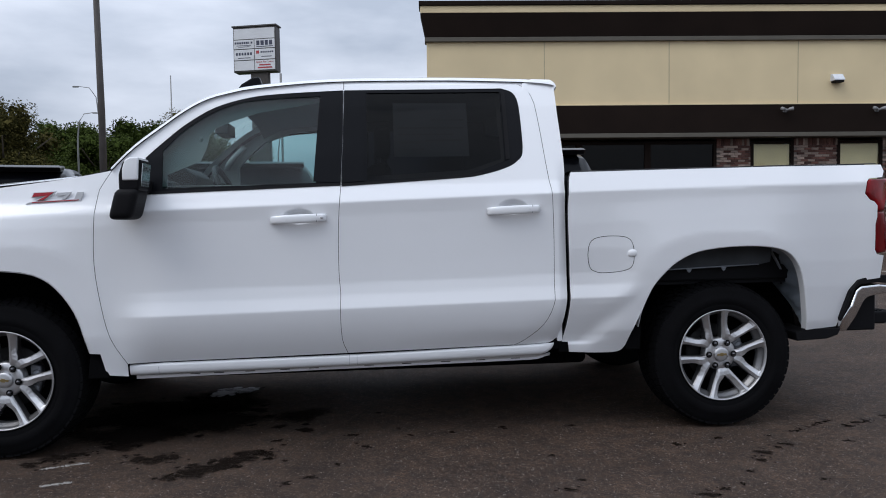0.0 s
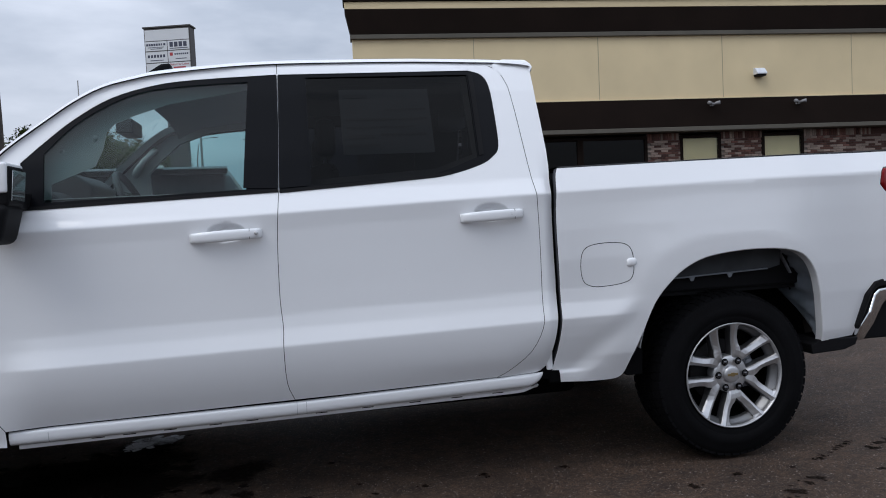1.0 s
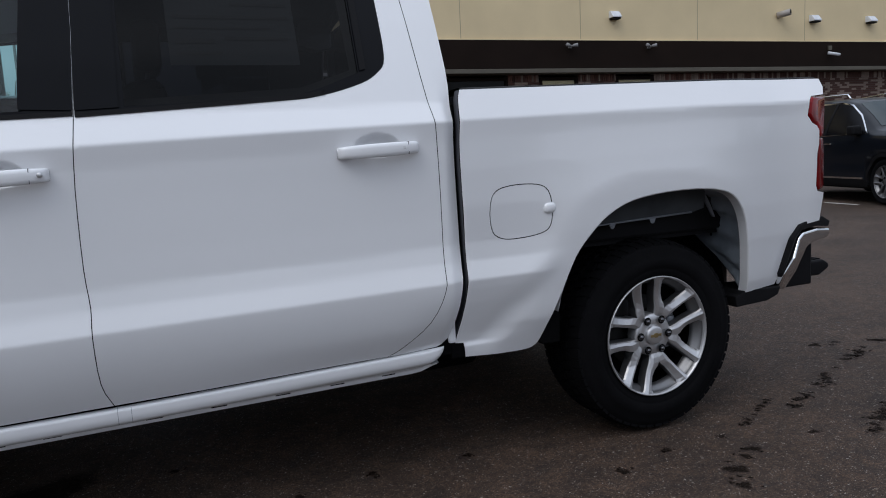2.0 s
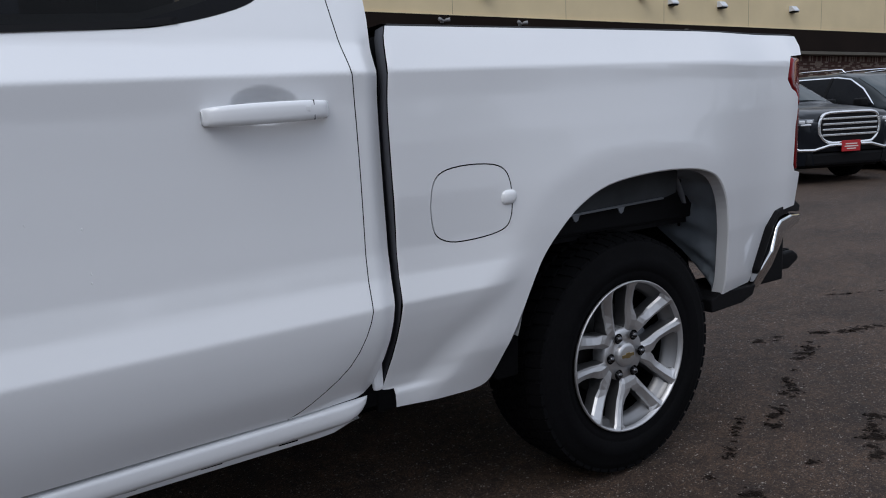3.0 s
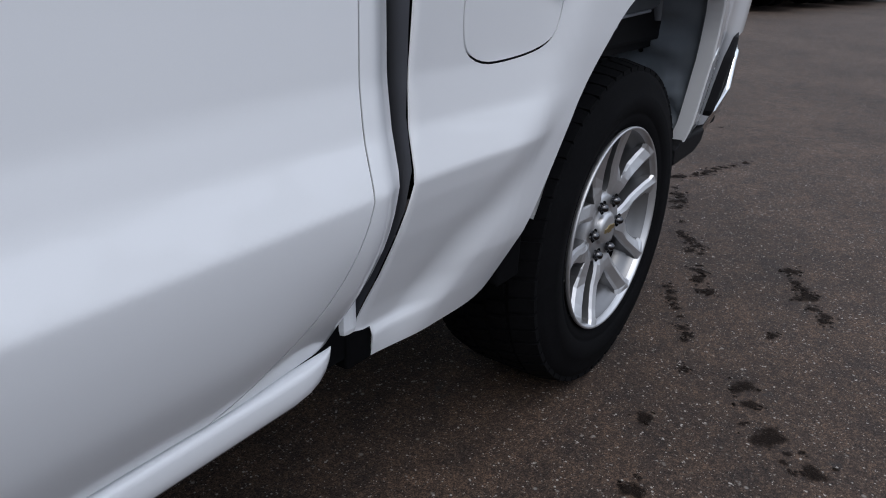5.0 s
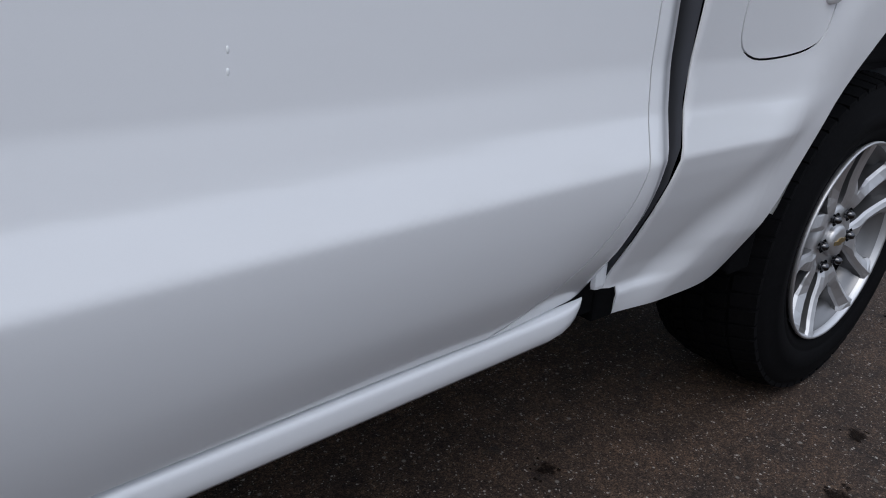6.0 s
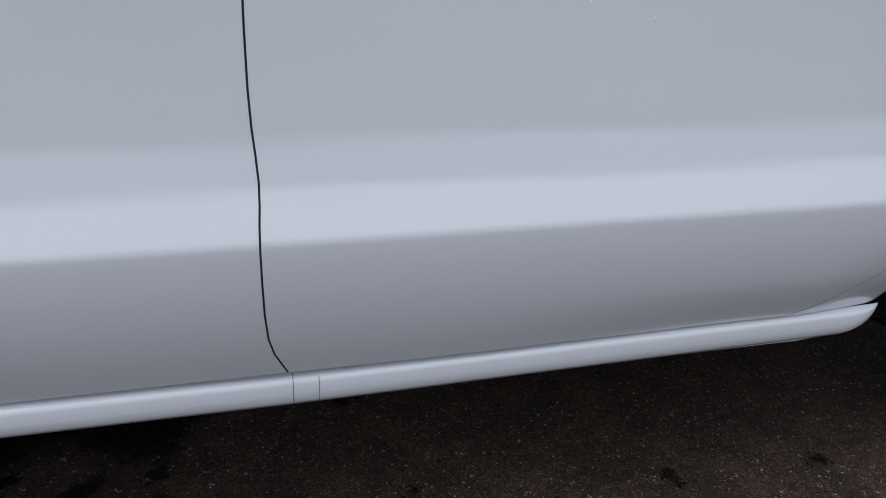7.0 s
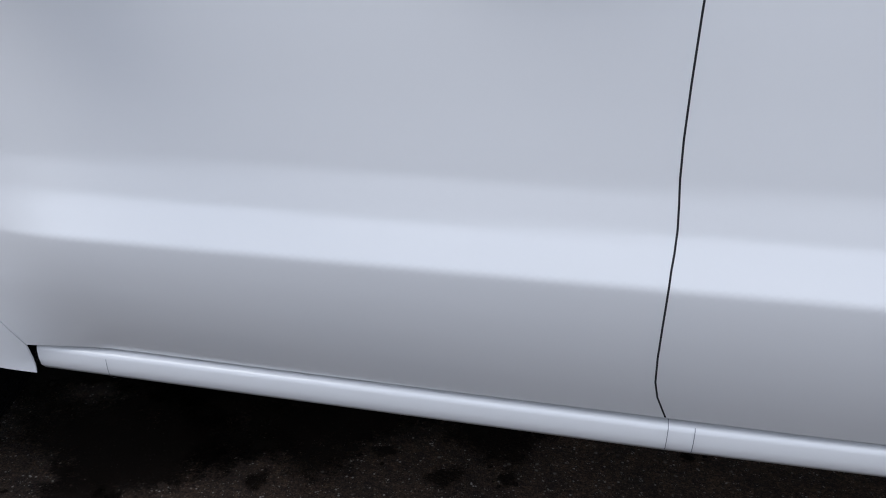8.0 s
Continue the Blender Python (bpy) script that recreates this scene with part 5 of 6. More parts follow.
def smear(spots, seed, label, mat=None, name="oil_stain", specks=11):
    """Dried drips: ragged round spots (x, y, radius), each with a few specks beside it."""
    rnd = random.Random(seed)
    V, F, SOAK = [], [], []

    def spot(x, y, r, z, stretch=1.0, turn=0.0):
        ph = [(rnd.uniform(0, 6.28), rnd.uniform(0.4, 1.0)) for _ in range(4)]
        b = len(V)
        n = 18 if r > 0.01 else 9
        V.append((x, y, z))
        SOAK.append(1.0)
        for ring, wet in ((0.62, 0.75), (1.25, 0.0)):
            for j in range(n):
                a = 6.2832 * j / n
                q = ring * r * (1 + 0.5 * sum(w * math.sin((i + 2) * a + p) / (i + 2) for i, (p, w) in enumerate(ph)))
                u, v = q * math.cos(a) * stretch, q * math.sin(a)
                V.append((x + u * math.cos(turn) - v * math.sin(turn), y + u * math.sin(turn) + v * math.cos(turn), z))
                SOAK.append(wet)
        for j in range(n):
            c = (j + 1) % n
            F.append((b, b + 1 + j, b + 1 + c))
            F.append((b + 1 + j, b + 1 + n + j, b + 1 + n + c, b + 1 + c))

    for k, (x, y, r) in enumerate(spots):
        z = 0.0016 + 0.00012 * (k % 9)
        spot(x, y, r, z, rnd.uniform(1.0, 1.6), rnd.uniform(-0.7, 0.1))
        for _ in range(specks):
            a, d = rnd.uniform(0, 6.28), r * rnd.uniform(0.8, 1.9)
            spot(x + d * math.cos(a) * 1.3, y + d * math.sin(a), r * rnd.uniform(0.10, 0.36), z + 0.0001)
    ob = mesh_part(name, V, F, mat or STAIN, None, smooth=False)
    ob.data.attributes.new("soak", "FLOAT", "POINT").data.foreach_set("value", SOAK)
    return tagged(ob, label, "stain" if mat is None else "mark", kind="structure")


def trail(path, wide, seed, lo=0.012, hi=0.034, gap=0.065):
    """Spots strung along a line, with breaks."""
    rnd = random.Random(seed)
    P = curve(path, 12)
    out, left = [], 0.0
    for p, q in zip(P, P[1:]):
        left -= math.dist(p, q)
        if left <= 0:
            out.append((p[0] + rnd.gauss(0, wide * 0.35), p[1] + rnd.gauss(0, wide * 0.35), rnd.uniform(lo, hi)))
            left = gap * rnd.choice((0.45, 0.6, 0.8, 1.0, 2.4))
    return out


runs = [
    ([(3.60, -0.58), (3.12, -0.76), (2.85, -0.90), (2.61, -0.99), (2.47, -1.06)], 0.04), ([(2.92, -1.22), (2.76, -1.29), (2.52, -1.41)], 0.03),
    ([(2.50, -0.92), (2.35, -1.0), (2.17, -1.10), (2.00, -1.15)], 0.02), ([(3.44, -0.40), (3.84, -0.55), (4.28, -0.72)], 0.06),
    ([(4.59, -0.11), (4.9, -0.28), (5.18, -0.41)], 0.02)]
for k, (path, wide) in enumerate(runs):
    smear(trail(path, wide, 60 + k, 0.006 if k in (2, 4) else 0.012, 0.018 if k in (2, 4) else 0.032), 80 + k, "dark run of dried drips on the asphalt")
smear([(-0.97, -1.33, 0.055), (-0.89, -1.29, 0.075), (-0.82, -1.23, 0.085), (-0.75, -1.17, 0.095), (-0.69, -1.11, 0.075), (-0.66, -1.02, 0.062), (-0.58, -1.05, 0.050)], 90, "broad dark stain on the asphalt", specks=3)
smear([(-1.20, -1.04, 0.055), (-1.12, -1.06, 0.070), (-1.04, -1.03, 0.050)], 91, "dark stain on the asphalt", specks=4)
smear([(-1.71, -1.05, 0.05), (-1.63, -0.96, 0.06), (-1.55, -0.92, 0.05), (-1.38, -0.83, 0.05), (-1.28, -0.82, 0.04)], 92, "dark stain beside the front wheel", specks=4)
# damp ground and the truck's own shade, both painted as dark spots
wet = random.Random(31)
smear([(wet.gauss(-1.22, 0.24), wet.gauss(-0.22, 0.24), wet.uniform(0.07, 0.20)) for _ in range(48)], 93, "damp patch with painted shade under the front of the truck", specks=2)
# ragged glossy white patch
smear([(-0.90, 0.42, 0.045), (-0.95, 0.41, 0.065), (-1.01, 0.39, 0.085), (-1.06, 0.35, 0.06)], 12, "ragged white patch on the asphalt under the truck", WHITE_PATCH, "foam_patch", 6)
drips = [
    (1.755, -1.135, 0.030), (1.50, -1.21, 0.034), (2.04, -1.285, 0.036), (1.97, -1.32, 0.024), (1.86, -1.39, 0.048), (1.79, -1.50, 0.034), (1.66, -1.63, 0.022), (2.37, -1.28, 0.024), (0.80, -1.74, 0.034), (0.88, -1.63, 0.020), (0.83, -1.28, 0.022),
    (0.39, -0.82, 0.026), (0.68, -0.77, 0.030), (1.066, -0.79, 0.026), (-0.15, -0.79, 0.032), (-0.08, -1.00, 0.032), (-0.13, -0.94, 0.018), (-0.55, -0.83, 0.032), (-0.51, -0.91, 0.022), (-0.43, -0.53, 0.03), (-0.01, -0.35, 0.024), (0.16, -0.84, 0.022), (-0.33, -1.42, 0.030),
    (-0.43, -1.48, 0.030), (-0.21, -1.26, 0.024), (-0.74, -0.50, 0.034), (-0.47, -1.17, 0.020), (0.10, -0.70, 0.018), (1.35, -1.87, 0.04), (1.44, -1.82, 0.028), (1.55, -1.77, 0.020), (1.92, -1.77, 0.020)]
for x, y, r in drips:
    smear([(x, y, 0.82 * r)], int(1000 * x) + 7, "small dark drip on the asphalt", specks=6)
for k, (x0, y0, x1, y1) in enumerate(((-1.62, -1.12, -1.44, -1.06), (-1.52, -1.36, -1.41, -1.33))):
    smear([(x0 + (x1 - x0) * q / 9, y0 + (y1 - y0) * q / 9, 0.010 + 0.002 * (q % 3)) for q in range(10)], 40 + k, "faint pale scrape on the asphalt", SCRAPE, "pale_scrape", 3)


def stripe(x0, y0, x1, y1, w=0.10):
    d = Vector((x1 - x0, y1 - y0, 0))
    nrm = Vector((-d.y, d.x, 0)).normalized() * w / 2
    a, b = Vector((x0, y0, 0.004)), Vector((x1, y1, 0.004))
    bm = bmesh.new()
    bm.faces.new([bm.verts.new(p) for p in (a - nrm, b - nrm, b + nrm, a + nrm)])
    tagged(part("parking_line", bm, LINE, None), "worn white painted parking line", "parking line", kind="structure")


for k in range(7):
    stripe(10.75 + 3.3 * k, 6.4 - 0.2 * k, 10.1 + 3.3 * k, 9.8 - 0.2 * k)
stripe(11.32, 6.06, 11.16, 5.29)

# ---- the shop building ----
TAN = material("tan_stucco", (0.735, 0.60, 0.372), 0.9, grain=0.05, grain_scale=90, stain=0.07, stain_scale=0.6, bump=0.3, bump_scale=120)
JOINT = material("shaded_joint_bead", (0.40, 0.34, 0.235), 0.9, stain=0.1)
BROWN = material("dark_brown_metal_fascia", (0.0135, 0.0085, 0.0065), 0.8, spec=0.10, stain=0.2, stain_scale=0.8, grain=0.08, grain_scale=40)
GREY = material("grey_brown_trim", (0.098, 0.088, 0.070), 0.7, stain=0.12, stain_scale=1.5)
BRICK_RED = material("red_brown_brick", (0.125, 0.060, 0.047), 0.9, grain=0.2, grain_scale=70, each=0.55, bump=0.4, bump_scale=150)
BRICK_PALE = material("pale_flashed_brick", (0.30, 0.23, 0.19), 0.9, grain=0.2, grain_scale=70, each=0.30, bump=0.4, bump_scale=150)
MORTAR = material("mortar", (0.20, 0.17, 0.15), 0.95, grain=0.15, grain_scale=90)
BLIND = material("cream_window_blind", (0.74, 0.64, 0.42), 0.8, stain=0.05, stain_scale=2, grain=0.03)
WHITE_BOX = material("white_lamp_housing", (0.70, 0.73, 0.78), 0.4, stain=0.08, stain_scale=8)
FLOOD_GREY = material("weathered_grey_lamp", (0.24, 0.24, 0.25), 0.5, stain=0.15, stain_scale=8)
PIPE_GREY = material("beige_vent_pipe", (0.40, 0.36, 0.33), 0.5, stain=0.12, stain_scale=6)
BLIND_GLASS = glass("window_glass", (0.92, 0.93, 0.90), 1.25)
SHOP_GLASS = glass("dark_shop_glass", (0.10, 0.095, 0.09), 1.30, 0.6)
ROOM = material("unlit_room_black", (0.03, 0.025, 0.022), 0.9, stain=0.3, stain_scale=2)

shop = thing("shop_building", "low tan stucco shop with dark fascias and brick piers", "building", m=pose(0, 16, 0, 0, 0.45, -4.57))
part("upper_wall", box_bm(1.55, 80, 0.0, 0.4, 4.47, 6.30, 0.01), TAN, shop, "tan stucco upper wall")
U = [1.55, 4.9, 8.48, 12.2, 16.25, 20.4, 24.6, 28.8, 33.0, 35.6, 36.1, 36.7, 41.0, 45.2]
for u in U[1:]:
    part("wall_joint", box_bm(u - 0.009, u + 0.009, -0.004, 0.02, 4.48, 6.27), JOINT, shop)
part("lower_drip", box_bm(1.50, 80, -0.04, 0.1, 4.455, 4.495, 0.008), TAN, shop)
part("lower_fascia", box_bm(1.45, 80, -0.10, 0.6, 3.66, 4.455, 0.01), BROWN, shop, "dark brown fascia band")
part("soffit_trim", box_bm(1.45, 80, -0.13, 0.6, 3.535, 3.655, 0.012), GREY, shop, "grey trim under the fascia")
part("upper_trim", box_bm(1.50, 80, -0.10, 0.3, 6.28, 6.40, 0.012), GREY, shop)
bm = box_bm(1.38, 80, -0.20, 0.3, 6.405, 7.05, 0.01)
for v in bm.verts:
    if v.co.z < 6.7:
        v.co.x += 0.13 if v.co.x < 2 else 0.0
        v.co.y += 0.10 if v.co.y < 0 else 0.0
part("upper_fascia", bm, BROWN, shop, "dark brown sloping upper fascia band")
part("parapet", box_bm(1.38, 80, -0.20, 0.3, 7.055, 7.25, 0.01), TAN, shop, "tan parapet strip")
part("coping", box_bm(1.34, 80, -0.25, 0.4, 7.255, 7.38, 0.015), BROWN, shop, "dark metal coping")
part("roof", box_bm(1.6, 80, 0.4, 16, 6.9, 7.05), GREY, shop)
part("end_wall", box_bm(1.57, 1.85, 0.62, 16, -0.3, 6.9), TAN, shop)
part("back_wall", box_bm(1.85, 80, 15.7, 16, -0.3, 6.9), TAN, shop)
part("far_end_wall", box_bm(79.7, 80, 0.62, 15.7, -0.3, 6.9), TAN, shop)
# near-black floor and added backing sheet stand in for the unlit room
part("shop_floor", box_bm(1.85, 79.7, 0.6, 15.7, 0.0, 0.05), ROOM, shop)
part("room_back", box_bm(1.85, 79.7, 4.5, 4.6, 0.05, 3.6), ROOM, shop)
WALL_Y = 0.30


def shop_window(u0, u1, z0, z1, blind):
    win = new("window")
    win.parent = shop
    tagged(win, "window with a drawn cream blind" if blind else "dark shop window")
    for a, b, c, d in ((u0, u0 + 0.09, z0, z1), (u1 - 0.09, u1, z0, z1), (u0 + 0.09, u1 - 0.09, z1 - 0.09, z1), (u0 + 0.09, u1 - 0.09, z0, z0 + 0.09)):
        part("window_frame", box_bm(a, b, WALL_Y - 0.03, WALL_Y + 0.07, c, d, 0.006), BROWN, win)
    pane(part("pane", box_bm(u0 + 0.09, u1 - 0.09, WALL_Y + 0.02, WALL_Y + 0.026, z0 + 0.09, z1 - 0.09), BLIND_GLASS if blind else SHOP_GLASS, win))
    if blind:
        part("blind", box_bm(u0 + 0.10, u1 - 0.10, WALL_Y + 0.05, WALL_Y + 0.06, z0 + 0.09, z1 - 0.095), BLIND, win, "drawn cream blind")


for u0, u1, blind in ((4.0, 5.95, False), (5.95, 7.95, False), (7.95, 9.97, False), (10.97, 12.24, True), (13.52, 14.86, True)):
    shop_window(u0, u1, 0.9 if blind else 0.2, 3.46, blind)
for a, b in ((1.57, 4.0), (9.97, 10.97), (12.24, 13.52), (14.86, 79.9)):
    part("pier_core", box_bm(a, b, WALL_Y + 0.02, 0.6, -0.3, 3.53), MORTAR, shop)
for a, b in ((10.97, 12.24), (13.52, 14.86)):
    part("pier_core", box_bm(a, b, WALL_Y + 0.02, 0.6, -0.3, 0.9), MORTAR, shop)
part("pier_core", box_bm(4.0, 9.97, WALL_Y + 0.02, 0.6, -0.3, 0.2), MORTAR, shop)


def wall_box(name, u, z, kind):
    o = new(name)
    o.parent = shop
    o.location = (u, 0, z)
    if kind == "pack":
        tagged(o, "white box wall lamp")
        part("lamp_body", prism_bm([(0.0, 0.17), (-0.10, 0.16), (-0.24, 0.0), (-0.24, -0.035), (0.0, -0.035)], "x", -0.15, 0.15, 0.010), WHITE_BOX, o)
        part("lamp_lens", box_bm(-0.135, 0.135, -0.215, -0.01, -0.085, -0.036, 0.008), BLACK_PLASTIC, o)
    elif kind == "twin":
        tagged(o, "twin-headed flood lamp")
        part("lamp_base", box_bm(-0.05, 0.05, -0.16, -0.10, -0.05, 0.05, 0.01), FLOOD_GREY, o)
        for s in (-1, 1):
            tube("lamp_head", [(s * 0.03, -0.18, -0.01), (s * 0.08, -0.24, 0.02), (s * 0.17, -0.30, 0.03)], 0.05, FLOOD_GREY, o, radii=[0.025, 0.045, 0.055])
    elif kind == "tube":
        tagged(o, "grey metal vent pipe")
        tube("vent_pipe", [(0.0, 0.0, 0.0), (0.08, -0.14, 0.02), (0.20, -0.34, 0.05)], 0.10, PIPE_GREY, o, steps=16)
        lathe_ring = lathe("pipe_mouth", [(0.0, 0), (0.085, 0)], BLACK_PLASTIC, o, steps=16)
        lathe_ring.matrix_basis = pose(0.203, -0.345, 0.051, 0, 0, 32)
    else:
        tagged(o, "small white security camera")
        part("camera_bracket", box_bm(-0.07, 0.07, -0.15, -0.10, 0.12, 0.26, 0.005), GREY, o)
        tube("camera_body", [(-0.15, -0.2, 0.02), (0.20, -0.35, -0.06)], 0.05, WHITE_BOX, o)
    return o


for u in (13.29, 20.72, 23.10, 27.0):
    wall_box("wall_lamp", u, 5.14, "pack")
for u in (11.77, 14.42):
    wall_box("flood_lamp", u, 4.27, "twin")
wall_box("vent", 19.30, 5.28, "tube")
wall_box("security_camera", 21.33, 4.06, "cam")

# bricks, course by course; the nearest ones stand singly
brick_me = []
for mat in (BRICK_RED, BRICK_PALE):
    for soldier in (False, True):
        bm = box_bm(-0.100, 0.100, -0.03, 0.03, -0.029, 0.029, 0.004, 1) if not soldier else box_bm(-0.029, 0.029, -0.03, 0.03, -0.100, 0.100, 0.004, 1)
        me = bpy.data.meshes.new("brick")
        bm.to_mesh(me)
        bm.free()
        me.materials.append(mat)
        brick_me.append(me)
brnd = random.Random(5)
singles = 0
rest = {0: ([], []), 1: ([], [])}
for a, b, top in ((9.97, 10.97, 3.53), (12.24, 13.52, 3.53), (14.86, 44.0, 3.53)):
    z = 3.53 - 0.105
    u = a + 0.035
    while u < b - 0.02:
        pale = brnd.random() < 0.42
        if u < 17 and singles < 300:
            o = new("brick", brick_me[3 if pale else 1])
            o.parent, o.location = shop, (u, WALL_Y + 0.005, z)
            singles += 1
        else:
            V, F = rest[int(pale)]
            k = len(V)
            V += [(u + dx, WALL_Y - 0.02 + dy, z + dz) for dx in (-0.029, 0.029) for dy in (0, 0.05) for dz in (-0.1, 0.1)]
            F += [tuple(k + i for i in q) for q in ((0, 4, 5, 1), (0, 1, 3, 2), (4, 6, 7, 5), (1, 5, 7, 3), (0, 2, 6, 4))]
        u += 0.068
    row = 0
    z = 3.53 - 0.105 - 0.10 - 0.039
    while z > 0.05:
        u = a + (0.105 if row % 2 else 0.0)
        while u < b - 0.02:
            x0, x1 = max(u, a) + 0.004, min(u + 0.206, b) - 0.004
            pale = brnd.random() < 0.40
            if x1 - x0 > 0.18 and u < 16.2 and z > 2.55 and singles < 300:
                o = new("brick", brick_me[2 if pale else 0])
                o.parent, o.location = shop, ((x0 + x1) / 2, WALL_Y + 0.004 + brnd.uniform(-0.004, 0.004), z)
                singles += 1
            elif x1 - x0 > 0.03:
                V, F = rest[int(pale)]
                k = len(V)
                V += [(x, WALL_Y - 0.022 + dy, z + dz) for x in (x0, x1) for dy in (0, 0.05) for dz in (-0.029, 0.029)]
                F += [tuple(k + i for i in q) for q in ((0, 4, 5, 1), (0, 1, 3, 2), (4, 6, 7, 5), (1, 5, 7, 3), (0, 2, 6, 4))]
            u += 0.21
        z -= 0.068
        row += 1
for k, mat in ((0, BRICK_RED), (1, BRICK_PALE)):
    mesh_part("brickwork", *rest[k], mat, shop, "courses of brick", smooth=False, kind="stuff")


# ---- parked cars ----
def car_paint(name, color):
    return material(name, color, 0.3, coat=0.3, spec=0.12, stain=0.05, stain_scale=2)


NAVY = car_paint("dark_navy_paint", (0.005, 0.0068, 0.0105))
BLACK_POLISHED = material("polished_black_paint", (0.006, 0.006, 0.007), 0.3, coat=0.4, spec=0.15, stain=0.05, stain_scale=2)
BLACK_CAR = material("black_paint", (0.005, 0.005, 0.006), 0.3, coat=0.25, spec=0.12, stain=0.05, stain_scale=2)
DARK_GREEN = car_paint("very_dark_teal_paint", (0.004, 0.008, 0.010))
SILVER_CAR = car_paint("silver_paint", (0.42, 0.44, 0.47))
BROWN_CAR = car_paint("dark_grey_brown_paint", (0.045, 0.042, 0.038))
SCREEN_BLACK = material("car_screen_glass", (0.014, 0.026, 0.029), 0.06, spec=0.32, coat=0.0)
CAR_GLASS = glass("car_glass", (0.07, 0.08, 0.085), 1.5)
CHROME_SOFT = material("satin_chrome", (0.74, 0.75, 0.76), 0.22, metal=0.75)
LAMP_CLEAR = material("clear_lamp_lens", (0.10, 0.11, 0.125), 0.12, coat=0.7, stain=0.4, stain_scale=20)
LAMP_BRIGHT = material("bright_lamp_reflector", (0.80, 0.82, 0.85), 0.25, metal=0.3, stain=0.08, stain_scale=20)
AMBER = material("amber_marker", (0.45, 0.12, 0.02), 0.3, coat=0.4)
PLATE_RED = material("red_dealer_plate", (0.45, 0.02, 0.025), 0.4, stain=0.1, stain_scale=10)
PLATE_PALE = material("pale_print", (0.7, 0.66, 0.62), 0.5)
CX = np.array([-2.42, -2.36, -2.20, -1.9, -1.45, -1.15, -0.75, -0.35, 0.0, 0.9, 1.6, 2.0, 2.2, 2.32, 2.40, 2.44])
C_ROOF = np.array([0.80, 1.00, 1.06, 1.11, 1.16, 1.19, 1.43, 1.64, 1.71, 1.735, 1.71, 1.67, 1.60, 1.30, 1.02, 0.80])
C_BELT = np.array([0.74, 0.92, 0.98, 1.02, 1.05, 1.06, 1.07, 1.08, 1.085, 1.10, 1.12, 1.13, 1.12, 1.06, 0.92, 0.74])
C_WID = np.array([0.62, 0.78, 0.90, 0.945, 0.955, 0.955, 0.955, 0.955, 0.955, 0.955, 0.955, 0.94, 0.92, 0.88, 0.84, 0.80])
C_TOP = np.array([0.56, 0.70, 0.78, 0.80, 0.80, 0.80, 0.72, 0.67, 0.66, 0.66, 0.66, 0.66, 0.66, 0.70, 0.72, 0.72])


def car_half(x, z):
    """Half width of the car's skin at a place along it and a height."""
    x, z = np.asarray(x, float), np.asarray(z, float)
    w, t = np.interp(x, CX, C_WID), np.interp(x, CX, C_TOP)
    belt, roof = np.interp(x, CX, C_BELT), np.interp(x, CX, C_ROOF)
    low = w - 0.05 * np.clip((0.55 - z) / 0.3, 0, 1) ** 2 - 0.018 * np.exp(-((z - 0.62) / 0.07) ** 2) + 0.008 * np.exp(-((z - 0.95) / 0.05) ** 2)
    k = np.clip((z - belt) / np.maximum(roof - belt, 0.02), 0, 1)
    return np.where(z < belt, low, (w - 0.01) + (t - w + 0.01) * k ** 1.25)


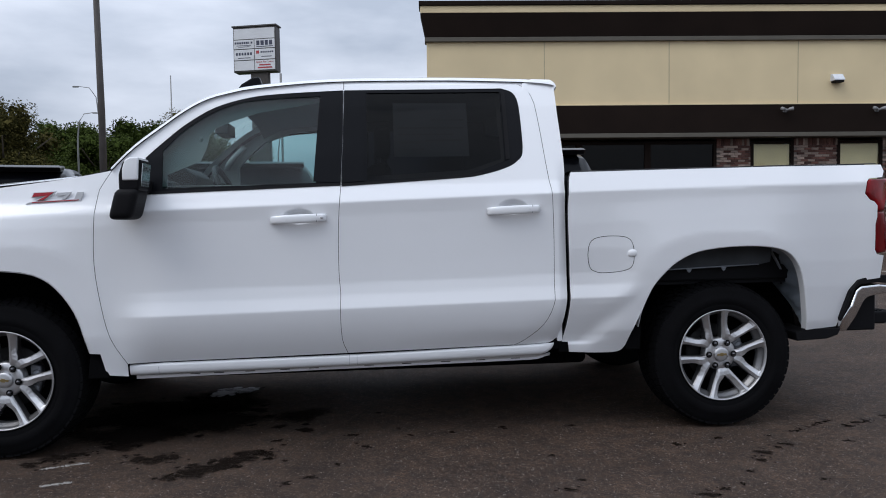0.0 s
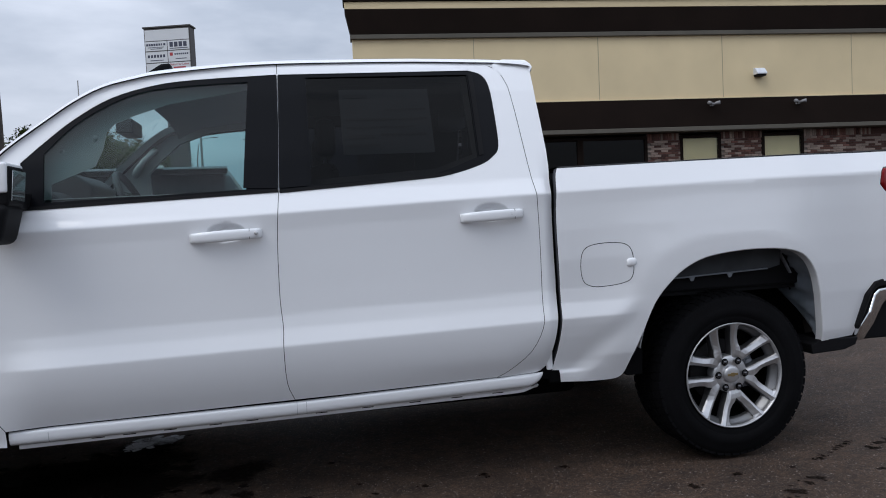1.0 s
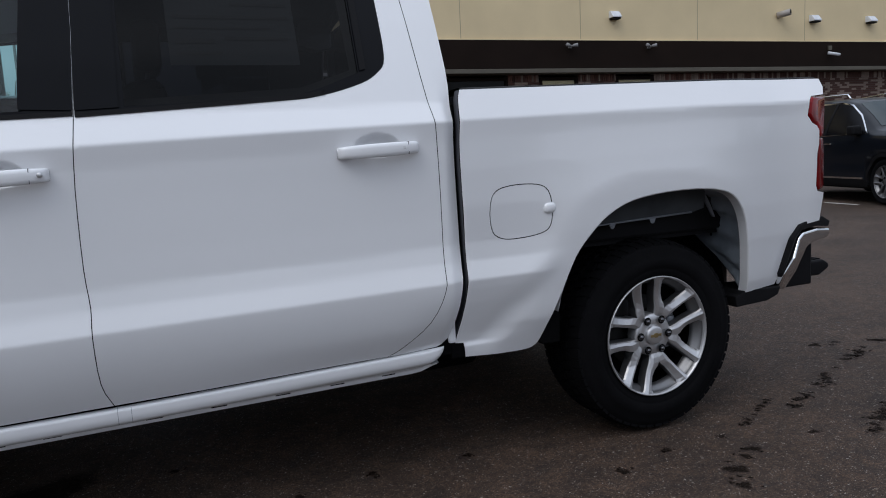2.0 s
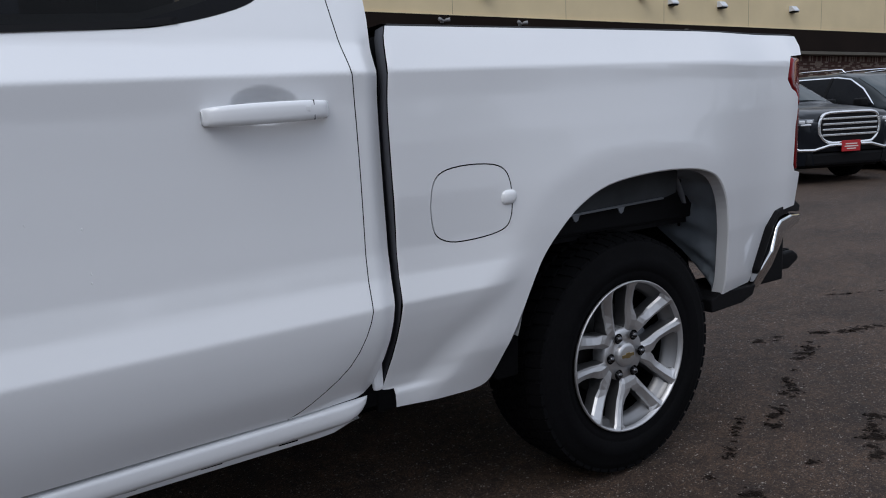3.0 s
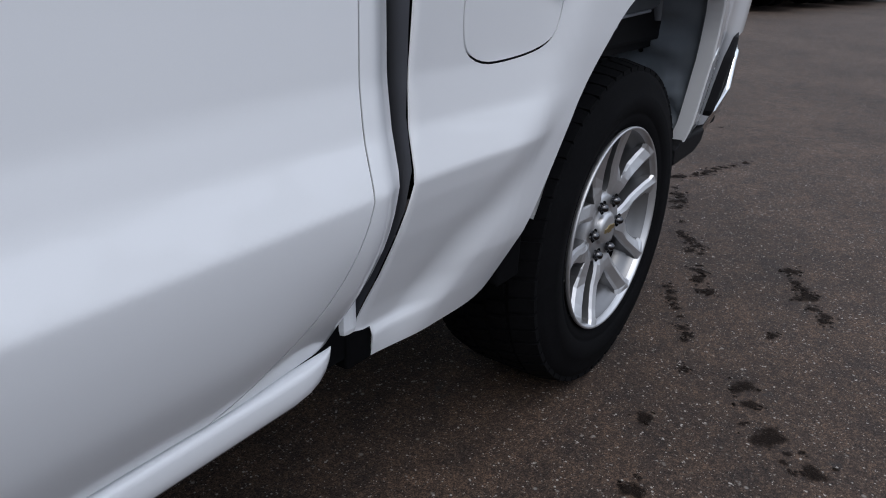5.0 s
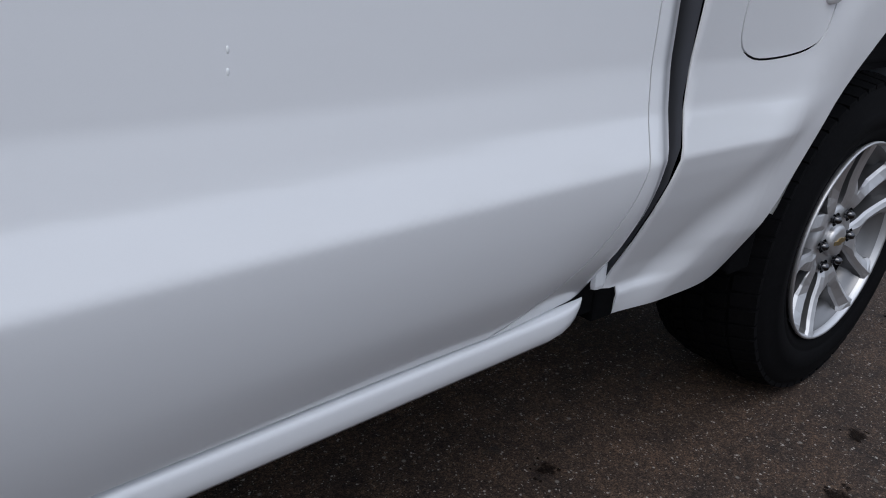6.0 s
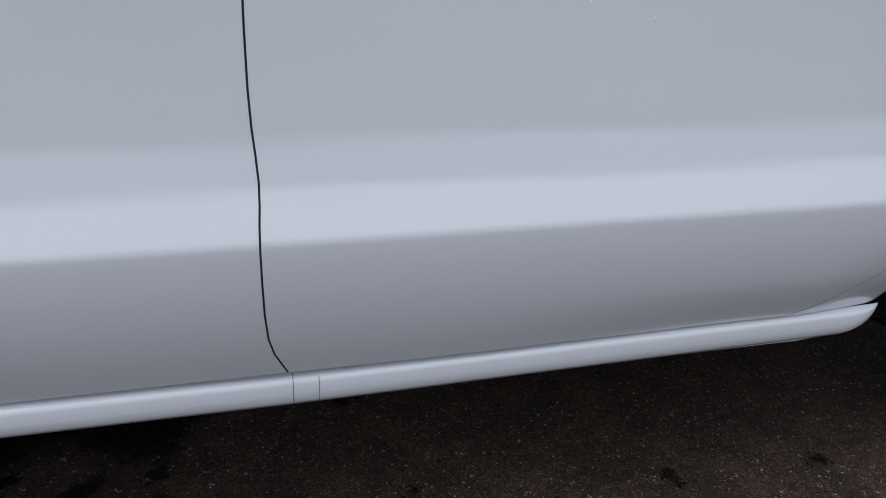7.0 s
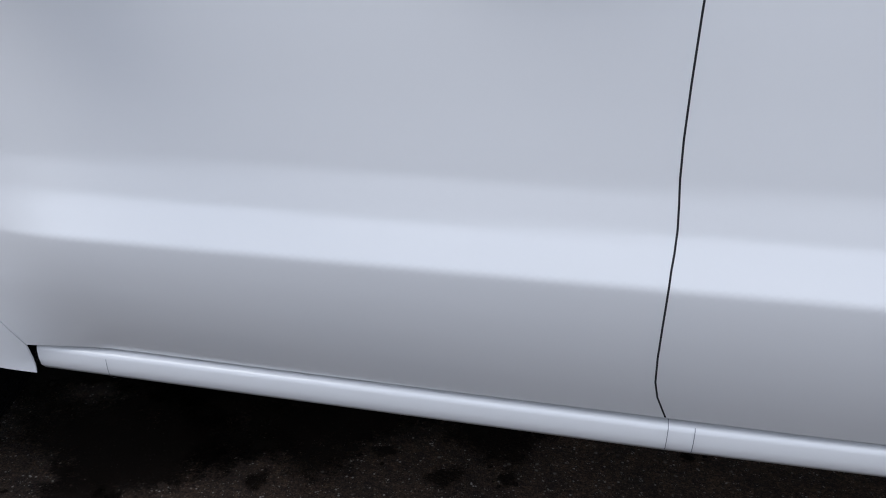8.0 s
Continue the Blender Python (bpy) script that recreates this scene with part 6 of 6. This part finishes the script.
def suv(name, label, paint, m, face="bars", rack=True, group="parked cars", tail=False):
    car = thing(name, label, "car", group, m)
    xs = np.linspace(-2.42, 2.44, 61)
    rows = []
    for x in xs:
        roof, belt = float(np.interp(x, CX, C_ROOF)), float(np.interp(x, CX, C_BELT))
        t = float(np.interp(x, CX, C_TOP))
        left = []
        for k in range(15):
            z = 0.28 + (belt - 0.28) * k / 8 if k <= 8 else belt + (roof - 0.035 - belt) * (k - 8) / 6
            r1 = math.hypot(x + 1.46, z - 0.36)
            r2 = math.hypot(x - 1.42, z - 0.36)
            y = float(car_half(x, z))
            if min(r1, r2) < 0.40:
                y = 0.62
            left.append((float(x), -y, z))
        for k in range(1, 5):
            a = k / 5 * math.pi / 2
            left.append((float(x), -(t * (1 - 0.30 * k / 4)), roof - 0.035 + 0.035 * math.sin(a)))
        rows.append(left + [(p[0], -p[1], p[2]) for p in left[::-1]])
    grid_part("body", rows, paint, car, "glossy painted body", flip=True)
    part("floor_block", box_bm(-2.2, 2.25, -0.75, 0.75, 0.22, 0.50, 0.03), BLACK_PLASTIC, car)
    part("nose_cap", box_bm(-2.418, -2.28, -0.66, 0.66, 0.455, 0.90, 0.05, 3), paint, car, smooth=True)
    part("lower_nose", box_bm(-2.412, -2.26, -0.70, 0.70, 0.27, 0.455, 0.04, 2), BLACK_PLASTIC, car)
    part("tail_cap", box_bm(2.36, 2.438, -0.78, 0.78, 0.30, 0.80, 0.02), paint, car)
    for s in (-1, 1):
        own = dict(side=s, step=0.12, edge=0.06)
        glass_line = [(-0.98, 1.115), (-0.62, 1.40), (-0.30, 1.575), (0.0, 1.625), (0.9, 1.645), (1.55, 1.615), (1.88, 1.50), (2.0, 1.36), (1.98, 1.18), (1.5, 1.14), (0.3, 1.115)]
        panel("window_surround", grown(glass_line, 0.022), car_half, BLACK_PLASTIC if tail else CHROME, car, "slim window surround", holes=[grown(glass_line, 0.002)], off=0.006, depth=0.01, gap=0, **own)
        panel("side_glass", glass_line, car_half, CAR_GLASS if tail else GLOSS_BLACK, car, "dark side windows", off=0.004, depth=0, gap=0, **own)
        for xx in (0.10, 1.12):
            panel("window_pillar", [(xx, 1.12), (xx + 0.07, 1.12), (xx + 0.05, 1.635), (xx - 0.02, 1.635)], car_half, BLACK_PLASTIC, car, off=0.008, depth=0, gap=0, **own)
        for xx in (-1.02, 0.13, 1.15):
            seam("door_joint", [(xx, 0.42), (xx, 0.7), (xx, 1.10)], car_half, car, s, 0.008, BLACK_PLASTIC, 0.003)
        panel("sill_trim", [(-1.05, 0.27), (1.0, 0.27), (1.0, 0.38), (-1.05, 0.38)], car_half, BLACK_PLASTIC, car, off=0.012, depth=0.02, gap=0, **own)
        panel("door_bright", [(-0.95, 0.39), (0.95, 0.39), (0.95, 0.42), (-0.95, 0.42)], car_half, CHROME, car, off=0.014, depth=0.01, gap=0, **own)
        for xx in (-0.1, 0.92):
            part("door_handle", box_bm(xx, xx + 0.2, s * 0.95, s * 0.985, 0.955, 0.985, 0.008), CHROME, car)
        mir = part("door_mirror", box_bm(-0.92, -0.72, s * 0.94, s * 1.10, 1.09, 1.24, 0.04, 3), BLACK_PLASTIC, car, smooth=True)
        if rack:
            tube("roof_rail", [(-0.1, s * 0.63, 1.70), (0.0, s * 0.62, 1.775), (0.9, s * 0.62, 1.80), (1.6, s * 0.62, 1.775), (1.75, s * 0.63, 1.70)], 0.016, CHROME, car, "bright roof rail")
        for cx in (-1.46, 1.42):
            panel("arch_trim", [(cx + 0.44 * math.cos(a), 0.36 + 0.44 * math.sin(a)) for a in np.linspace(-0.15, math.pi + 0.15, 20)] + [(cx + 0.385 * math.cos(a), 0.36 + 0.385 * math.sin(a)) for a in np.linspace(math.pi + 0.15, -0.15, 20)], car_half, BLACK_PLASTIC, car, off=0.006, depth=0.05, gap=0, **own)
            wheel(car, pose(cx, s * 0.81, 0.36, 0, 0, 0 if s < 0 else 180), rich=False, radius=0.36, rim_r=0.245, width=0.24, mat=ALLOY_DARK)
        # head lamps sweep back into the wing
        lens = part("head_lamp", prism_bm([(-2.385, 0.855), (-2.37, 0.945), (-2.18, 0.985), (-1.96, 1.005), (-1.95, 0.975), (-2.16, 0.905)], "y", s * 0.56, s * 0.925, 0.018, 3), LAMP_CLEAR, car, "clear head lamp swept into the wing", smooth=True)
        part("lamp_strip", tube_bm([(-2.396, s * 0.58, 0.866), (-2.388, s * 0.76, 0.866), (-2.31, s * 0.925, 0.878), (-2.15, s * 0.950, 0.915), (-1.97, s * 0.960, 0.985)], 0.014), LAMP_BRIGHT, lens, "bright light strip")
        for yy in (0.66, 0.79):
            part("projector", box_bm(-2.402, -2.37, s * (yy - 0.045), s * (yy + 0.045), 0.888, 0.932, 0.012), LAMP_BRIGHT, lens)
        part("turn_lamp", box_bm(-2.12, -2.02, s * 0.915, s * 0.945, 0.945, 0.975, 0.008), AMBER, lens)
        part("fog_trim", tube_bm([(-2.22, s * 0.915, 0.62), (-2.30, s * 0.875, 0.555), (-2.36, s * 0.80, 0.505), (-2.43, s * 0.60, 0.500), (-2.445, s * 0.46, 0.535), (-2.455, s * 0.36, 0.560), (-2.46, s * 0.17, 0.563)], 0.021), CHROME_SOFT, car, "bright lower trim")
        if tail:
            part("tail_lamp", box_bm(2.20, 2.42, s * 0.60, s * 0.90, 0.86, 1.08, 0.03), RED_LENS, car, "red tail lamp")
    # front grille
    ring = [(0.30, 0.590), (0.42, 0.625), (0.492, 0.70), (0.520, 0.80), (0.512, 0.90), (0.470, 0.985), (0.385, 1.020), (0.20, 1.028)]
    ring = ring + [(-y, z) for y, z in ring[::-1]]
    gr = part("grille", prism_bm(ring, "x", -2.34, -2.425, 0.01), BLACK_PLASTIC, car, "black grille with a bright rim")
    part("grille_rim", tube_bm([(-2.432 + 0.05 * abs(y) ** 2, y, z) for y, z in curve(ring + ring[:1], 3)], 0.022), CHROME_SOFT, gr)
    if face == "bars":
        for k in range(4):
            part("grille_bar", box_bm(-2.445, -2.41, -0.47, 0.47, 0.690 + 0.078 * k, 0.722 + 0.078 * k, 0.008), CHROME_SOFT, gr)
    elif face == "mesh":
        for r in range(6):
            for k in range(8):
                y, z = -0.40 + 0.113 * k + (0.05 if r % 2 else 0), 0.665 + 0.063 * r
                if abs(y) < 0.46:
                    part("grille_stud", box_bm(-2.442, -2.41, y - 0.046, y + 0.046, z - 0.013, z + 0.013, 0.008, 1), CHROME_SOFT, gr)
    plate = part("number_plate", box_bm(-2.475, -2.455, -0.16, 0.16, 0.46, 0.62, 0.006), PLATE_RED, car, "red dealer plate")
    for z, w in ((0.57, 0.10), (0.535, 0.12), (0.50, 0.08)):
        part("print_bar", box_bm(-2.478, -2.474, -w, w, z - 0.008, z + 0.008), PLATE_PALE, plate)
    # screens fore and aft follow the skin
    for nm, x0, x1, mat in (("windscreen", -1.08, -0.38, SCREEN_BLACK), ("rear_window", 2.06, 2.31, GLOSS_BLACK)):
        rows = []
        for x in np.linspace(x0, x1, 8):
            roof, t = float(np.interp(x, CX, C_ROOF)), float(np.interp(x, CX, C_TOP))
            rows.append([(float(x), u * t * 0.93, roof + 0.012 - 0.03 * abs(u) ** 4) for u in np.linspace(-1, 1, 9)])
        grid_part(nm, rows, mat, car, "dark glass")
    spoil = part("roof_spoiler", prism_bm([(1.85, 1.69), (2.25, 1.665), (2.33, 1.64), (2.27, 1.60), (2.05, 1.62)], "y", -0.66, 0.66, 0.02), paint, car, "spoiler over the rear window")
    part("stop_lamp", box_bm(2.24, 2.325, -0.15, 0.15, 1.650, 1.676, 0.005) if tail else box_bm(2.30, 2.338, -0.20, 0.20, 1.625, 1.65, 0.005), PLATE_PALE if tail else RED_LENS, spoil, "slim stop lamp")
    return car


def tube_bm(pts, r):
    """A round bar as a bmesh."""
    bm = bmesh.new()
    P = [Vector(p) for p in pts]
    prev = None
    for i, p in enumerate(P):
        d = (P[min(i + 1, len(P) - 1)] - P[max(i - 1, 0)]).normalized()
        u = d.cross(Vector((0, 0, 1)) if abs(d.z) < 0.9 else Vector((1, 0, 0))).normalized()
        v = d.cross(u)
        ring = [bm.verts.new(p + (u * math.cos(a) + v * math.sin(a)) * r) for a in (math.pi * k / 3 for k in range(6))]
        if prev:
            for j in range(6):
                bm.faces.new((prev[j], prev[(j + 1) % 6], ring[(j + 1) % 6], ring[j]))
        prev = ring
    return bm


def big(car):
    car.scale = (1.06, 1.06, 1.08)
    return car


# a row of cars nose out, along the shop's far end
big(suv("sport_utility_car", "dark navy family car with chrome grille bars parked nose out", NAVY, pose(12.66, 5.98, 0, 0, 0, 70), "bars"))
big(suv("sport_utility_car", "very dark teal family car with a chrome mesh grille", DARK_GREEN, pose(15.4, 5.14, 0, 0, 0, 74), "mesh"))
big(suv("sport_utility_car", "dark navy family car with chrome bumper trim", NAVY, pose(17.4, 4.24, 0, 0, 0, 80), "bars"))
big(suv("sport_utility_car", "silver family car with a dark grille", SILVER_CAR, pose(19.55, 3.84, 0, 0, 0, 80), "dark"))
big(suv("sport_utility_car", "black family car with a bright mesh grille", BLACK_CAR, pose(21.8, 3.34, 0, 0, 0, 80), "mesh"))
big(suv("sport_utility_car", "dark grey-brown family car at the row's far end", BROWN_CAR, pose(24.1, 3.04, 0, 0, 0, 80), "bars"))
# a row with their tails to the truck, on its far side
for x, turn, size in ((-4.62, -74, 1.09), (-1.70, -84, 1.09), (1.42, -89, 1.15)):
    back = suv("sport_utility_car", "black family car with a rear spoiler parked tail towards the truck", BLACK_POLISHED, pose(x, 5.35, 0, 0, 0, turn), "bars", rack=False, group="cars behind the truck", tail=True)
    back.scale = (size, size, size)

# ---- roadside ----
POLE = material("weathered_brown_pole", (0.05, 0.043, 0.04), 0.7, stain=0.2, stain_scale=3)
POLE_PALE = material("galvanised_pole", (0.20, 0.20, 0.20), 0.5, metal=0.4, stain=0.1, stain_scale=3)
SIGN_FACE = material("white_sign_panel", (0.66, 0.67, 0.70), 0.5, stain=0.04, stain_scale=1)
SIGN_EDGE = material("grey_brown_sign_box", (0.055, 0.05, 0.05), 0.6, stain=0.1, stain_scale=2)
SIGN_INK = material("dark_sign_print", (0.05, 0.055, 0.09), 0.6)
SIGN_RED = material("red_sign_print", (0.40, 0.04, 0.05), 0.6)

lp = thing("light_pole", "tall brown parking-lot light pole", "light pole", m=pose(-8.82, 20, 0))
tube("pole", [(0, 0, 0), (0, 0, 5), (-0.06, 0, 9.5)], 0.11, POLE, lp, radii=[0.13, 0.115, 0.095])
part("lamp_head", box_bm(-0.5, 0.35, -0.2, 0.2, 9.5, 9.7, 0.03), POLE, lp)
part("pole_base", box_bm(-0.3, 0.3, -0.3, 0.3, 0, 0.6, 0.03), GREY, lp)


def street_lamp(x, y, h, arm, label):
    o = thing("street_lamp", label, "street lamp", "street lamps", pose(x, y, 0))
    tube("pole", [(0, 0, 0), (0, 0, h * 0.8), (arm * 0.12, 0, h * 0.94), (arm * 0.45, 0, h), (arm, 0, h * 1.01)], 0.08, POLE_PALE, o, radii=[0.09, 0.06, 0.04, 0.03, 0.025])
    part("lamp_head", box_bm(min(arm, arm * 1.3), max(arm, arm * 1.3), -0.07, 0.07, h * 1.003, h * 1.012, 0.02), POLE_PALE, o)


street_lamp(-19.3, 45, 8.7, 1.0, "slim grey street lamp with a curved arm")
street_lamp(-23.3, 60, 13.2, -1.6, "slim grey street lamp with a curved arm")
street_lamp(-8.5, 62, 9.5, 1.4, "slim grey street lamp with a curved arm")
street_lamp(-2.6, 60, 9.0, -1.4, "slim grey street lamp with a curved arm")
mast = thing("aerial_mast", "thin grey aerial mast above the trees", "mast", m=pose(-19.9, 70, 0))
tube("mast_pole", [(0, 0, 0), (0, 0, 8), (0, 0, 16.3)], 0.06, POLE_PALE, mast, radii=[0.12, 0.09, 0.05])
mast = thing("flag_pole", "thin grey pole beyond the lot", "pole", m=pose(-6.4, 48, 0))
tube("mast_pole", [(0, 0, 0), (0, 0, 6), (0, 0, 12)], 0.08, POLE_PALE, mast)

sign = thing("pylon_sign", "two-sided white pylon sign with tenant panels on a dark post", "sign", m=pose(-6.95, 40, 0, 0, 0, -15))
part("sign_box", box_bm(-1.36, 1.36, 0.0, 0.70, 10.45, 13.15, 0.04), SIGN_EDGE, sign, "grey-brown sign cabinet")
part("sign_cap", box_bm(-1.42, 1.42, -0.06, 0.76, 13.155, 13.24, 0.01), SIGN_EDGE, sign)
part("sign_post", box_bm(-0.35, 0.75, 0.15, 0.55, 0.0, 10.45, 0.02), POLE, sign)
for x0, x1, z0, z1 in ((-1.30, 1.30, 12.42, 13.05), (-1.30, -0.02, 11.85, 12.38), (0.02, 1.30, 11.85, 12.38), (-1.30, -0.02, 11.18, 11.80), (0.02, 1.30, 11.18, 11.80), (-1.30, -0.02, 10.55, 11.13), (0.02, 1.30, 10.55, 11.13)):
    part("sign_panel", box_bm(x0, x1, -0.03, 0.0, z0, z1, 0.008), SIGN_FACE, sign, "white tenant panel")


def bar(x0, x1, z0, z1, mat):
    part("print_bar", box_bm(x0, x1, -0.038, -0.028, z0, z1), mat, sign)


for k in range(8):
    bar(-1.24 + 0.145 * k, -1.24 + 0.145 * k + (0.11 if k != 6 else 0.06), 12.14, 12.26, SIGN_INK)
for k in range(4):
    bar(0.14 + 0.27 * k, 0.14 + 0.27 * k + 0.20, 12.02, 12.30, SIGN_INK)
bar(0.14, 1.2, 11.92, 11.96, SIGN_INK)
bar(-1.15, -0.2, 12.03, 12.06, SIGN_INK)
bar(-1.0, -0.3, 11.95, 11.98, SIGN_INK)
for k in range(6):
    bar(-1.18 + 0.18 * k, -1.18 + 0.18 * k + 0.12, 11.46, 11.62, SIGN_INK)
bar(-1.05, -0.25, 11.28, 11.32, SIGN_INK)
bar(0.12, 0.30, 11.52, 11.70, SIGN_RED)
for k in range(7):
    bar(0.40 + 0.12 * k, 0.40 + 0.12 * k + 0.08, 11.56, 11.65, SIGN_INK)
bar(0.45, 1.1, 11.32, 11.36, SIGN_INK)
txt = bpy.data.curves.new("sign_words", "FONT")
txt.body = "Space For Lease"
txt.size, txt.align_x, txt.extrude = 0.17, "CENTER", 0.002
txt.materials.append(SIGN_RED)
words = new("sign_words", txt)
words.parent = sign
words.matrix_basis = pose(0.66, -0.034, 10.97, 90, 0, 0)
bar(0.30, 1.02, 10.80, 10.88, SIGN_RED)
bar(0.20, 1.12, 10.64, 10.72, SIGN_RED)
kerb_sign = thing("lot_sign", "small red and white sign on the verge", "sign", m=pose(-11.5, 26, 0))
part("sign_board", box_bm(-0.35, 0.35, 0, 0.05, 2.35, 2.65, 0.005), PLATE_PALE, kerb_sign)
part("sign_band", box_bm(-0.33, 0.33, -0.006, 0.0, 2.42, 2.56), SIGN_RED, kerb_sign)
tube("sign_leg", [(0, 0.05, 0), (0, 0.05, 2.4)], 0.03, POLE_PALE, kerb_sign)

# trees
BARK = material("tree_bark", (0.07, 0.055, 0.042), 0.95, stain=0.3, stain_scale=4, bump=0.6, bump_scale=30)


def leaf_material(name, a, b):
    m = material(name, a, 0.9, spec=0.08)
    n, l = m.node_tree.nodes, m.node_tree.links
    g = n.new("ShaderNodeNewGeometry")
    r = n.new("ShaderNodeValToRGB")
    r.color_ramp.elements[0].color, r.color_ramp.elements[1].color = (*a, 1), (*b, 1)
    l.new(g.outputs["Random Per Island"], r.inputs["Fac"])
    l.new(r.outputs["Color"], n["Principled BSDF"].inputs["Base Color"])
    return m


LEAF_GREEN = leaf_material("green_leaves", (0.018, 0.028, 0.006), (0.070, 0.098, 0.020))
LEAF_TURN = leaf_material("turning_leaves", (0.020, 0.021, 0.006), (0.080, 0.068, 0.020))


def tree(label, h, w, mat, seed, m, clumps=70, per=620):
    rnd = random.Random(seed)
    o = thing("tree", label, "tree", "trees beyond the lot", m)
    pts = [(0, 0, 0), (rnd.uniform(-.2, .2), rnd.uniform(-.2, .2), h * 0.3), (rnd.uniform(-.4, .4), rnd.uniform(-.4, .4), h * 0.8)]
    trunk = tube("trunk", pts, 0.2, BARK, o, radii=[h * 0.028, h * 0.02, h * 0.006])
    for k in range(7):
        a = rnd.uniform(0, 6.28)
        z = h * rnd.uniform(0.22, 0.6)
        tube("limb", [(0, 0, z), (w * 0.22 * math.cos(a), w * 0.22 * math.sin(a), z + h * 0.1), (w * 0.42 * math.cos(a), w * 0.42 * math.sin(a), z + h * 0.22)], 0.05, BARK, trunk, radii=[h * 0.011, h * 0.007, h * 0.003])
    V, F = [], []
    for c in range(clumps):
        a, zz = rnd.uniform(0, 6.28), rnd.uniform(0.14, 0.93)
        rr = w * 0.5 * math.sqrt(rnd.random()) * (1.05 - abs(zz - 0.45) * 1.25)
        cx, cy, cz = rr * math.cos(a), rr * math.sin(a), h * zz
        cr = w * rnd.uniform(0.11, 0.20)
        for leaf in range(per):
            g = Vector((rnd.gauss(0, 1), rnd.gauss(0, 1), rnd.gauss(0, 1))).normalized() * rnd.random() ** 0.45 * (1.05 if leaf > 50 else 0.6)
            u, v, q = g
            p = Vector((cx + cr * u, cy + cr * v, cz + cr * 0.8 * q))
            s = rnd.uniform(0.05, 0.125) if leaf > 50 else rnd.uniform(0.22, 0.40)
            d = Vector((rnd.gauss(0, 1), rnd.gauss(0, 1), rnd.gauss(0, 0.7))).normalized()
            e = d.orthogonal().normalized() * s * 0.7
            k = len(V)
            V += [tuple(p - d * s), tuple(p + e + Vector((0, 0, -s * 0.2))), tuple(p + d * s), tuple(p - e)]
            F.append((k, k + 1, k + 2, k + 3))
    mesh_part("crown", V, F, mat, o, "uneven leafy crown", smooth=False)
    return o


t1 = tree("broad green tree turning brown in autumn", 12.6, 9.4, LEAF_TURN, 1, pose(-31.5, 56, 0))
t2 = tree("broad green tree beyond the lot", 10.5, 8.5, LEAF_GREEN, 2, pose(-26, 68, 0))
t3 = tree("rounded green tree beyond the lot", 9.0, 7.5, LEAF_GREEN, 3, pose(-21.5, 70, 0))
trnd = random.Random(9)
for x, y, s, src in ((-36, 60, 1.05, t2), (-28.3, 54, 0.80, t1), (-40, 58, 1.1, t1), (-30, 74, 1.0, t3), (-17.5, 72, 1.08, t3), (-24, 75, 1.1, t2), (-13.5, 76, 0.45, t1), (-9.5, 80, 0.42, t3), (-20, 66, 0.85, t2), (-5, 90, 0.38, t2), (0, 95, 0.4, t3), (-45, 66, 1.15, t2), (-50, 70, 1.1, t3), (-34, 80, 1.15, t2), (-28, 84, 1.1, t3), (-22, 86, 1.1, t1), (-16, 88, 1.0, t2), (-1.2, 40, 0.40, t2)):
    ob = copy_thing(src, pose(x, y, 0, 0, 0, trnd.uniform(0, 360)))
    ob.scale = (s * 1.08, s * 1.08, s * 1.12)
V, F = [], []
frnd = random.Random(31)
for k in range(22000):
    a = frnd.uniform(-math.pi, math.pi)
    d = frnd.uniform(150, 175)
    x, y = d * math.sin(a), d * math.cos(a)
    top = 6.5 + 2.5 * math.sin(a * 31) + 1.5 * math.sin(a * 77 + 1)
    if 0.35 < abs(a - 0.0) and a > 0.35 or a < -0.95:
        top *= 1.4
    z = frnd.uniform(0, top)
    s = frnd.uniform(0.4, 0.9)
    b = len(V)
    V += [(x - s, y, z - s * 0.3), (x + s * 0.3, y + s * 0.5, z - s), (x + s, y, z + s * 0.4), (x - s * 0.3, y - s * 0.4, z + s)]
    F.append((b, b + 1, b + 2, b + 3))
tagged(mesh_part("far_woods", V, F, LEAF_GREEN, None, "distant green woods along the horizon", smooth=False), category="woods", kind="stuff")
